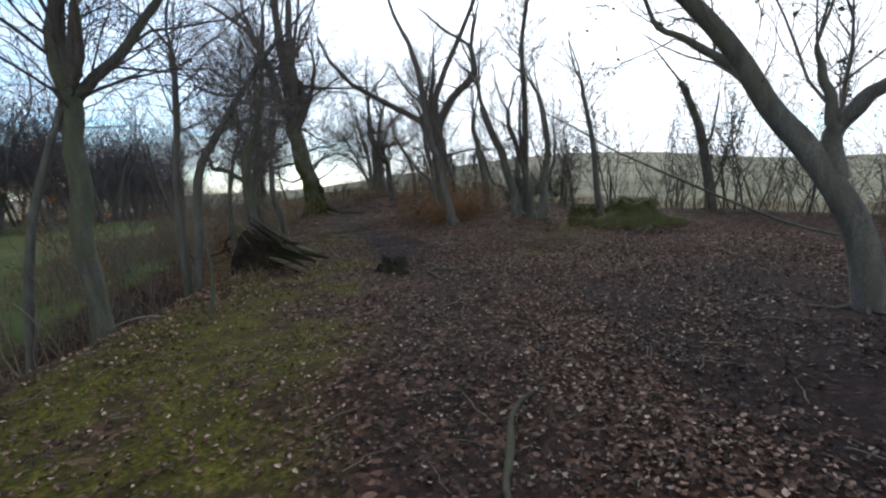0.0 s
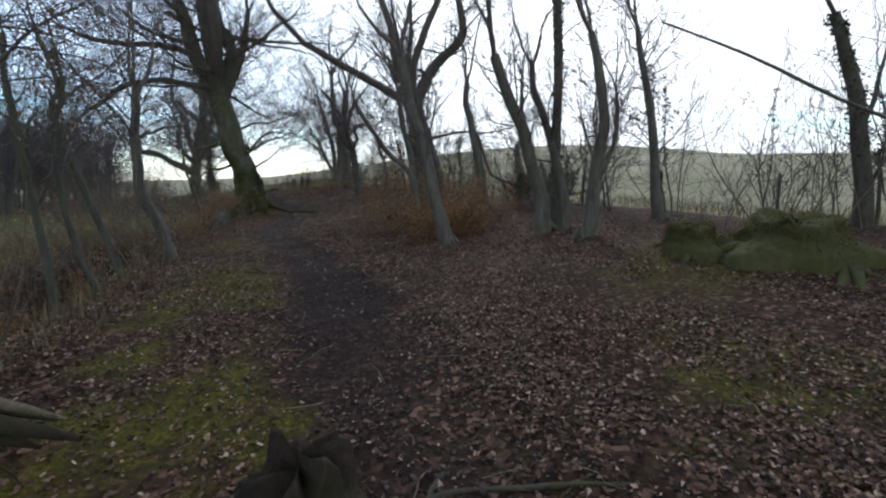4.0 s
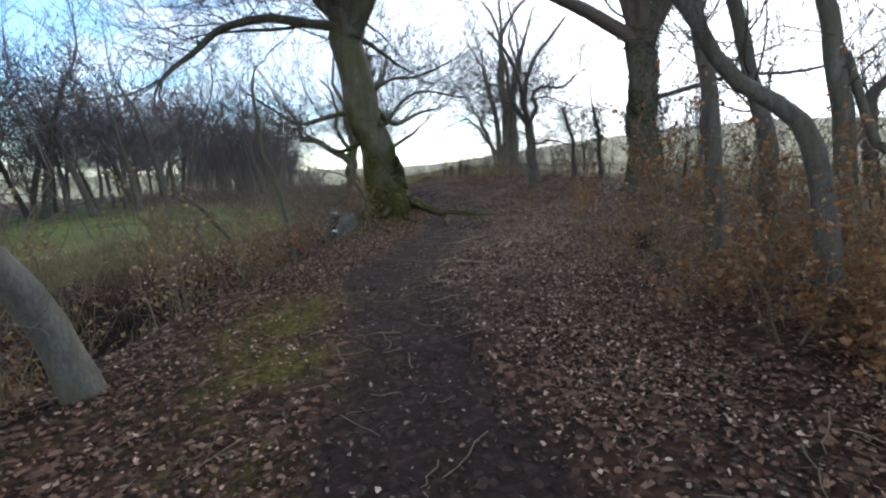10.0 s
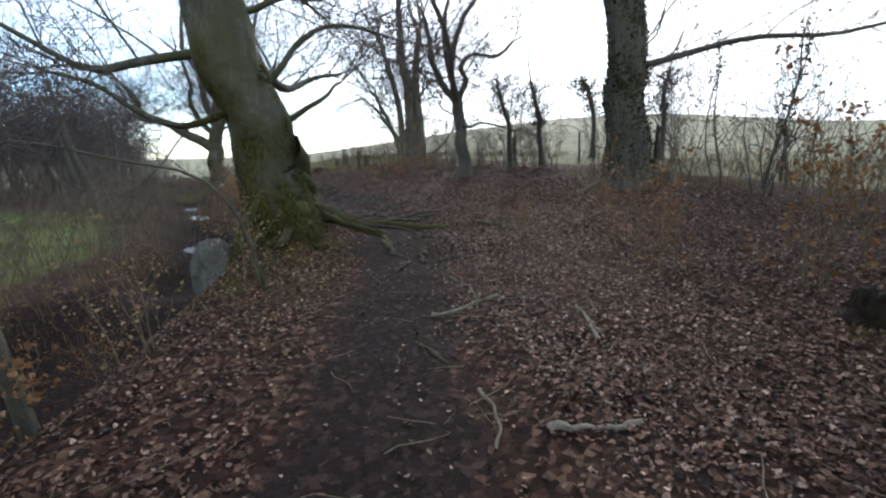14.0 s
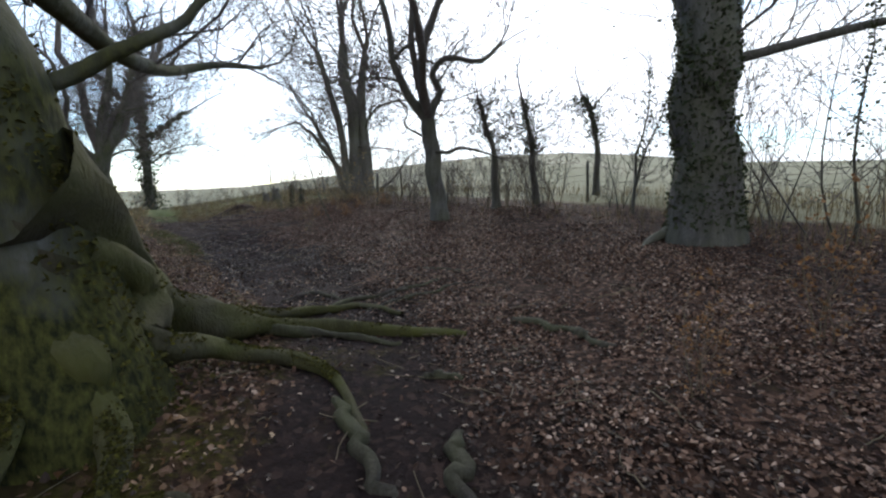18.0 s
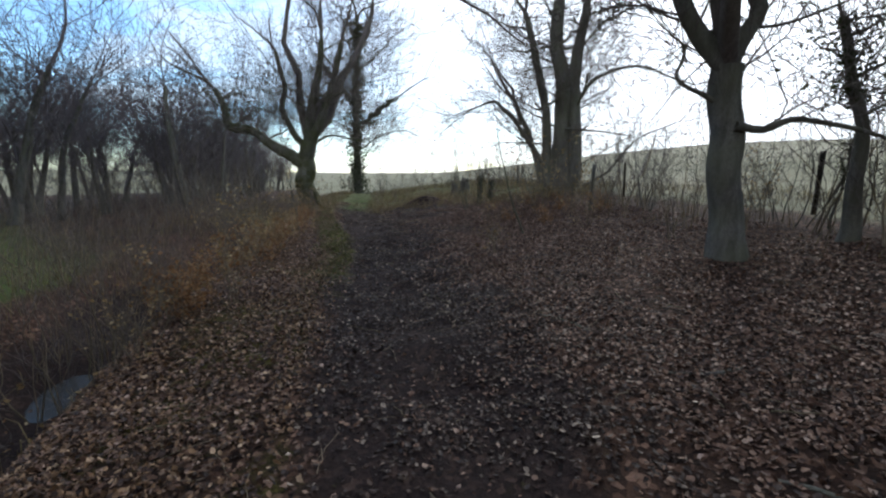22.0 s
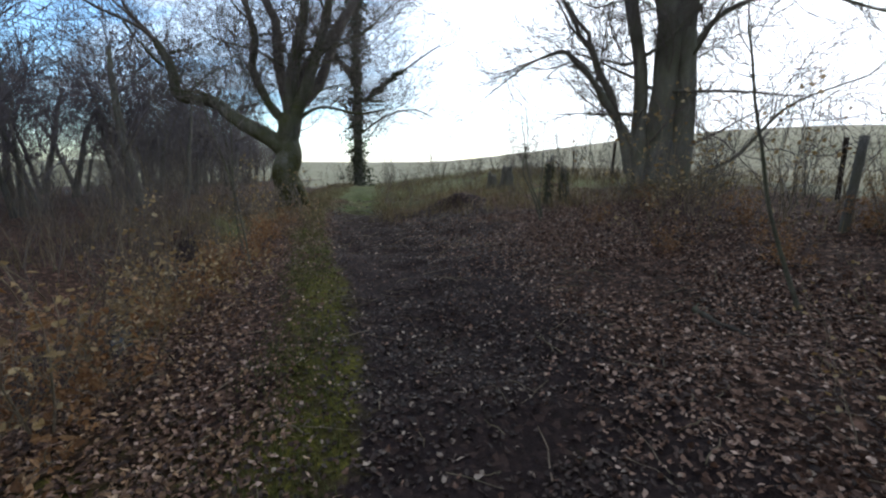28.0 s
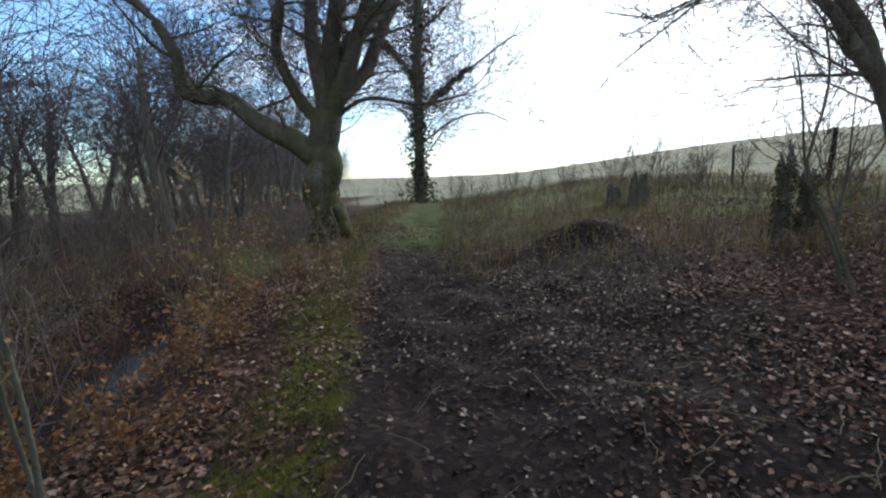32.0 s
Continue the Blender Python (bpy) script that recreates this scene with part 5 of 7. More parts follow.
def hedge_tree(seed, tall, stems, name, label, leaf=None, ivy=0, group="field hedge", dens=(3.0, 3.2, 4.0), thin=0.004, stem_mat=M_DARK, sway=0.22):
    """A scrubby many-stemmed hedge plant at the origin."""
    rng, nrng = random.Random(seed), np.random.RandomState(seed)
    thing = tagged(new(name), label, "shrub", group)
    tips, lines = [], []
    for s in range(stems):
        way = (rng.gauss(0, sway), rng.gauss(0, sway), 1)
        line = wander(rng, (rng.gauss(0, 0.12), rng.gauss(0, 0.12), -0.15), way, tall * rng.uniform(0.7, 1.05), 8, 0.13, 0.03)
        r0 = rng.uniform(0.011, 0.024) * tall / 2.5 * (1.5 if ivy else 1.0)
        stem = part("stem", Tubes().add(line, np.linspace(r0, r0 * 0.25, 8), 5).mesh("stem", M_STEM if leaf else stem_mat), thing)
        lines.append((line, np.linspace(r0, r0 * 0.25, 8)))
        spray = Tubes()
        sprout(rng, spray, line, r0 * 0.75, r0 * 0.3, 0, 3, dens, (tall * 0.3, tall * 0.16, tall * 0.09), tips, 0.15, 0.05, thin)
        tagged(part("spray", spray.mesh("spray", M_STEM if leaf else M_TWIG), stem), kind="stuff")
    if leaf:
        pl = leaves_on(tips, nrng, leaf[1], 0.05)
        part("leaves", leaves_mesh("leaves", leaf[0], pl, nrng.uniform(0.045, 0.085, len(pl)), nrng, 0.9), thing, "withered leaves still hanging on")
    if ivy:
        pl = np.concatenate([ivy_places(li, ra, nrng, ivy, 0.4, 1.0, 0.2) for li, ra in lines] + [np.array(leaves_on(tips, nrng, 0.5, 0.06))])
        part("ivy", leaves_mesh("ivy", M_IVY, pl, nrng.uniform(0.035, 0.07, len(pl)), nrng, 1.2), thing, "dark green climbing ivy")
    return thing


HEDGE = "gnarled bare hedge shrub along the field edge"
row = [[], [], [], [], []]
for k in range(130):
    y = -6 + 66 * (k + rng.random()) / 130
    x = float(edge_x(y)) + rng.gauss(-0.2, 0.55)
    if math.hypot(x - 1.6, y - 46.1) < 1.8 or (y > 44 and rng.random() < 0.55):
        continue
    row[rng.choice((0, 0, 1, 1, 2, 3, 4) if y < 36 else (0, 1, 1, 4))].append((x, y, rng.uniform(0.75, 1.45) if y < 31 else rng.uniform(0.5, 0.85)))
plant(hedge_tree(401, 3.0, 2, "hawthorn_shrub", HEDGE), row[0], rng)
plant(hedge_tree(402, 2.3, 4, "hawthorn_shrub", HEDGE), row[1], rng)
plant(hedge_tree(403, 2.8, 2, "ivied_shrub", "hedge stems topped with dark ivy", None, 180), row[2], rng)
plant(hedge_tree(404, 3.6, 1, "ivied_shrub", "upright hedge stem thick with dark ivy", None, 260), row[3], rng)
plant(hedge_tree(405, 1.6, 5, "bramble_thicket", "low tangled thicket of bare stems at the field edge"), row[4], rng)
plant(hedge_tree(406, 2.1, 5, "evergreen_bush", "dark evergreen bush among the trees at the field edge", None, 420, "field hedge", sway=0.45), [(7.4, 20.6, 0.75), (8.2, 21.4, 0.8), (9.5, 21.7, 1.1)], rng)

# rust-leaved beech saplings and bare brush beside the path
RUSTY = "young beech sapling keeping its rust-brown leaves"
near = [[], [], [], []]
for x, y, s, k in ((2.9, 19.6, 1.0, 0), (3.6, 18.6, 0.9, 0), (4.3, 19.9, 0.55, 1), (3.3, 21.2, 0.8, 0), (5.2, 18.9, 0.5, 1), (4.6, 21.9, 0.9, 0), (2.6, 22.9, 0.6, 0), (2.9, 16.9, 0.6, 1), (5.9, 20.6, 0.6, 1), (4.6, 20.4, 0.75, 0), (3.9, 17.5, 0.6, 0), (4.4, 16.6, 0.6, 0), (4.9, 17.4, 0.7, 0), (4.2, 18.4, 0.7, 0), (3.3, 17.9, 0.5, 0), (5.3, 16.6, 0.7, 0), (1.6, 24.4, 0.35, 0), (2.2, 22.0, 0.5, 0), (3.0, 24.6, 0.5, 0),
                   (-3.4, 12.6, 0.9, 0), (-4.6, 14.8, 1.0, 1), (-4.9, 17.1, 0.9, 0), (-3.2, 18.4, 0.7, 0), (-3.0, 11.2, 0.7, 1), (-2.6, 18.9, 0.6, 0), (-3.9, 9.2, 0.9, 0), (-5.5, 11.0, 1.1, 1),
                   (-2.4, 21.3, 0.55, 2), (-3.0, 20.2, 0.7, 2), (-2.6, 19.5, 0.5, 2), (-2.05, 23.0, 0.62, 2), (-5.4, 21.6, 0.8, 0), (-5.8, 19.0, 0.9, 0),
                   (-3.9, 31.5, 0.7, 0), (-4.9, 33.6, 0.6, 0), (-5.3, 34.3, 0.8, 2), (-6.2, 36.3, 0.7, 0), (-6.4, 37.6, 0.6, 2), (-7.6, 40.4, 0.8, 0), (-8.6, 42.3, 0.8, 0), (-6.9, 41.2, 0.7, 2),
                   (0.2, 39.4, 0.6, 0), (-1.6, 42.6, 0.6, 0), (1.2, 36.6, 0.6, 0), (-0.8, 34.6, 0.5, 0), (3.9, 35.2, 0.7, 0), (-4.3, 28.8, 0.7, 0), (-4.1, 30.1, 0.6, 1), (-0.4, 39.75, 1.0, 0), (0.55, 40.9, 1.15, 0), (1.3, 39.4, 1.0, 0)):
    near[2 if y > 28 or (x < -2 and y > 17) else k].append((x, y, s))
for x, y, s in ((-2.5, 17.6, 0.75), (-2.9, 18.2, 0.8), (-3.3, 17.2, 0.9), (-2.2, 18.6, 0.55), (-3.6, 16.4, 0.8)):
    near[2].append((x, y, s))
for x0, x1, y0, y1, n, lo, hi in ((3.3, 5.6, 16.0, 20.5, 6, 0.35, 0.6), (1.9, 3.0, 17.0, 19.8, 5, 0.3, 0.45), (-7.6, -6.2, 18.0, 24.0, 5, 0.4, 0.7), (-6.6, -5.2, 31.0, 37.0, 6, 0.3, 0.5), (-11.8, -9.5, 40.0, 43.5, 5, 0.4, 0.7), (-3.0, -2.3, 19.3, 21.5, 3, 0.3, 0.5)):
    for _ in range(n):
        near[2 if y0 > 28 else 0].append((rng.uniform(x0, x1), rng.uniform(y0, y1), rng.uniform(lo, hi)))
plant(hedge_tree(411, 1.7, 4, "beech_sapling", RUSTY, (M_RUST, 4), 0, "rusty saplings"), near[0], rng)
plant(hedge_tree(412, 2.3, 3, "beech_sapling", RUSTY, (M_RUST, 4), 0, "rusty saplings"), near[1], rng)
plant(hedge_tree(413, 1.5, 4, "pale_leaved_sapling", "thin sapling with a few pale dry leaves", (M_PALELEAF, 2), 0, "rusty saplings"), near[2], rng)

for x0, x1, y0, y1, n in ((2.6, 4.6, 15.8, 19.0, 12), (2.9, 4.6, 15.8, 17.4, 6), (-6.2, -5.2, 31.5, 35.0, 2), (-3.1, -2.4, 19.0, 20.6, 2)):
    for _ in range(n):
        near[3].append((rng.uniform(x0, x1), rng.uniform(y0, y1), rng.uniform(0.5, 0.85)))
bank = random.Random(29)
for x, y, s in ((-6.4, 36.7, 0.55), (-6.8, 36.2, 0.6), (-6.1, 36.0, 0.5), (-7.0, 37.2, 0.6), (-6.4, 37.5, 0.5), (-0.6, 38.6, 0.4), (0.4, 37.8, 0.45), (1.0, 39.9, 0.5), (1.8, 38.6, 0.5), (-1.0, 40.7, 0.35), (0.2, 41.8, 0.45)):
    near[3].append((x, y, s))
for _ in range(9):
    y = bank.uniform(35.5, 43.0)
    near[3].append((float(path_x(y)) - bank.uniform(1.55, 2.4), y, bank.uniform(0.4, 0.62)))
for k in range(16):
    y = bank.uniform(9.0, 17.5) if k < 10 else bank.uniform(30.0, 35.5)
    if k > 9:
        near[2].append((float(path_x(y)) - bank.uniform(2.2, 3.4), y - 0.6, bank.uniform(0.5, 0.9)))
    near[3].append((float(path_x(y)) - (bank.uniform(3.2, 4.6) if k < 10 else bank.uniform(2.2, 4.0)), y, bank.uniform(0.5, 0.85)))
plant(hedge_tree(414, 0.9, 7, "low_beech_scrub", "low spreading beech scrub thick with rust-brown leaves", (M_RUST, 6), 0, "rusty saplings", (4.0, 4.0, 5.0), 0.003, M_STEM, 0.7), near[3], rng)
plant(hedge_tree(415, 0.75, 6, "pale_leaved_scrub", "low scrub with ochre withered leaves on the ditch bank", (M_PALELEAF, 3), 0, "rusty saplings", (3.5, 3.5, 4.0), 0.003, M_STEM, 0.7), [(-5.9, 36.2, 0.8), (-6.4, 36.5, 0.9), (-5.7, 36.9, 0.7), (-6.9, 36.9, 0.8), (-6.3, 35.7, 0.9), (-9.2, 41.6, 0.7), (-9.7, 42.0, 0.6)], rng)

g = ground_at(-1.91, 41.95)
tree("leaning_sapling", "thin pale bare sapling leaning beside the path", None, [
    ([(-1.91, 41.95, g - 0.06), (-2.08, 41.95, g + 0.42), (-2.27, 41.97, g + 0.9), (-2.36, 41.98, g + 1.45), (-2.47, 42.0, g + 2.1)], 0.022, 0.006),
    ([(-1.98, 41.95, g + 0.14), (-2.02, 41.99, g + 0.6), (-1.97, 42.0, g + 1.1), (-1.98, 42.02, g + 1.75)], 0.016, 0.005),
], 181, M_PALE, dens=(3.5, 4.0, 5.0), size=(0.6, 0.3, 0.16), first=0.35, flare=0.15)

BRUSH = "thin bare brushwood on the ditch bank"
brush, edging, footing = [[], [], []], [[], []], [[], []]
for _ in range(150):
    y = rng.uniform(6, 52)
    u = rng.choice((rng.uniform(-3.4, -2.5), rng.uniform(-7.5, -4.4), rng.uniform(-6.0, -4.6)))
    x = float(path_x(y)) + u
    if math.hypot(x + 2.4, y - 25.2) < 1.6 or math.hypot(x + 10.3, y - 47) < 1.2 or (u > -3.5 and (y < 9 or rng.random() < 0.45)) or (y > 18 and u > -4.4 and rng.random() < 0.75):
        continue
    brush[rng.randrange(3)].append((x, y, rng.uniform(0.6, 1.15)))
for _ in range(46):
    y = rng.uniform(33, 58)
    x = float(edge_x(y)) - abs(rng.gauss(0, 1.8)) + 0.3
    if x - float(path_x(y)) > 2.2 and math.hypot(x - 1.5, y - 46.1) > 1.2:
        edging[rng.randrange(2)].append((x, y, rng.uniform(0.45, 0.9)))
for _ in range(60):
    y = rng.uniform(6, 40)
    edging[rng.randrange(2)].append((float(edge_x(y)) + rng.gauss(-0.4, 0.7), y, rng.uniform(0.7, 1.3)))
for _ in range(60):
    y = rng.uniform(43, 62)
    x = rng.uniform(float(path_x(y)) - 2.5, float(edge_x(y)) + 0.5)
    if abs(x - float(path_x(y))) > 1.0 and math.hypot(x - 1.6, y - 46.1) > 1.2:
        edging[rng.randrange(2)].append((x, y, rng.uniform(0.3, 0.75) if y < 47 else rng.uniform(0.4, 1.15)))
for _ in range(70):
    y = rng.uniform(23, 47)
    x = float(path_x(y)) - rng.uniform(4.9, 9.5)
    if math.hypot(x + 10.3, y - 47) > 1.2:
        brush[rng.randrange(3)].append((x, y, rng.uniform(0.5, 1.0)))
for _ in range(40):
    y = rng.uniform(46, 72)
    footing[rng.randrange(2)].append((float(path_x(y)) - rng.uniform(5.0, 24.0), y, rng.uniform(0.9, 1.7)))
for _ in range(45):
    y = rng.uniform(18, 60)
    x = float(path_x(y)) - (24 - 0.5 * max(y - 20, 0) if y < 50 else 9) - rng.uniform(-1.0, 3.0)
    footing[rng.randrange(2)].append((x, y, rng.uniform(0.7, 1.2)))
for k in range(10):
    y = bank.uniform(35.0, 44.0)
    brush[k % 3].append((float(path_x(y)) - bank.uniform(1.6, 3.9), y, bank.uniform(0.25, 0.5)))
for k in range(48):
    y = bank.uniform(29.0, 36.0) if k < 40 else bank.uniform(37.0, 45.0)
    brush[k % 3].append((float(path_x(y)) - (bank.uniform(2.1, 5.2) if k < 40 else bank.uniform(2.5, 4.4)), y, bank.uniform(0.35, 0.75) if k < 40 else bank.uniform(0.3, 0.55)))
thicket = random.Random(31)
for k in range(32):
    y = thicket.uniform(4.5, 15.5)
    brush[k % 3].append((float(path_x(y)) - thicket.uniform(3.5, 6.5), y, thicket.uniform(0.5, 0.95)))
brush = [[p for p in some if math.hypot(p[0] + 1.99, p[1] - 13.19) > 0.3 and not (18 < p[1] < 27 and abs(p[0] - float(path_x(p[1])) - float(ditch_u(p[1]))) < 0.9)] for some in brush]
plant(hedge_tree(421, 2.0, 3, "bare_brush", BRUSH, None, 0, "bank brush", (2.5, 2.4, 2.7), 0.003, M_STEM), brush[0], rng)
plant(hedge_tree(422, 1.5, 5, "bare_brush", BRUSH, None, 0, "bank brush", (2.5, 2.4, 2.7), 0.003, M_STEM), brush[1], rng)
plant(hedge_tree(423, 2.6, 2, "bare_brush", BRUSH, None, 0, "bank brush", (2.5, 2.4, 2.7), 0.003, M_STEM), brush[2], rng)
EDGING = "bare twiggy brush along the field edge"
plant(hedge_tree(424, 2.2, 3, "edge_brush", EDGING, None, 0, "field edge brush", (2.4, 2.3, 2.6), 0.004, M_STEM), edging[0], rng)
plant(hedge_tree(425, 1.6, 4, "edge_brush", EDGING, None, 0, "field edge brush", (2.4, 2.3, 2.6), 0.004, M_STEM), edging[1], rng)
FOOTING = "dark tangled undergrowth at the foot of the wood"
plant(hedge_tree(426, 2.2, 4, "undergrowth", FOOTING, None, 0, "wood undergrowth", (2.2, 2.2, 2.4), 0.006, M_STEM), footing[0], rng)
plant(hedge_tree(427, 1.7, 5, "undergrowth", FOOTING, None, 0, "wood undergrowth", (2.2, 2.2, 2.4), 0.006, M_STEM), footing[1], rng)


# ---- roots, stumps, fallen wood ----
def tube_thing(name, label, category, pts, r0, r1, mat, sides=9, n=16, knots=0.08, group="", parent=None, sink=0.4, rough=0.15, buried=False):
    """A root, stick or log lying along the ground."""
    line = curve_through([(x, y, 0) for x, y, *_ in pts], n)
    nr = np.random.RandomState(int(abs(pts[0][0] * 100 + pts[0][1] * 37)) % 9999)
    rad = r1 + (r0 - r1) * np.linspace(1, 0, n) ** (1.5 if parent else 1.0)
    nodes = max(4, n // 5) if parent else n // 2
    if buried:
        s = np.linspace(0.0, 1.0, n)
        rad = rad * np.clip(np.sin(s * 3.14159), 0.05, 1) ** 0.4
    lift = np.interp(np.linspace(0, len(pts) - 1, n), range(len(pts)), [(p[2] if len(p) > 2 else 0.0) for p in pts])
    line[:, :2] += curve_through(np.append(nr.normal(0, rough * 2.0 * r0, (nodes, 2)), np.zeros((nodes, 1)), 1), n)[:, :2]
    rad = rad * (1 + curve_through(np.append(nr.normal(0, 0.16, (nodes, 1)), np.zeros((nodes, 2)), 1), n)[:, 0])
    line[:, 2] = height(line[:, 0], line[:, 1]) + rad * (1 - sink) * 0.8 + lift - (0.05 * (np.abs(np.linspace(-1, 1, n)) ** 6) if buried else 0.0)
    if parent:
        o = np.array(parent.location)
        root = part(name, Tubes().add(line, rad, sides).mesh(name, mat, knots, 3, o), parent)
        if r0 > 0.12:
            count = 2600
            s = nr.uniform(0.0, 0.82, count) * (n - 1)
            i = np.minimum(s.astype(int), n - 2)
            f = (s - i)[:, None]
            at, rr = line[i] * (1 - f) + line[i + 1] * f, rad[i] * 1.02
            way = line[i + 1] - line[i]
            way /= np.linalg.norm(way, axis=1, keepdims=True)
            side = np.cross(way, (0.0, 0.0, 1.0))
            side /= np.linalg.norm(side, axis=1, keepdims=True) + 1e-6
            top = np.cross(side, way)
            a = nr.normal(0, 0.8, count)
            clump = rough_noise(at[:, 0] * 1.0 + a * 0.1, at[:, 1], 0.25, 71) > -0.25
            places = (at + (side * np.sin(a)[:, None] + top * np.cos(a)[:, None]) * rr[:, None])[clump]
            tagged(part("moss", leaves_mesh("moss", M_MOSSTUFT, places, nr.uniform(0.012, 0.03, len(places)), nr, 0.9, o), root), kind="stuff")
        return root
    ob = new(name, Tubes().add(line - line[0], rad, sides).mesh(name, mat, knots, 3))
    ob.location = line[0]
    return tagged(ob, label, category, group)


beech = bpy.data.objects["beech_tree"]
for pts, r0, r1, m in (
    ([(-2.05, 25.05, 0.95), (-1.86, 25.4, 0.68), (-1.72, 25.75, 0.42), (-1.58, 26.1, 0.22), (-1.42, 26.45, 0.1), (-1.26, 26.75, 0.05), (-0.95, 26.95, 0.03), (-0.3, 26.6, 0.01), (0.31, 26.25, 0), (0.6, 26.25, 0)], 0.27, 0.03, M_MOSSWOOD),
    ([(-2.1, 25.2, 0.8), (-1.95, 25.8, 0.42), (-1.8, 26.4, 0.18), (-1.6, 26.95, 0.07), (-1.25, 27.35, 0.06), (-0.75, 27.55, 0.03), (-0.13, 27.5, 0.01), (0.24, 27.2, 0)], 0.2, 0.03, M_MOSSWOOD),
    ([(-2.0, 25.0, 0.7), (-1.75, 25.2, 0.38), (-1.55, 25.4, 0.16), (-1.3, 25.6, 0.08), (-1.0, 25.7, 0.03), (-0.62, 25.4, 0), (-0.56, 24.85, 0)], 0.17, 0.03, M_MOSSWOOD),
    ([(-1.45, 26.5, 0.06), (-0.9, 26.66, 0.03), (-0.4, 26.5, 0.01), (0.03, 26.22, 0)], 0.07, 0.025, M_ROOT),
    ([(-2.2, 25.0, 0.95), (-2.35, 24.75, 0.62), (-2.45, 24.55, 0.32), (-2.58, 24.32, 0.06), (-2.8, 24.0, 0), (-2.95, 23.6, -0.02)], 0.16, 0.02, M_MOSSWOOD),
    ([(-2.05, 24.95, 0.85), (-2.07, 24.72, 0.52), (-2.05, 24.54, 0.26), (-2.02, 24.36, 0.04), (-1.95, 24.1, 0), (-2.05, 23.7, -0.02)], 0.15, 0.02, M_MOSSWOOD),
    ([(-1.95, 24.95, 0.7), (-1.78, 24.82, 0.42), (-1.68, 24.7, 0.2), (-1.6, 24.54, 0.02), (-1.45, 24.34, 0), (-1.15, 24.15, -0.02)], 0.14, 0.02, M_MOSSWOOD),
    ([(-2.3, 25.1, 0.9), (-2.62, 25.15, 0.45), (-2.85, 25.1, 0.1), (-3.1, 24.95, -0.1)], 0.15, 0.05, M_MOSSWOOD),
    ([(-2.1, 25.5, 0.5), (-2.1, 26.2, 0.15), (-2.1, 26.9)], 0.2, 0.06, M_MOSSWOOD),
):
    tube_thing("root", "", "", pts, r0, r1, m, 16, n=40, parent=beech, knots=0.11, rough=0.3)
for pts, r0, r1 in (
    ([(-0.17, 27.45), (0.25, 27.57), (0.85, 27.78), (1.48, 27.9)], 0.055, 0.03),
    ([(-0.75, 27.42), (-0.31, 28.05), (0.38, 27.95), (1.08, 28.2)], 0.05, 0.03),
    ([(-1.13, 28.19), (-0.82, 28.37), (-0.31, 28.18)], 0.05, 0.03),
    ([(-0.62, 25.35), (-0.58, 24.82), (-0.49, 24.46), (-0.33, 24.24)], 0.055, 0.035),
    ([(0.12, 24.72), (-0.02, 24.41), (-0.07, 24.11), (-0.1, 23.7)], 0.055, 0.035),
    ([(-0.2, 24.0), (-0.4, 23.7), (-0.55, 23.45)], 0.055, 0.035),
    ([(0.1, 23.75), (0.35, 23.82), (0.7, 23.7)], 0.04, 0.03),
    ([(1.13, 26.25), (1.52, 25.82), (1.6, 25.5), (1.62, 25.2)], 0.065, 0.035),
    ([(0.05, 25.51), (0.2, 25.4), (0.35, 25.25)], 0.05, 0.03),
    ([(-0.02, 27.85), (0.5, 28.0), (1.18, 28.24)], 0.045, 0.025),
):
    tube_thing("surface_root", "worn tree root crossing the muddy path", "root", pts, r0, r1, M_ROOT, 9, n=26, group="roots across the path", sink=0.75, rough=0.35, knots=0.13, buried=True)

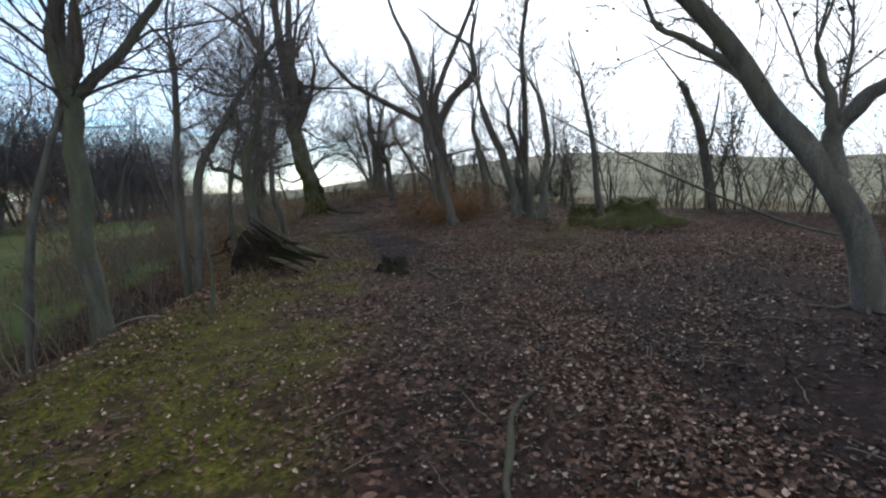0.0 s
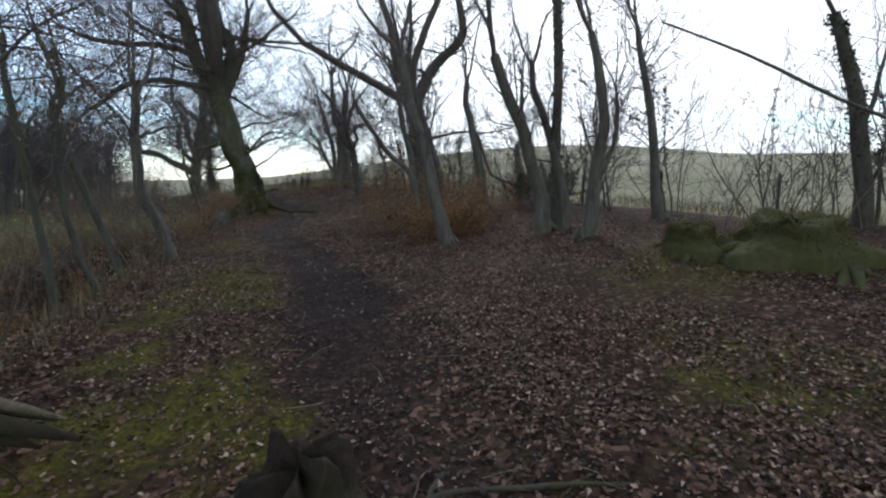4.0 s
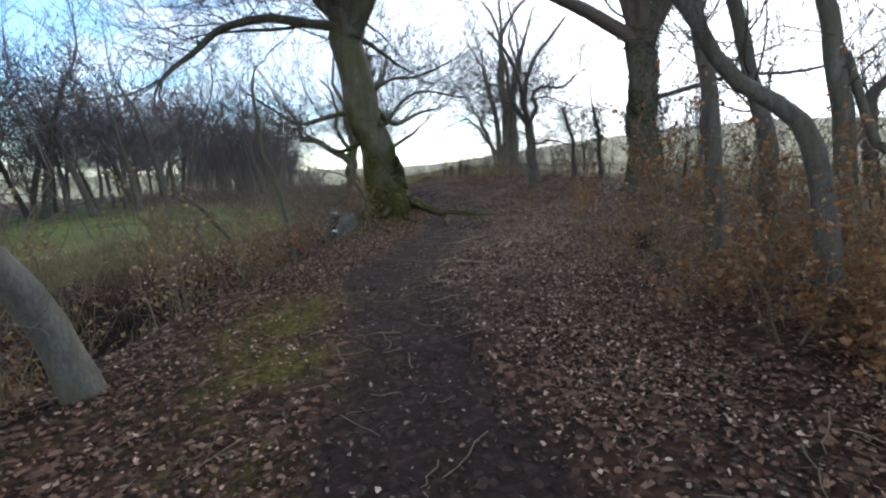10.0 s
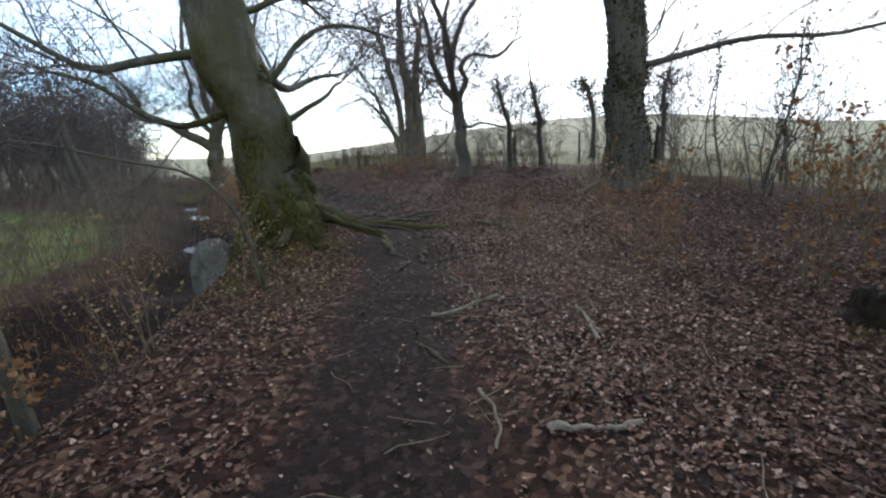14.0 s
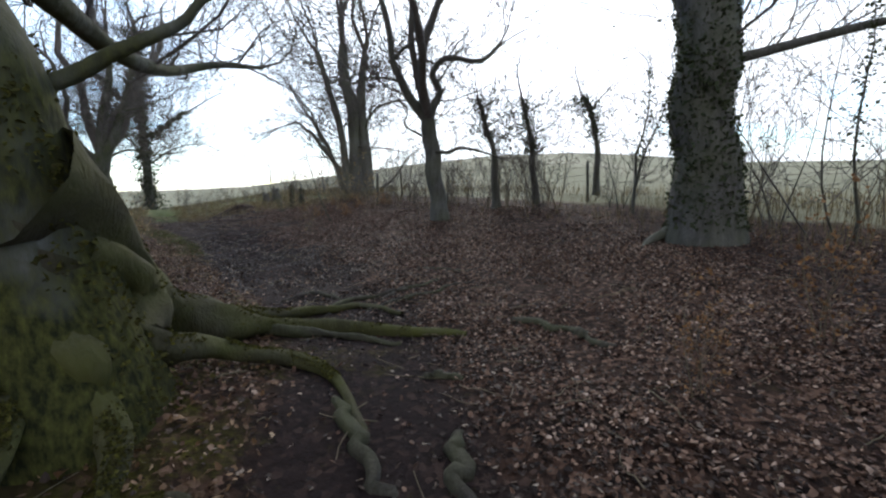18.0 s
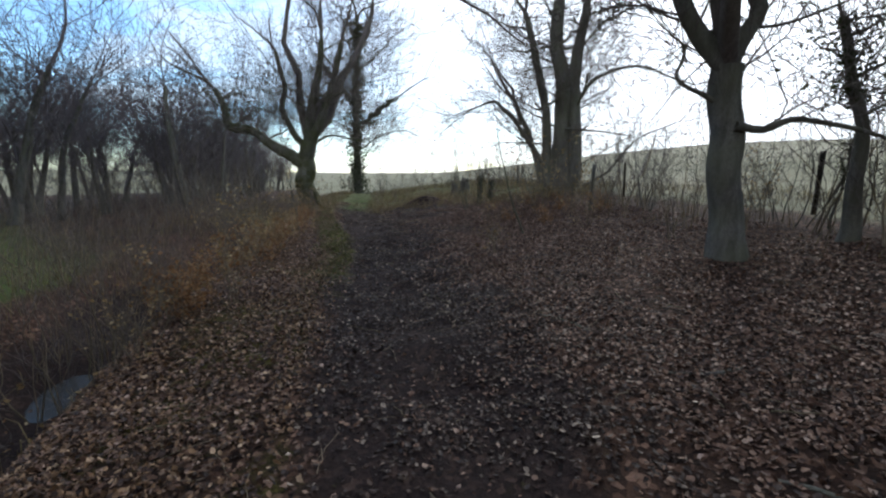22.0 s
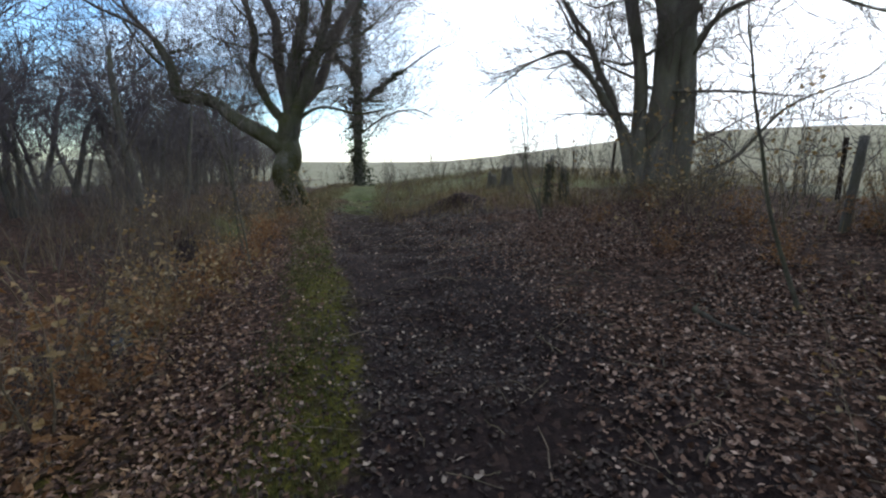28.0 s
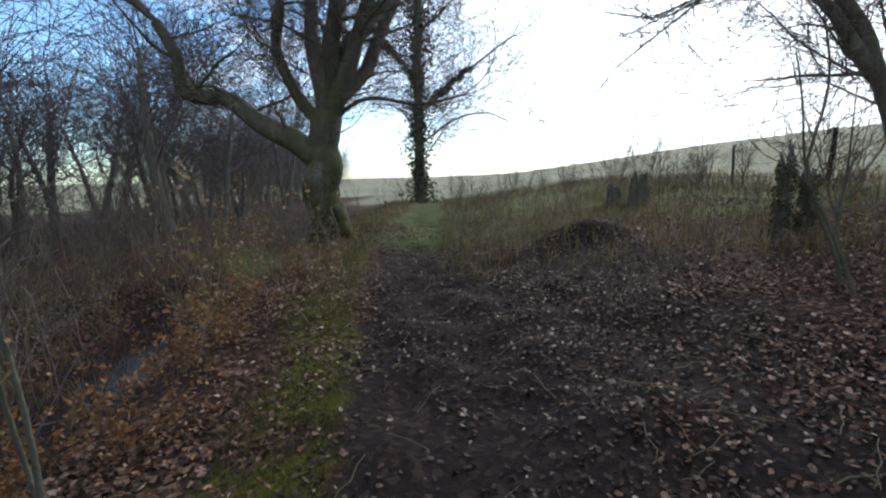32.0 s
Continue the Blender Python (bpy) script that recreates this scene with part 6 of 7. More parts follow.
for pts, r0, r1, m, label in (
    ([(-0.06, 18.85), (0.1, 18.86), (0.27, 18.8)], 0.017, 0.01, M_DEADWOOD, "short bleached stick lying on the mud"),
    ([(-0.2, 21.84), (0.1, 21.86), (0.47, 21.97)], 0.024, 0.018, M_DEADWOOD, "bleached broken stick lying across the path"),
    ([(0.18, 19.94), (0.42, 19.9), (0.67, 19.92)], 0.02, 0.013, M_DEADWOOD, "pale stick lying across the mud"),
    ([(-0.05, 20.52), (-0.02, 20.2), (-0.1, 19.93)], 0.012, 0.008, M_DEADWOOD, "thin pale twig lying along the mud"),
    ([(-0.4, 21.25), (-0.28, 21.05), (-0.16, 20.85)], 0.02, 0.013, M_ROOT, "grey half-buried stick in the mud"),
    ([(1.15, 2.4), (1.3, 2.85), (1.55, 3.4), (2.04, 3.98)], 0.03, 0.018, M_ROOT, "grey root or branch half buried in leaves"),
    ([(-3.2, 6.4, 0.2), (-2.4, 6.25, 0.12), (-1.65, 6.15, 0.05)], 0.02, 0.012, M_DEADWOOD, "pale dead branch caught on the bank"),
    ([(0.0, 13.9), (-0.15, 14.3), (-0.22, 14.75), (-0.4, 15.1)], 0.028, 0.018, M_MOSSWOOD, "mossy bent branch on the leaf litter"),
    ([(-0.3, 14.0), (0.3, 13.75), (0.55, 13.5)], 0.016, 0.009, M_MOSSWOOD, "thin fallen branch on the leaf litter"),
    ([(0.62, 15.1), (0.72, 14.8), (0.6, 14.55)], 0.007, 0.005, M_DEADWOOD, "thin curled twig on the muddy path"),
    ([(-2.9, 15.0, 0.1), (-2.6, 14.6, 0.0), (-2.2, 14.5)], 0.035, 0.02, M_PALE, "pale dead branch on the ditch bank"),
    ([(-0.8, 36.9), (-0.95, 36.5), (-0.8, 36.1), (-0.55, 35.9)], 0.03, 0.02, M_ROOT, "curved grey branch half sunk in leaves"),
    ([(-0.3, 31.4), (0.05, 31.1), (0.4, 30.8)], 0.022, 0.012, M_DARK, "fallen branch among brown leaves"),
    ([(0.7, 29.0), (1.2, 28.7), (1.6, 28.1)], 0.016, 0.01, M_DARK, "fallen branch among brown leaves"),
    ([(1.4, 30.2), (1.0, 30.0), (0.4, 30.1)], 0.014, 0.009, M_DARK, "fallen branch among brown leaves"),
    ([(0.15, 22.9), (0.3, 22.3), (0.2, 21.7)], 0.012, 0.008, M_DEADWOOD, "thin dead stick on the muddy path"),
    ([(0.9, 20.8), (1.0, 21.2), (1.05, 21.5)], 0.02, 0.012, M_DEADWOOD, "short dead stick among brown leaves"),
    ([(1.9, 7.1), (1.72, 7.6), (1.65, 8.2), (1.9, 8.6)], 0.032, 0.018, M_ROOT, "bare root running through the leaves"),
    ([(1.5, 8.3), (2.1, 8.25), (2.9, 7.9)], 0.02, 0.01, M_ROOT, "bare root running through the leaves"),
):
    tube_thing("fallen_branch", label, "branch", pts, r0, r1, m, 8, n=18, group="fallen wood", sink=0.35, rough=0.3, buried=m in (M_DARK, M_ROOT))

nr = np.random.RandomState(8)
tubes = Tubes()
for _ in range(1500):
    y = nr.uniform(0, 50)
    u = nr.normal(0.5, 3.0)
    if u < -3.0:
        continue
    x = float(path_x(y)) + u
    a, n = nr.uniform(0, 6.28), 5
    long = nr.uniform(0.1, 0.45)
    px = x + np.cos(a) * np.linspace(0, long, n) + nr.normal(0, 0.012, n)
    py = y + np.sin(a) * np.linspace(0, long, n) + nr.normal(0, 0.012, n)
    r = nr.uniform(0.0025, 0.006)
    tubes.add(np.stack([px, py, height(px, py) + 0.012 + nr.uniform(0, 0.02)], 1), np.linspace(r, r * 0.6, n), 4)
tagged(new("twig_litter", tubes.mesh("twig_litter", M_STEM)), "scattered fallen twigs on the woodland floor", "twigs", kind="stuff")


def stump(name, label, x, y, r, tall, mat, seed, roots=6, ragged=0.25, tilt=(0, 0), spread_by=2.2):
    """A cut or broken stump with root flanges and an uneven top."""
    nr = np.random.RandomState(seed)
    thing = tagged(new(name), label, "stump")
    thing.location = (x, y, ground_at(x, y))
    k, n = 48, 12
    ang = np.arange(k) * 2 * np.pi / k
    flange = sum(np.clip(np.cos(ang - a), 0, 1) ** 14 * nr.uniform(0.4, 1.0) for a in nr.uniform(0, 6.28, roots))
    verts = []
    top = tall * (1 + ragged * rough_noise(np.cos(ang) * 2 + seed, np.sin(ang) * 2, 0.8, seed))
    for j, h in enumerate(np.linspace(-0.12, 1, n)):
        rr = r * (1 + 0.25 * (1 - max(h, 0)) + (spread_by - 1) * flange * max(0, 1 - max(h, 0) * 1.6) ** 2) * (1 + nr.normal(0, 0.02, k))
        verts.append(np.stack([np.cos(ang) * rr + tilt[0] * h, np.sin(ang) * rr + tilt[1] * h, top * h if h > 0 else np.full(k, -0.4)], 1))
    for rr, dz in ((0.78, 1.0), (0.45, 0.93), (0.08, 0.86)):
        verts.append(np.stack([np.cos(ang) * r * rr + tilt[0], np.sin(ang) * r * rr + tilt[1], top * dz + nr.normal(0, 0.012, k)], 1))
    V = np.concatenate(verts)
    knob = 1 + 0.1 * rough_noise(V[:, 0] + V[:, 2] * 0.7, V[:, 1] - V[:, 2] * 0.5, 0.3 * r / 0.5, seed + 3) + 0.05 * rough_noise(V[:, 0] - V[:, 2], V[:, 1] + V[:, 2], 0.09 * r / 0.5, seed + 8)
    V[:, :2] *= knob[:, None]
    i = (np.arange(len(verts) - 1)[:, None] * k + np.arange(k)[None]).ravel()
    i2 = (np.arange(len(verts) - 1)[:, None] * k + (np.arange(k)[None] + 1) % k).ravel()
    me = mesh_from("body", V, np.stack([i, i2, i2 + k, i + k], 1))
    me.materials.append(mat)
    body = part("body", me, thing)
    if mat == M_MOSSY:
        pick = nr.randint(0, len(V) - k, 4200)
        blend = nr.uniform(0, 1, (4200, 1))
        pl = V[pick] * (1 - blend) + V[np.minimum(pick + k, len(V) - 1)] * blend + nr.normal(0, 0.012, (4200, 3))
        pl = pl[pl[:, 2] > 0.0]
        tagged(part("moss", leaves_mesh("moss", M_MOSSTUFT, pl, nr.uniform(0.012, 0.032, len(pl)), nr, 0.6), body), kind="stuff")
    for a in nr.uniform(0, 6.28, roots):
        d = np.linspace(r * 0.8, r * spread_by * nr.uniform(1.0, 1.5), 8)
        px, py = np.cos(a + 0.12 * np.arange(8) * nr.normal(0, 0.6)) * d, np.sin(a) * d
        z = height(px + x, py + y) - thing.location[2] + np.linspace(tall * 0.2, -0.07, 8)
        part("root", Tubes().add(np.stack([px, py, z], 1), np.linspace(r * 0.2, r * 0.05, 8), 9).mesh("root", mat, 0.1, seed), thing)
    return thing


stump("mossy_stump", "broad low stump wholly covered in green moss", 7.3, 11.0, 0.52, 0.5, M_MOSSY, 3, 9, 0.2, spread_by=1.9)
stump("mossy_stump", "low mossy stump beside the larger one", 6.4, 11.8, 0.3, 0.34, M_MOSSY, 4, 6, 0.25, spread_by=2.0)
stump("rotten_stump", "small rotten stump hole beside the path", 1.05, 8.5, 0.24, 0.17, M_ROT, 5, 6, 0.7, spread_by=1.5)
stump("rotten_stump", "low rotten stump on the leaf litter", 3.0, 20.6, 0.14, 0.2, M_ROT, 7, 4, 0.6)
stump("field_stump", "weathered brown stump in the dead grass", -3.29, 49.1, 0.15, 0.5, M_DARK, 8, 4, 0.25, spread_by=1.5)
stump("field_stump", "weathered brown stump in the dead grass", -2.75, 48.9, 0.2, 0.68, M_DARK, 9, 4, 0.3, spread_by=1.5)
for k, (x, y, tall) in enumerate(((-1.67, 43.97, 0.95), (-1.25, 44.3, 0.72))):
    thing = stump("ivied_stump", "short broken stump hidden in dark ivy", x, y, 0.065, tall, M_DARK, 12 + k, 4, 0.3, spread_by=1.4)
    nr = np.random.RandomState(40 + k)
    pl = ivy_places([(0, 0, 0), (0, 0, tall * 0.5), (0.02, 0, tall + 0.1)], [0.08, 0.08, 0.06], nr, 700, 0.0, 1.0, 0.03)
    part("ivy", leaves_mesh("ivy", M_IVY, pl, nr.uniform(0.03, 0.055, len(pl)), nr, 1.2), thing, "dark green climbing ivy")


def root_plate(x, y):
    """An overturned stump lying on its side: a wedge of dark rotten wood with split planks and root ends."""
    thing = tagged(new("overturned_stump"), "dark overturned stump with splintered planks of rotten wood", "stump")
    o = (x, y, ground_at(x, y))
    thing.location = o
    k, n = 64, 26
    a = np.arange(k) * 2 * np.pi / k
    rings = []
    for h in np.linspace(0, 1, n):
        w = (1 - h) ** 0.55
        lump = 1 + 0.2 * rough_noise(np.cos(a) * 2 + h * 3, np.sin(a) * 2 + h * 2, 0.7, 61) + 0.1 * rough_noise(np.cos(a) * 2 + h * 5, np.sin(a) * 2 - h * 4, 0.15, 62)
        px = np.cos(a) * 0.62 * w * lump - 0.12 * h
        py = np.sin(a) * 0.42 * w * lump + 0.1 * h
        rings.append(np.stack([px, py, np.full(k, -0.15 + 0.9 * h) + 0.05 * rough_noise(px * 3, py * 3, 0.5, 63)], 1))
    V = np.concatenate(rings)
    i = (np.arange(n - 1)[:, None] * k + np.arange(k)[None]).ravel()
    i2 = (np.arange(n - 1)[:, None] * k + (np.arange(k)[None] + 1) % k).ravel()
    me = mesh_from("body", V, np.stack([i, i2, i2 + k, i + k], 1))
    me.materials.append(M_ROT)
    part("body", me, thing)
    rk = random.Random(77)
    for j in range(16):
        s = j / 15
        top = (-0.16 + 0.4 * s + rk.gauss(0, 0.07), -0.3 - 0.18 * rk.random(), 0.88 - 0.36 * s + rk.gauss(0, 0.07))
        low = (0.62 + 0.3 * s + rk.gauss(0, 0.2), -0.34 - 0.2 * rk.random(), 0.42 - 0.32 * s + rk.gauss(0, 0.1))
        mid = tuple((p + q) / 2 + rk.gauss(0, 0.012) for p, q in zip(top, low))
        r = rk.uniform(0.022, 0.06)
        part("splinter", Tubes().add(curve_through([top, mid, low], 7), np.array((0.15, 0.7, 0.95, 1.0, 1.0, 0.8, 0.25)) * r, 4).mesh("splinter", (M_ROT, M_ROOT, M_ROT, M_ROT, M_STEM)[j % 5], 0.15, j), thing)
    for j in range(26):
        start = (rk.uniform(-0.6, 0.7), -0.3 + rk.gauss(0, 0.1), rk.uniform(0.1, 0.6))
        line = wander(rk, start, (rk.gauss(0.1, 0.6), -0.6, rk.gauss(0.1, 0.5)), rk.uniform(0.35, 0.9), 7, 0.2, -0.03)
        part("root", Tubes().add(line, np.linspace(rk.uniform(0.008, 0.02), 0.004, 7), 5).mesh("root", M_STEM if j % 4 == 0 else M_ROT, 0.1, j), thing)


root_plate(-1.35, 9.4)
# a dead stem fallen slantwise against the hedge trees
slant = [(4.6, 10.5, 3.05), (5.16, 9.94, 2.6), (5.72, 9.39, 2.08), (6.48, 8.6, 1.51), (7.11, 7.93, 1.05), (7.9, 7.1, 0.55), (8.7, 6.3, ground_at(8.7, 6.3) - 0.03)]
ob = new("slanting_dead_stem", Tubes().add(curve_through(slant, 20) - np.array(slant[-1]), np.linspace(0.012, 0.028, 20), 7).mesh("slanting_dead_stem", M_PALE, 0.06, 4))
ob.location = slant[-1]
tagged(ob, "long thin dead stem fallen slantwise among the hedge trees", "branch", "fallen wood")


# ---- boulder in the ditch bank ----
def boulder(x, y, low, size, seed):
    """A weathered block of stone set in the bank, with a flat slanting top and chipped faces."""
    k, n = 40, 24
    a = np.arange(k) * 2 * np.pi / k
    rings = []
    for h in np.linspace(0, 1, n):
        w = (1 - h ** 7) ** 0.5 * (1.1 - 0.35 * h) + 0.01
        square = 1 / np.maximum(np.abs(np.cos(a - 0.4)), np.abs(np.sin(a - 0.4))) ** 0.55
        lump = 1 + 0.2 * rough_noise(np.cos(a) * 2 + h * 2.4, np.sin(a) * 2 + h, 0.7, seed) + 0.1 * rough_noise(np.cos(a) * 2 - h, np.sin(a) * 2 + h * 3, 0.3, seed + 4)
        rings.append(np.stack([np.cos(a) * w * square * lump * size[0] - 0.16 * h, np.sin(a) * w * square * lump * size[1] + 0.1 * h, h * size[2] - 0.16 * h * np.cos(a - 2.2) * w], 1))
    V = np.concatenate(rings)
    i = (np.arange(n - 1)[:, None] * k + np.arange(k)[None]).ravel()
    j = (np.arange(n - 1)[:, None] * k + (np.arange(k)[None] + 1) % k).ravel()
    me = mesh_from("boulder", V, np.stack([i, j, j + k, i + k], 1))
    me.materials.append(M_STONE)
    ob = new("boulder", me)
    ob.location = (x, y, low)
    tagged(ob, "pale grey weathered boulder set in the ditch bank", "stone")


boulder(-3.12, 24.98, -0.75, (0.33, 0.24, 0.98), 5)


# ---- fence along the field ----
def fence():
    thing = tagged(new("field_fence"), "old wooden post and wire fence along the field", "fence")
    ys = [14.5, 17.5, 20.5, 23.5, 26.5, 29.5, 32.2, 35.6, 38.7, 41.0, 45.6, 48.4, 51.2]
    tops = []
    for k, y in enumerate(ys):
        x = float(edge_x(y)) + (0.5 if y < 36 else 0.15)
        if k == 8:
            x = 1.6
        g = ground_at(x, y)
        rr, tall = 0.036 + 0.008 * (k % 3), 1.05 + 0.08 * ((k * 7) % 3)
        line = [(x + 0.008 * j * ((k % 3) - 1), y, g - 0.15 + (tall + 0.15) * j / 5) for j in range(6)]
        line.append((line[-1][0], y, line[-1][2] + 0.005))
        part("post", Tubes().add(line, [rr] * 6 + [0.004], 8).mesh("post", M_ROT if k % 2 else M_DARK, 0.05, k), thing)
        tops.append(line[5])
    for drop in (0.15, 0.5, 0.85):
        for a, b in zip(tops[:-1], tops[1:]):
            pts = [tuple(a[i] + (b[i] - a[i]) * s - (drop + 0.08 * math.sin(s * 3.14) if i == 2 else 0) for i in range(3)) for s in np.linspace(0, 1, 6)]
            part("wire", Tubes().add(pts, [0.003] * 6, 4).mesh("wire", M_DARK), thing)


fence()


# ---- water in the ditch ----
def pool(at, along):
    """Still water lying in a hollow of the ditch; it ends where the bank rises through it."""
    ys, w = np.arange(at - 2 * along, at + 2 * along, 0.06), np.arange(-1.5, 1.5, 0.06)
    c = path_x(ys) + ditch_u(ys)
    X, Y = c[:, None] + w[None], np.repeat(ys[:, None], len(w), 1)
    level = ground_at(float(path_x(at) + ditch_u(at)), at) + 0.085
    wet = height(X, Y) < level + 0.01
    i = (np.arange(len(ys) - 1)[:, None] * len(w) + np.arange(len(w) - 1)[None]).ravel()
    quads = np.stack([i, i + 1, i + len(w) + 1, i + len(w)], 1)
    quads = quads[wet.ravel()[quads].any(1)]
    me = mesh_from("water", np.stack([X.ravel(), Y.ravel(), np.full(X.size, level)], 1), quads)
    me.materials.append(M_WATER)
    tagged(new("water", me), "still dull water standing in the ditch", "water", kind="structure")


for at, along in POOLS:
    pool(at, along)


# ---- leaf litter and grass ----
def scatter(seed, count, y0, y1, u0, u1, density):
    """Places on the ground, kept by a density in 0..1 of (u, y, x)."""
    nr = np.random.RandomState(seed)
    y = nr.uniform(y0, y1, count)
    u = nr.uniform(u0, u1, count)
    x = path_x(y) + u
    keep = nr.uniform(0, 1, count) < density(u, y, x)
    x, y = x[keep], y[keep]
    return np.stack([x, y, height(x, y)], 1), nr


def dry_density(u, y, x):
    right = smooth(0.7, 1.6, u) * (1 - 0.65 * smooth(3.5, 6, u))
    left = 0.55 * smooth(0.3, 0.8, -u) * (1 - smooth(3.0, 3.8, -u)) * (1 - 0.75 * smooth(34, 36, y) * (1 - smooth(1.1, 1.5, -u)))
    mossy = smooth(0.4, 0.9, -u) * (1 - smooth(11, 15, y))
    late = smooth(26, 33, y)
    clump = 0.55 + 0.6 * rough_noise(x, y, 0.9, 51)
    wet = np.maximum(late * smooth(-0.5, -0.1, u) * (1 - 0.85 * smooth(1.3 + 0.24 * np.clip(y - 36, 0, 9), 2.4 + 0.24 * np.clip(y - 36, 0, 9), u)), smooth(1.2, 2.2, u) * (1 - smooth(4.5, 6.5, u)) * (1 - smooth(5, 8, y)))
    core = smooth(-0.7, -0.2, u) * (1 - smooth(0.45, 0.95, u)) * smooth(9, 12, y) * (1 - smooth(25, 29, y))
    base = (1 - 0.8 * core) * (right + left * (1 - 0.95 * (1 - smooth(0.6 + 0.3 * smooth(17, 20, y) * (1 - smooth(27, 29, y)), 1.05 + 0.2 * smooth(17, 20, y) * (1 - smooth(27, 29, y)), np.abs(u - ditch_u(y))))) * (1 - 0.8 * mossy * (1 - 0.6 * smooth(8, 13, y))) + 0.16) * (1 - 0.8 * wet)
    return np.clip(base * clump, 0, 1) * (1 - smooth(-1.0, 0.5, x - edge_x(y)))


pl, nr = scatter(61, 900000, -1.5, 50, -3.0, 7.5, dry_density)
pl[:, 2] += 0.008 + np.abs(nr.normal(0, 0.008, len(pl)))
tagged(new("leaf_litter", leaves_mesh("leaf_litter", M_LITTER, pl, nr.uniform(0.02, 0.046, len(pl)) + 0.006 * smooth(22, 30, pl[:, 1]), nr, 0.42)), "dry brown beech leaves covering the woodland floor", "fallen leaves", kind="stuff")


pl, nr = scatter(70, 220000, 5, 50, -4.8, -0.2, lambda u, y, x: np.maximum(smooth(20, 25, y), 0.7 * smooth(2.0, 2.6, -u)) * smooth(0.25, 0.7, -u) * (1 - 0.88 * smooth(34, 36, y) * (1 - smooth(1.1, 1.5, -u))) * np.clip(0.42 + 0.5 * rough_noise(x, y, 0.9, 53), 0, 1) * (1 - 0.55 * smooth(34, 37, y) * smooth(1.4, 1.9, -u)) * (1 - 0.97 * (1 - smooth(0.8, 1.25, np.abs(u - ditch_u(y)))) * smooth(14, 18, y)) * (1 - 0.7 * smooth(3.9, 4.3, -u) * smooth(15, 18, y) * (1 - smooth(27, 30, y))))
pl[:, 2] += 0.012 + np.abs(nr.normal(0, 0.012, len(pl)))
tagged(new("bank_leaves", leaves_mesh("bank_leaves", M_BANKLEAF, pl, nr.uniform(0.024, 0.052, len(pl)), nr, 0.5)), "orange-brown leaves drifted over the ditch bank", "fallen leaves", kind="stuff")


def wet_density(u, y, x):
    late = smooth(24, 34, y)
    core = smooth(-0.7, -0.2, u) * (1 - smooth(0.45, 0.95, u)) * smooth(9, 12, y) * (1 - smooth(25, 29, y))
    end = smooth(35, 38, y) * smooth(-0.5, 0.0, u) * (1 - smooth(1.2 + 0.24 * np.clip(y - 36, 0, 9), 2.2 + 0.24 * np.clip(y - 36, 0, 9), u))      # bare churned mud
    return (0.75 + 0.25 * late) * (1 - 0.75 * core) * (1 - 0.6 * end) * np.clip((smooth(-0.9, 0.2, u) * (1 - smooth(1.0 + late * 1.2, 2.6 + late * 1.5, u)) + 0.15 + 0.8 * smooth(1.0, 2.0, u) * (1 - smooth(6, 9, y))) * (0.5 + 0.6 * rough_noise(x, y, 0.7, 77)), 0, 1)


pl, nr = scatter(62, 420000, -1.5, 50, -2.5, 6.5, wet_density)
pl[:, 2] += 0.004 + np.abs(nr.normal(0, 0.008, len(pl)))
tagged(new("trodden_leaves", leaves_mesh("trodden_leaves", M_WETLITTER, pl, nr.uniform(0.02, 0.046, len(pl)) + 0.006 * smooth(22, 30, pl[:, 1]), nr, 0.36)), "dark wet leaves trodden into the muddy path", "fallen leaves", kind="stuff")


def blades(name, label, mat, pl, nr, tall, wide):
    """Grass: bent blades of two quads."""
    m = len(pl)
    a, lean = nr.uniform(0, 6.283, m), nr.uniform(0.1, 0.9, m)
    h, w = nr.uniform(0.5, 1.2, m) * tall, np.full(m, wide)
    side = np.stack([-np.sin(a), np.cos(a), 0 * a], 1) * w[:, None]
    fwd = np.stack([np.cos(a), np.sin(a), 0 * a], 1)
    up = np.array((0, 0, 1.0))
    p0 = pl - 0.01 * up
    p1 = pl + fwd * (h * lean * 0.3)[:, None] + up * (h * 0.6)[:, None]
    p2 = pl + fwd * (h * lean * 0.9)[:, None] + up * (h * (1.0 - 0.35 * lean))[:, None]
    V = np.stack([p0 - side, p0 + side, p1 - side * 0.8, p1 + side * 0.8, p2 - side * 0.15, p2 + side * 0.15], 1)
    i = np.arange(m)[:, None] * 6
    F = np.concatenate([i + np.array([[0, 1, 3, 2]]), i + np.array([[2, 3, 5, 4]])], 0)
    me = mesh_from(name, V.reshape(-1, 3), F)
    me.materials.append(mat)
    tagged(new(name, me), label, "grass", kind="stuff")


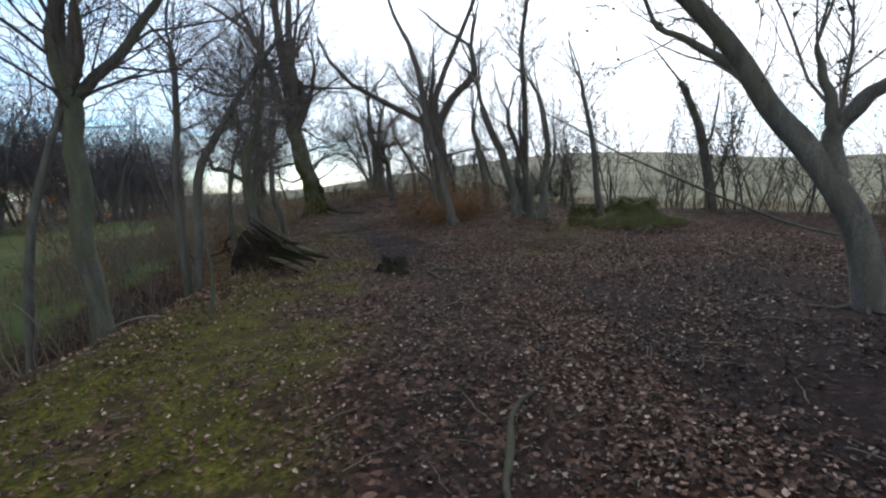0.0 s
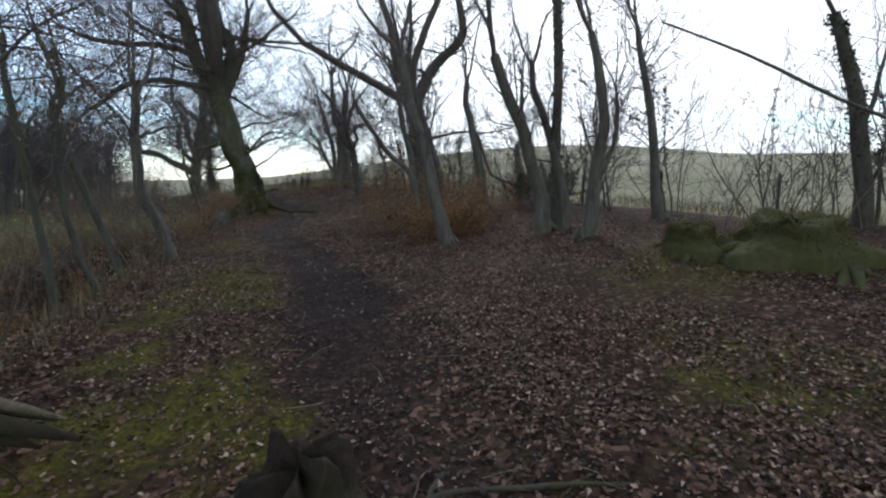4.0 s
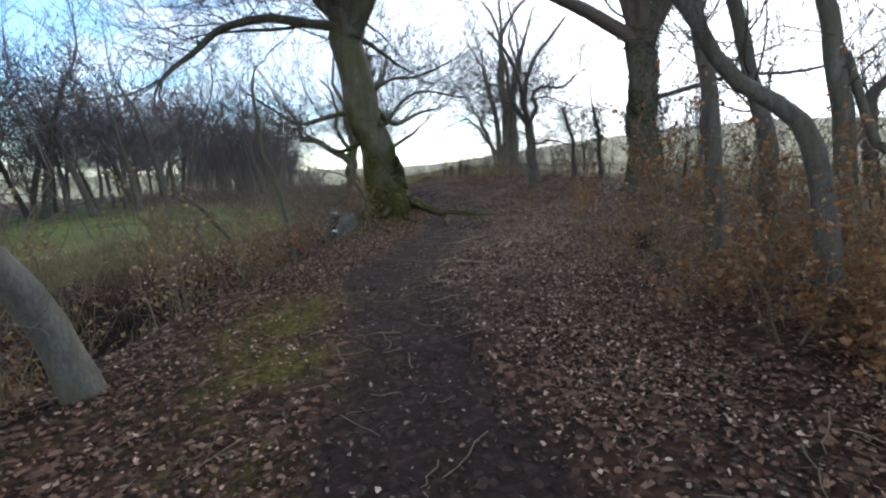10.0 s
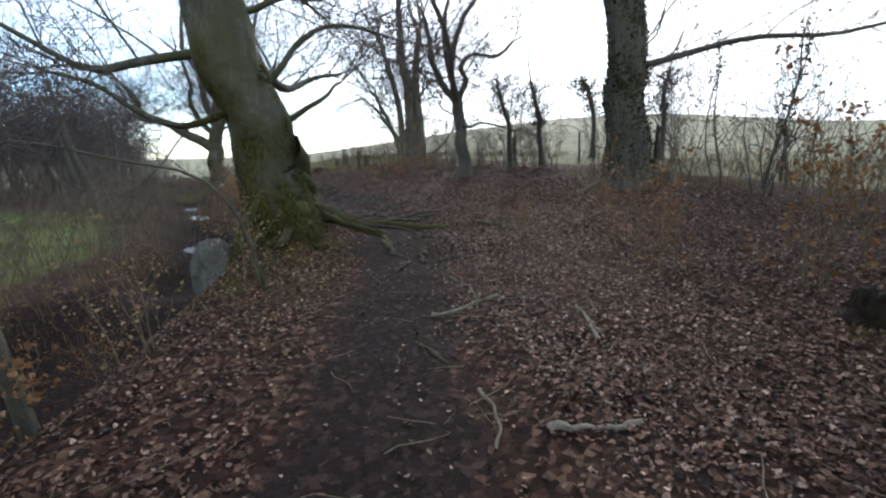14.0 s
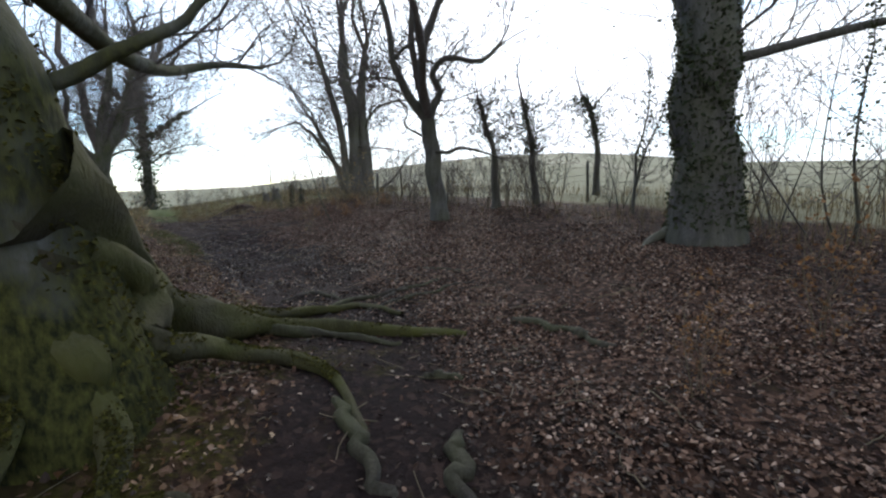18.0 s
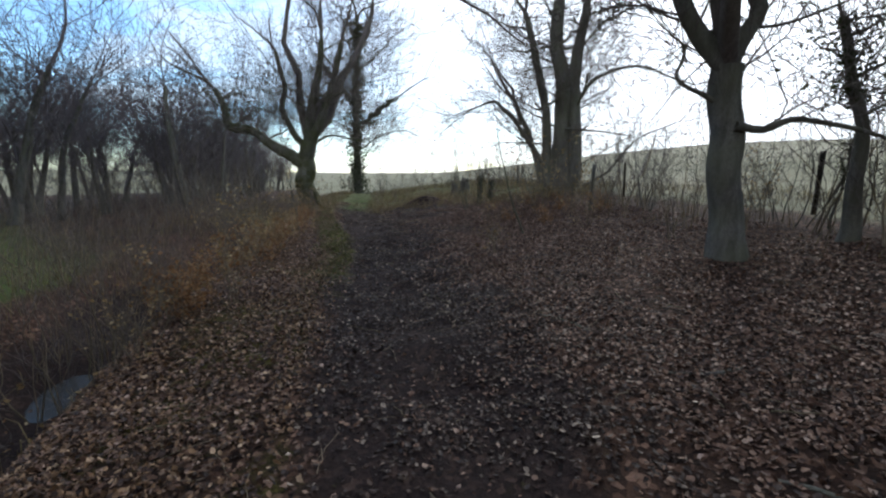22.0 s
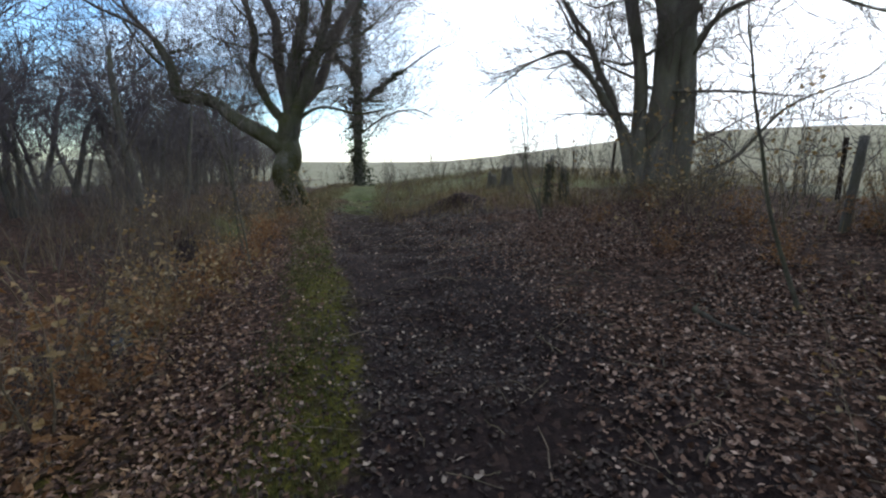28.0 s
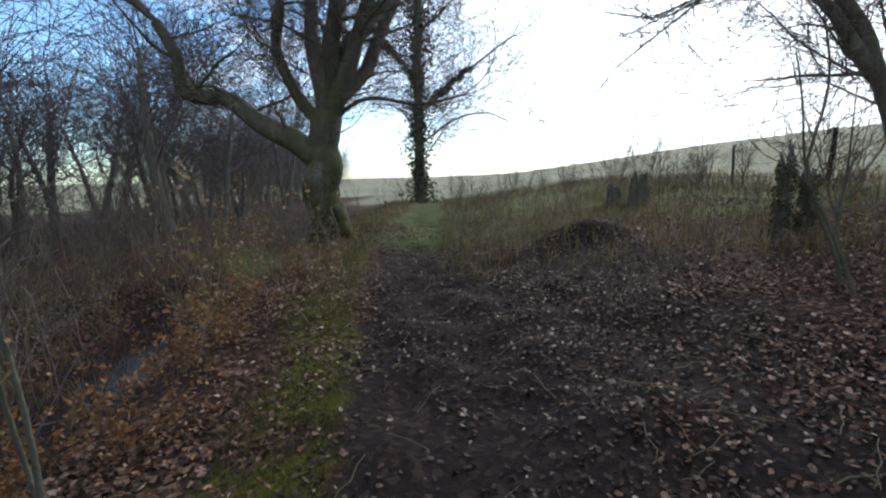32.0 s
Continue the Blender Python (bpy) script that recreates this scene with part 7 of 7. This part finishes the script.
pl, nr = scatter(63, 80000, 31, 50, -2.2, 0.1, lambda u, y, x: smooth(0.1, 0.3, -u - 0.085 * np.clip(y - 37, 0, 9)) * (1 - smooth(0.75, 1.15, -u - 0.085 * np.clip(y - 37, 0, 9))) * 0.9 * smooth(31, 35, y) * np.clip(0.7 + 0.6 * rough_noise(x, y, 0.6, 38), 0, 1))
pl2, _ = scatter(64, 26000, -1, 18, -3.2, -0.5, lambda u, y, x: 0.5 * smooth(0.1, 0.6, rough_noise(x, y, 1.6, 31)) * (1 - smooth(10, 17, y) * 0.6))
blades("short_grass", "short green grass and moss beside the path", M_GRASS, np.concatenate([pl, pl2]), nr, 0.05, 0.003)
pl, nr = scatter(65, 90000, 26, 62, -12, 14, lambda u, y, x: 0.75 * smooth(-2.6, 0.2, x - edge_x(y)) * (1 - smooth(2.5, 6.0, x - edge_x(y))) * smooth(2.4, 4.0, u) * (0.5 + 0.5 * rough_noise(x, y, 1.2, 91)))
pl4, _ = scatter(68, 60000, 43, 62, -6, 10, lambda u, y, x: 0.8 * (1 - smooth(0.5, 3.0, x - edge_x(y))) * smooth(0.5, 1.2, np.abs(u)) * (0.5 + 0.5 * rough_noise(x, y, 1.2, 95)))
pl5, _ = scatter(69, 30000, 8, 50, -4.4, -2.4, lambda u, y, x: 0.5 * (1 - 0.8 * smooth(21, 25, y)) * (1 - 0.7 * smooth(33, 36, y)) * (1 - smooth(15, 18, y) * (1 - smooth(0.7, 1.1, np.abs(u - ditch_u(y))))) * (0.4 + 0.6 * rough_noise(x, y, 0.8, 97)))
pl2, _ = scatter(66, 90000, 5, 55, -9, -4.2, lambda u, y, x: 0.6 * (1 - 0.6 * smooth(22, 28, y)) * (1 - 0.5 * smooth(33, 36, y)) * (0.5 + 0.5 * rough_noise(x, y, 1.2, 93)))
pl3, _ = scatter(67, 40000, 0, 30, 5, 18, lambda u, y, x: 0.6 * smooth(-1.2, 0.6, x - edge_x(y)) * (1 - smooth(2.0, 5.0, x - edge_x(y))))
blades("dead_grass", "tall pale dead grass at the field edge", M_STRAW, np.concatenate([pl, pl2, pl3, pl4, pl5]), nr, 0.3, 0.005)
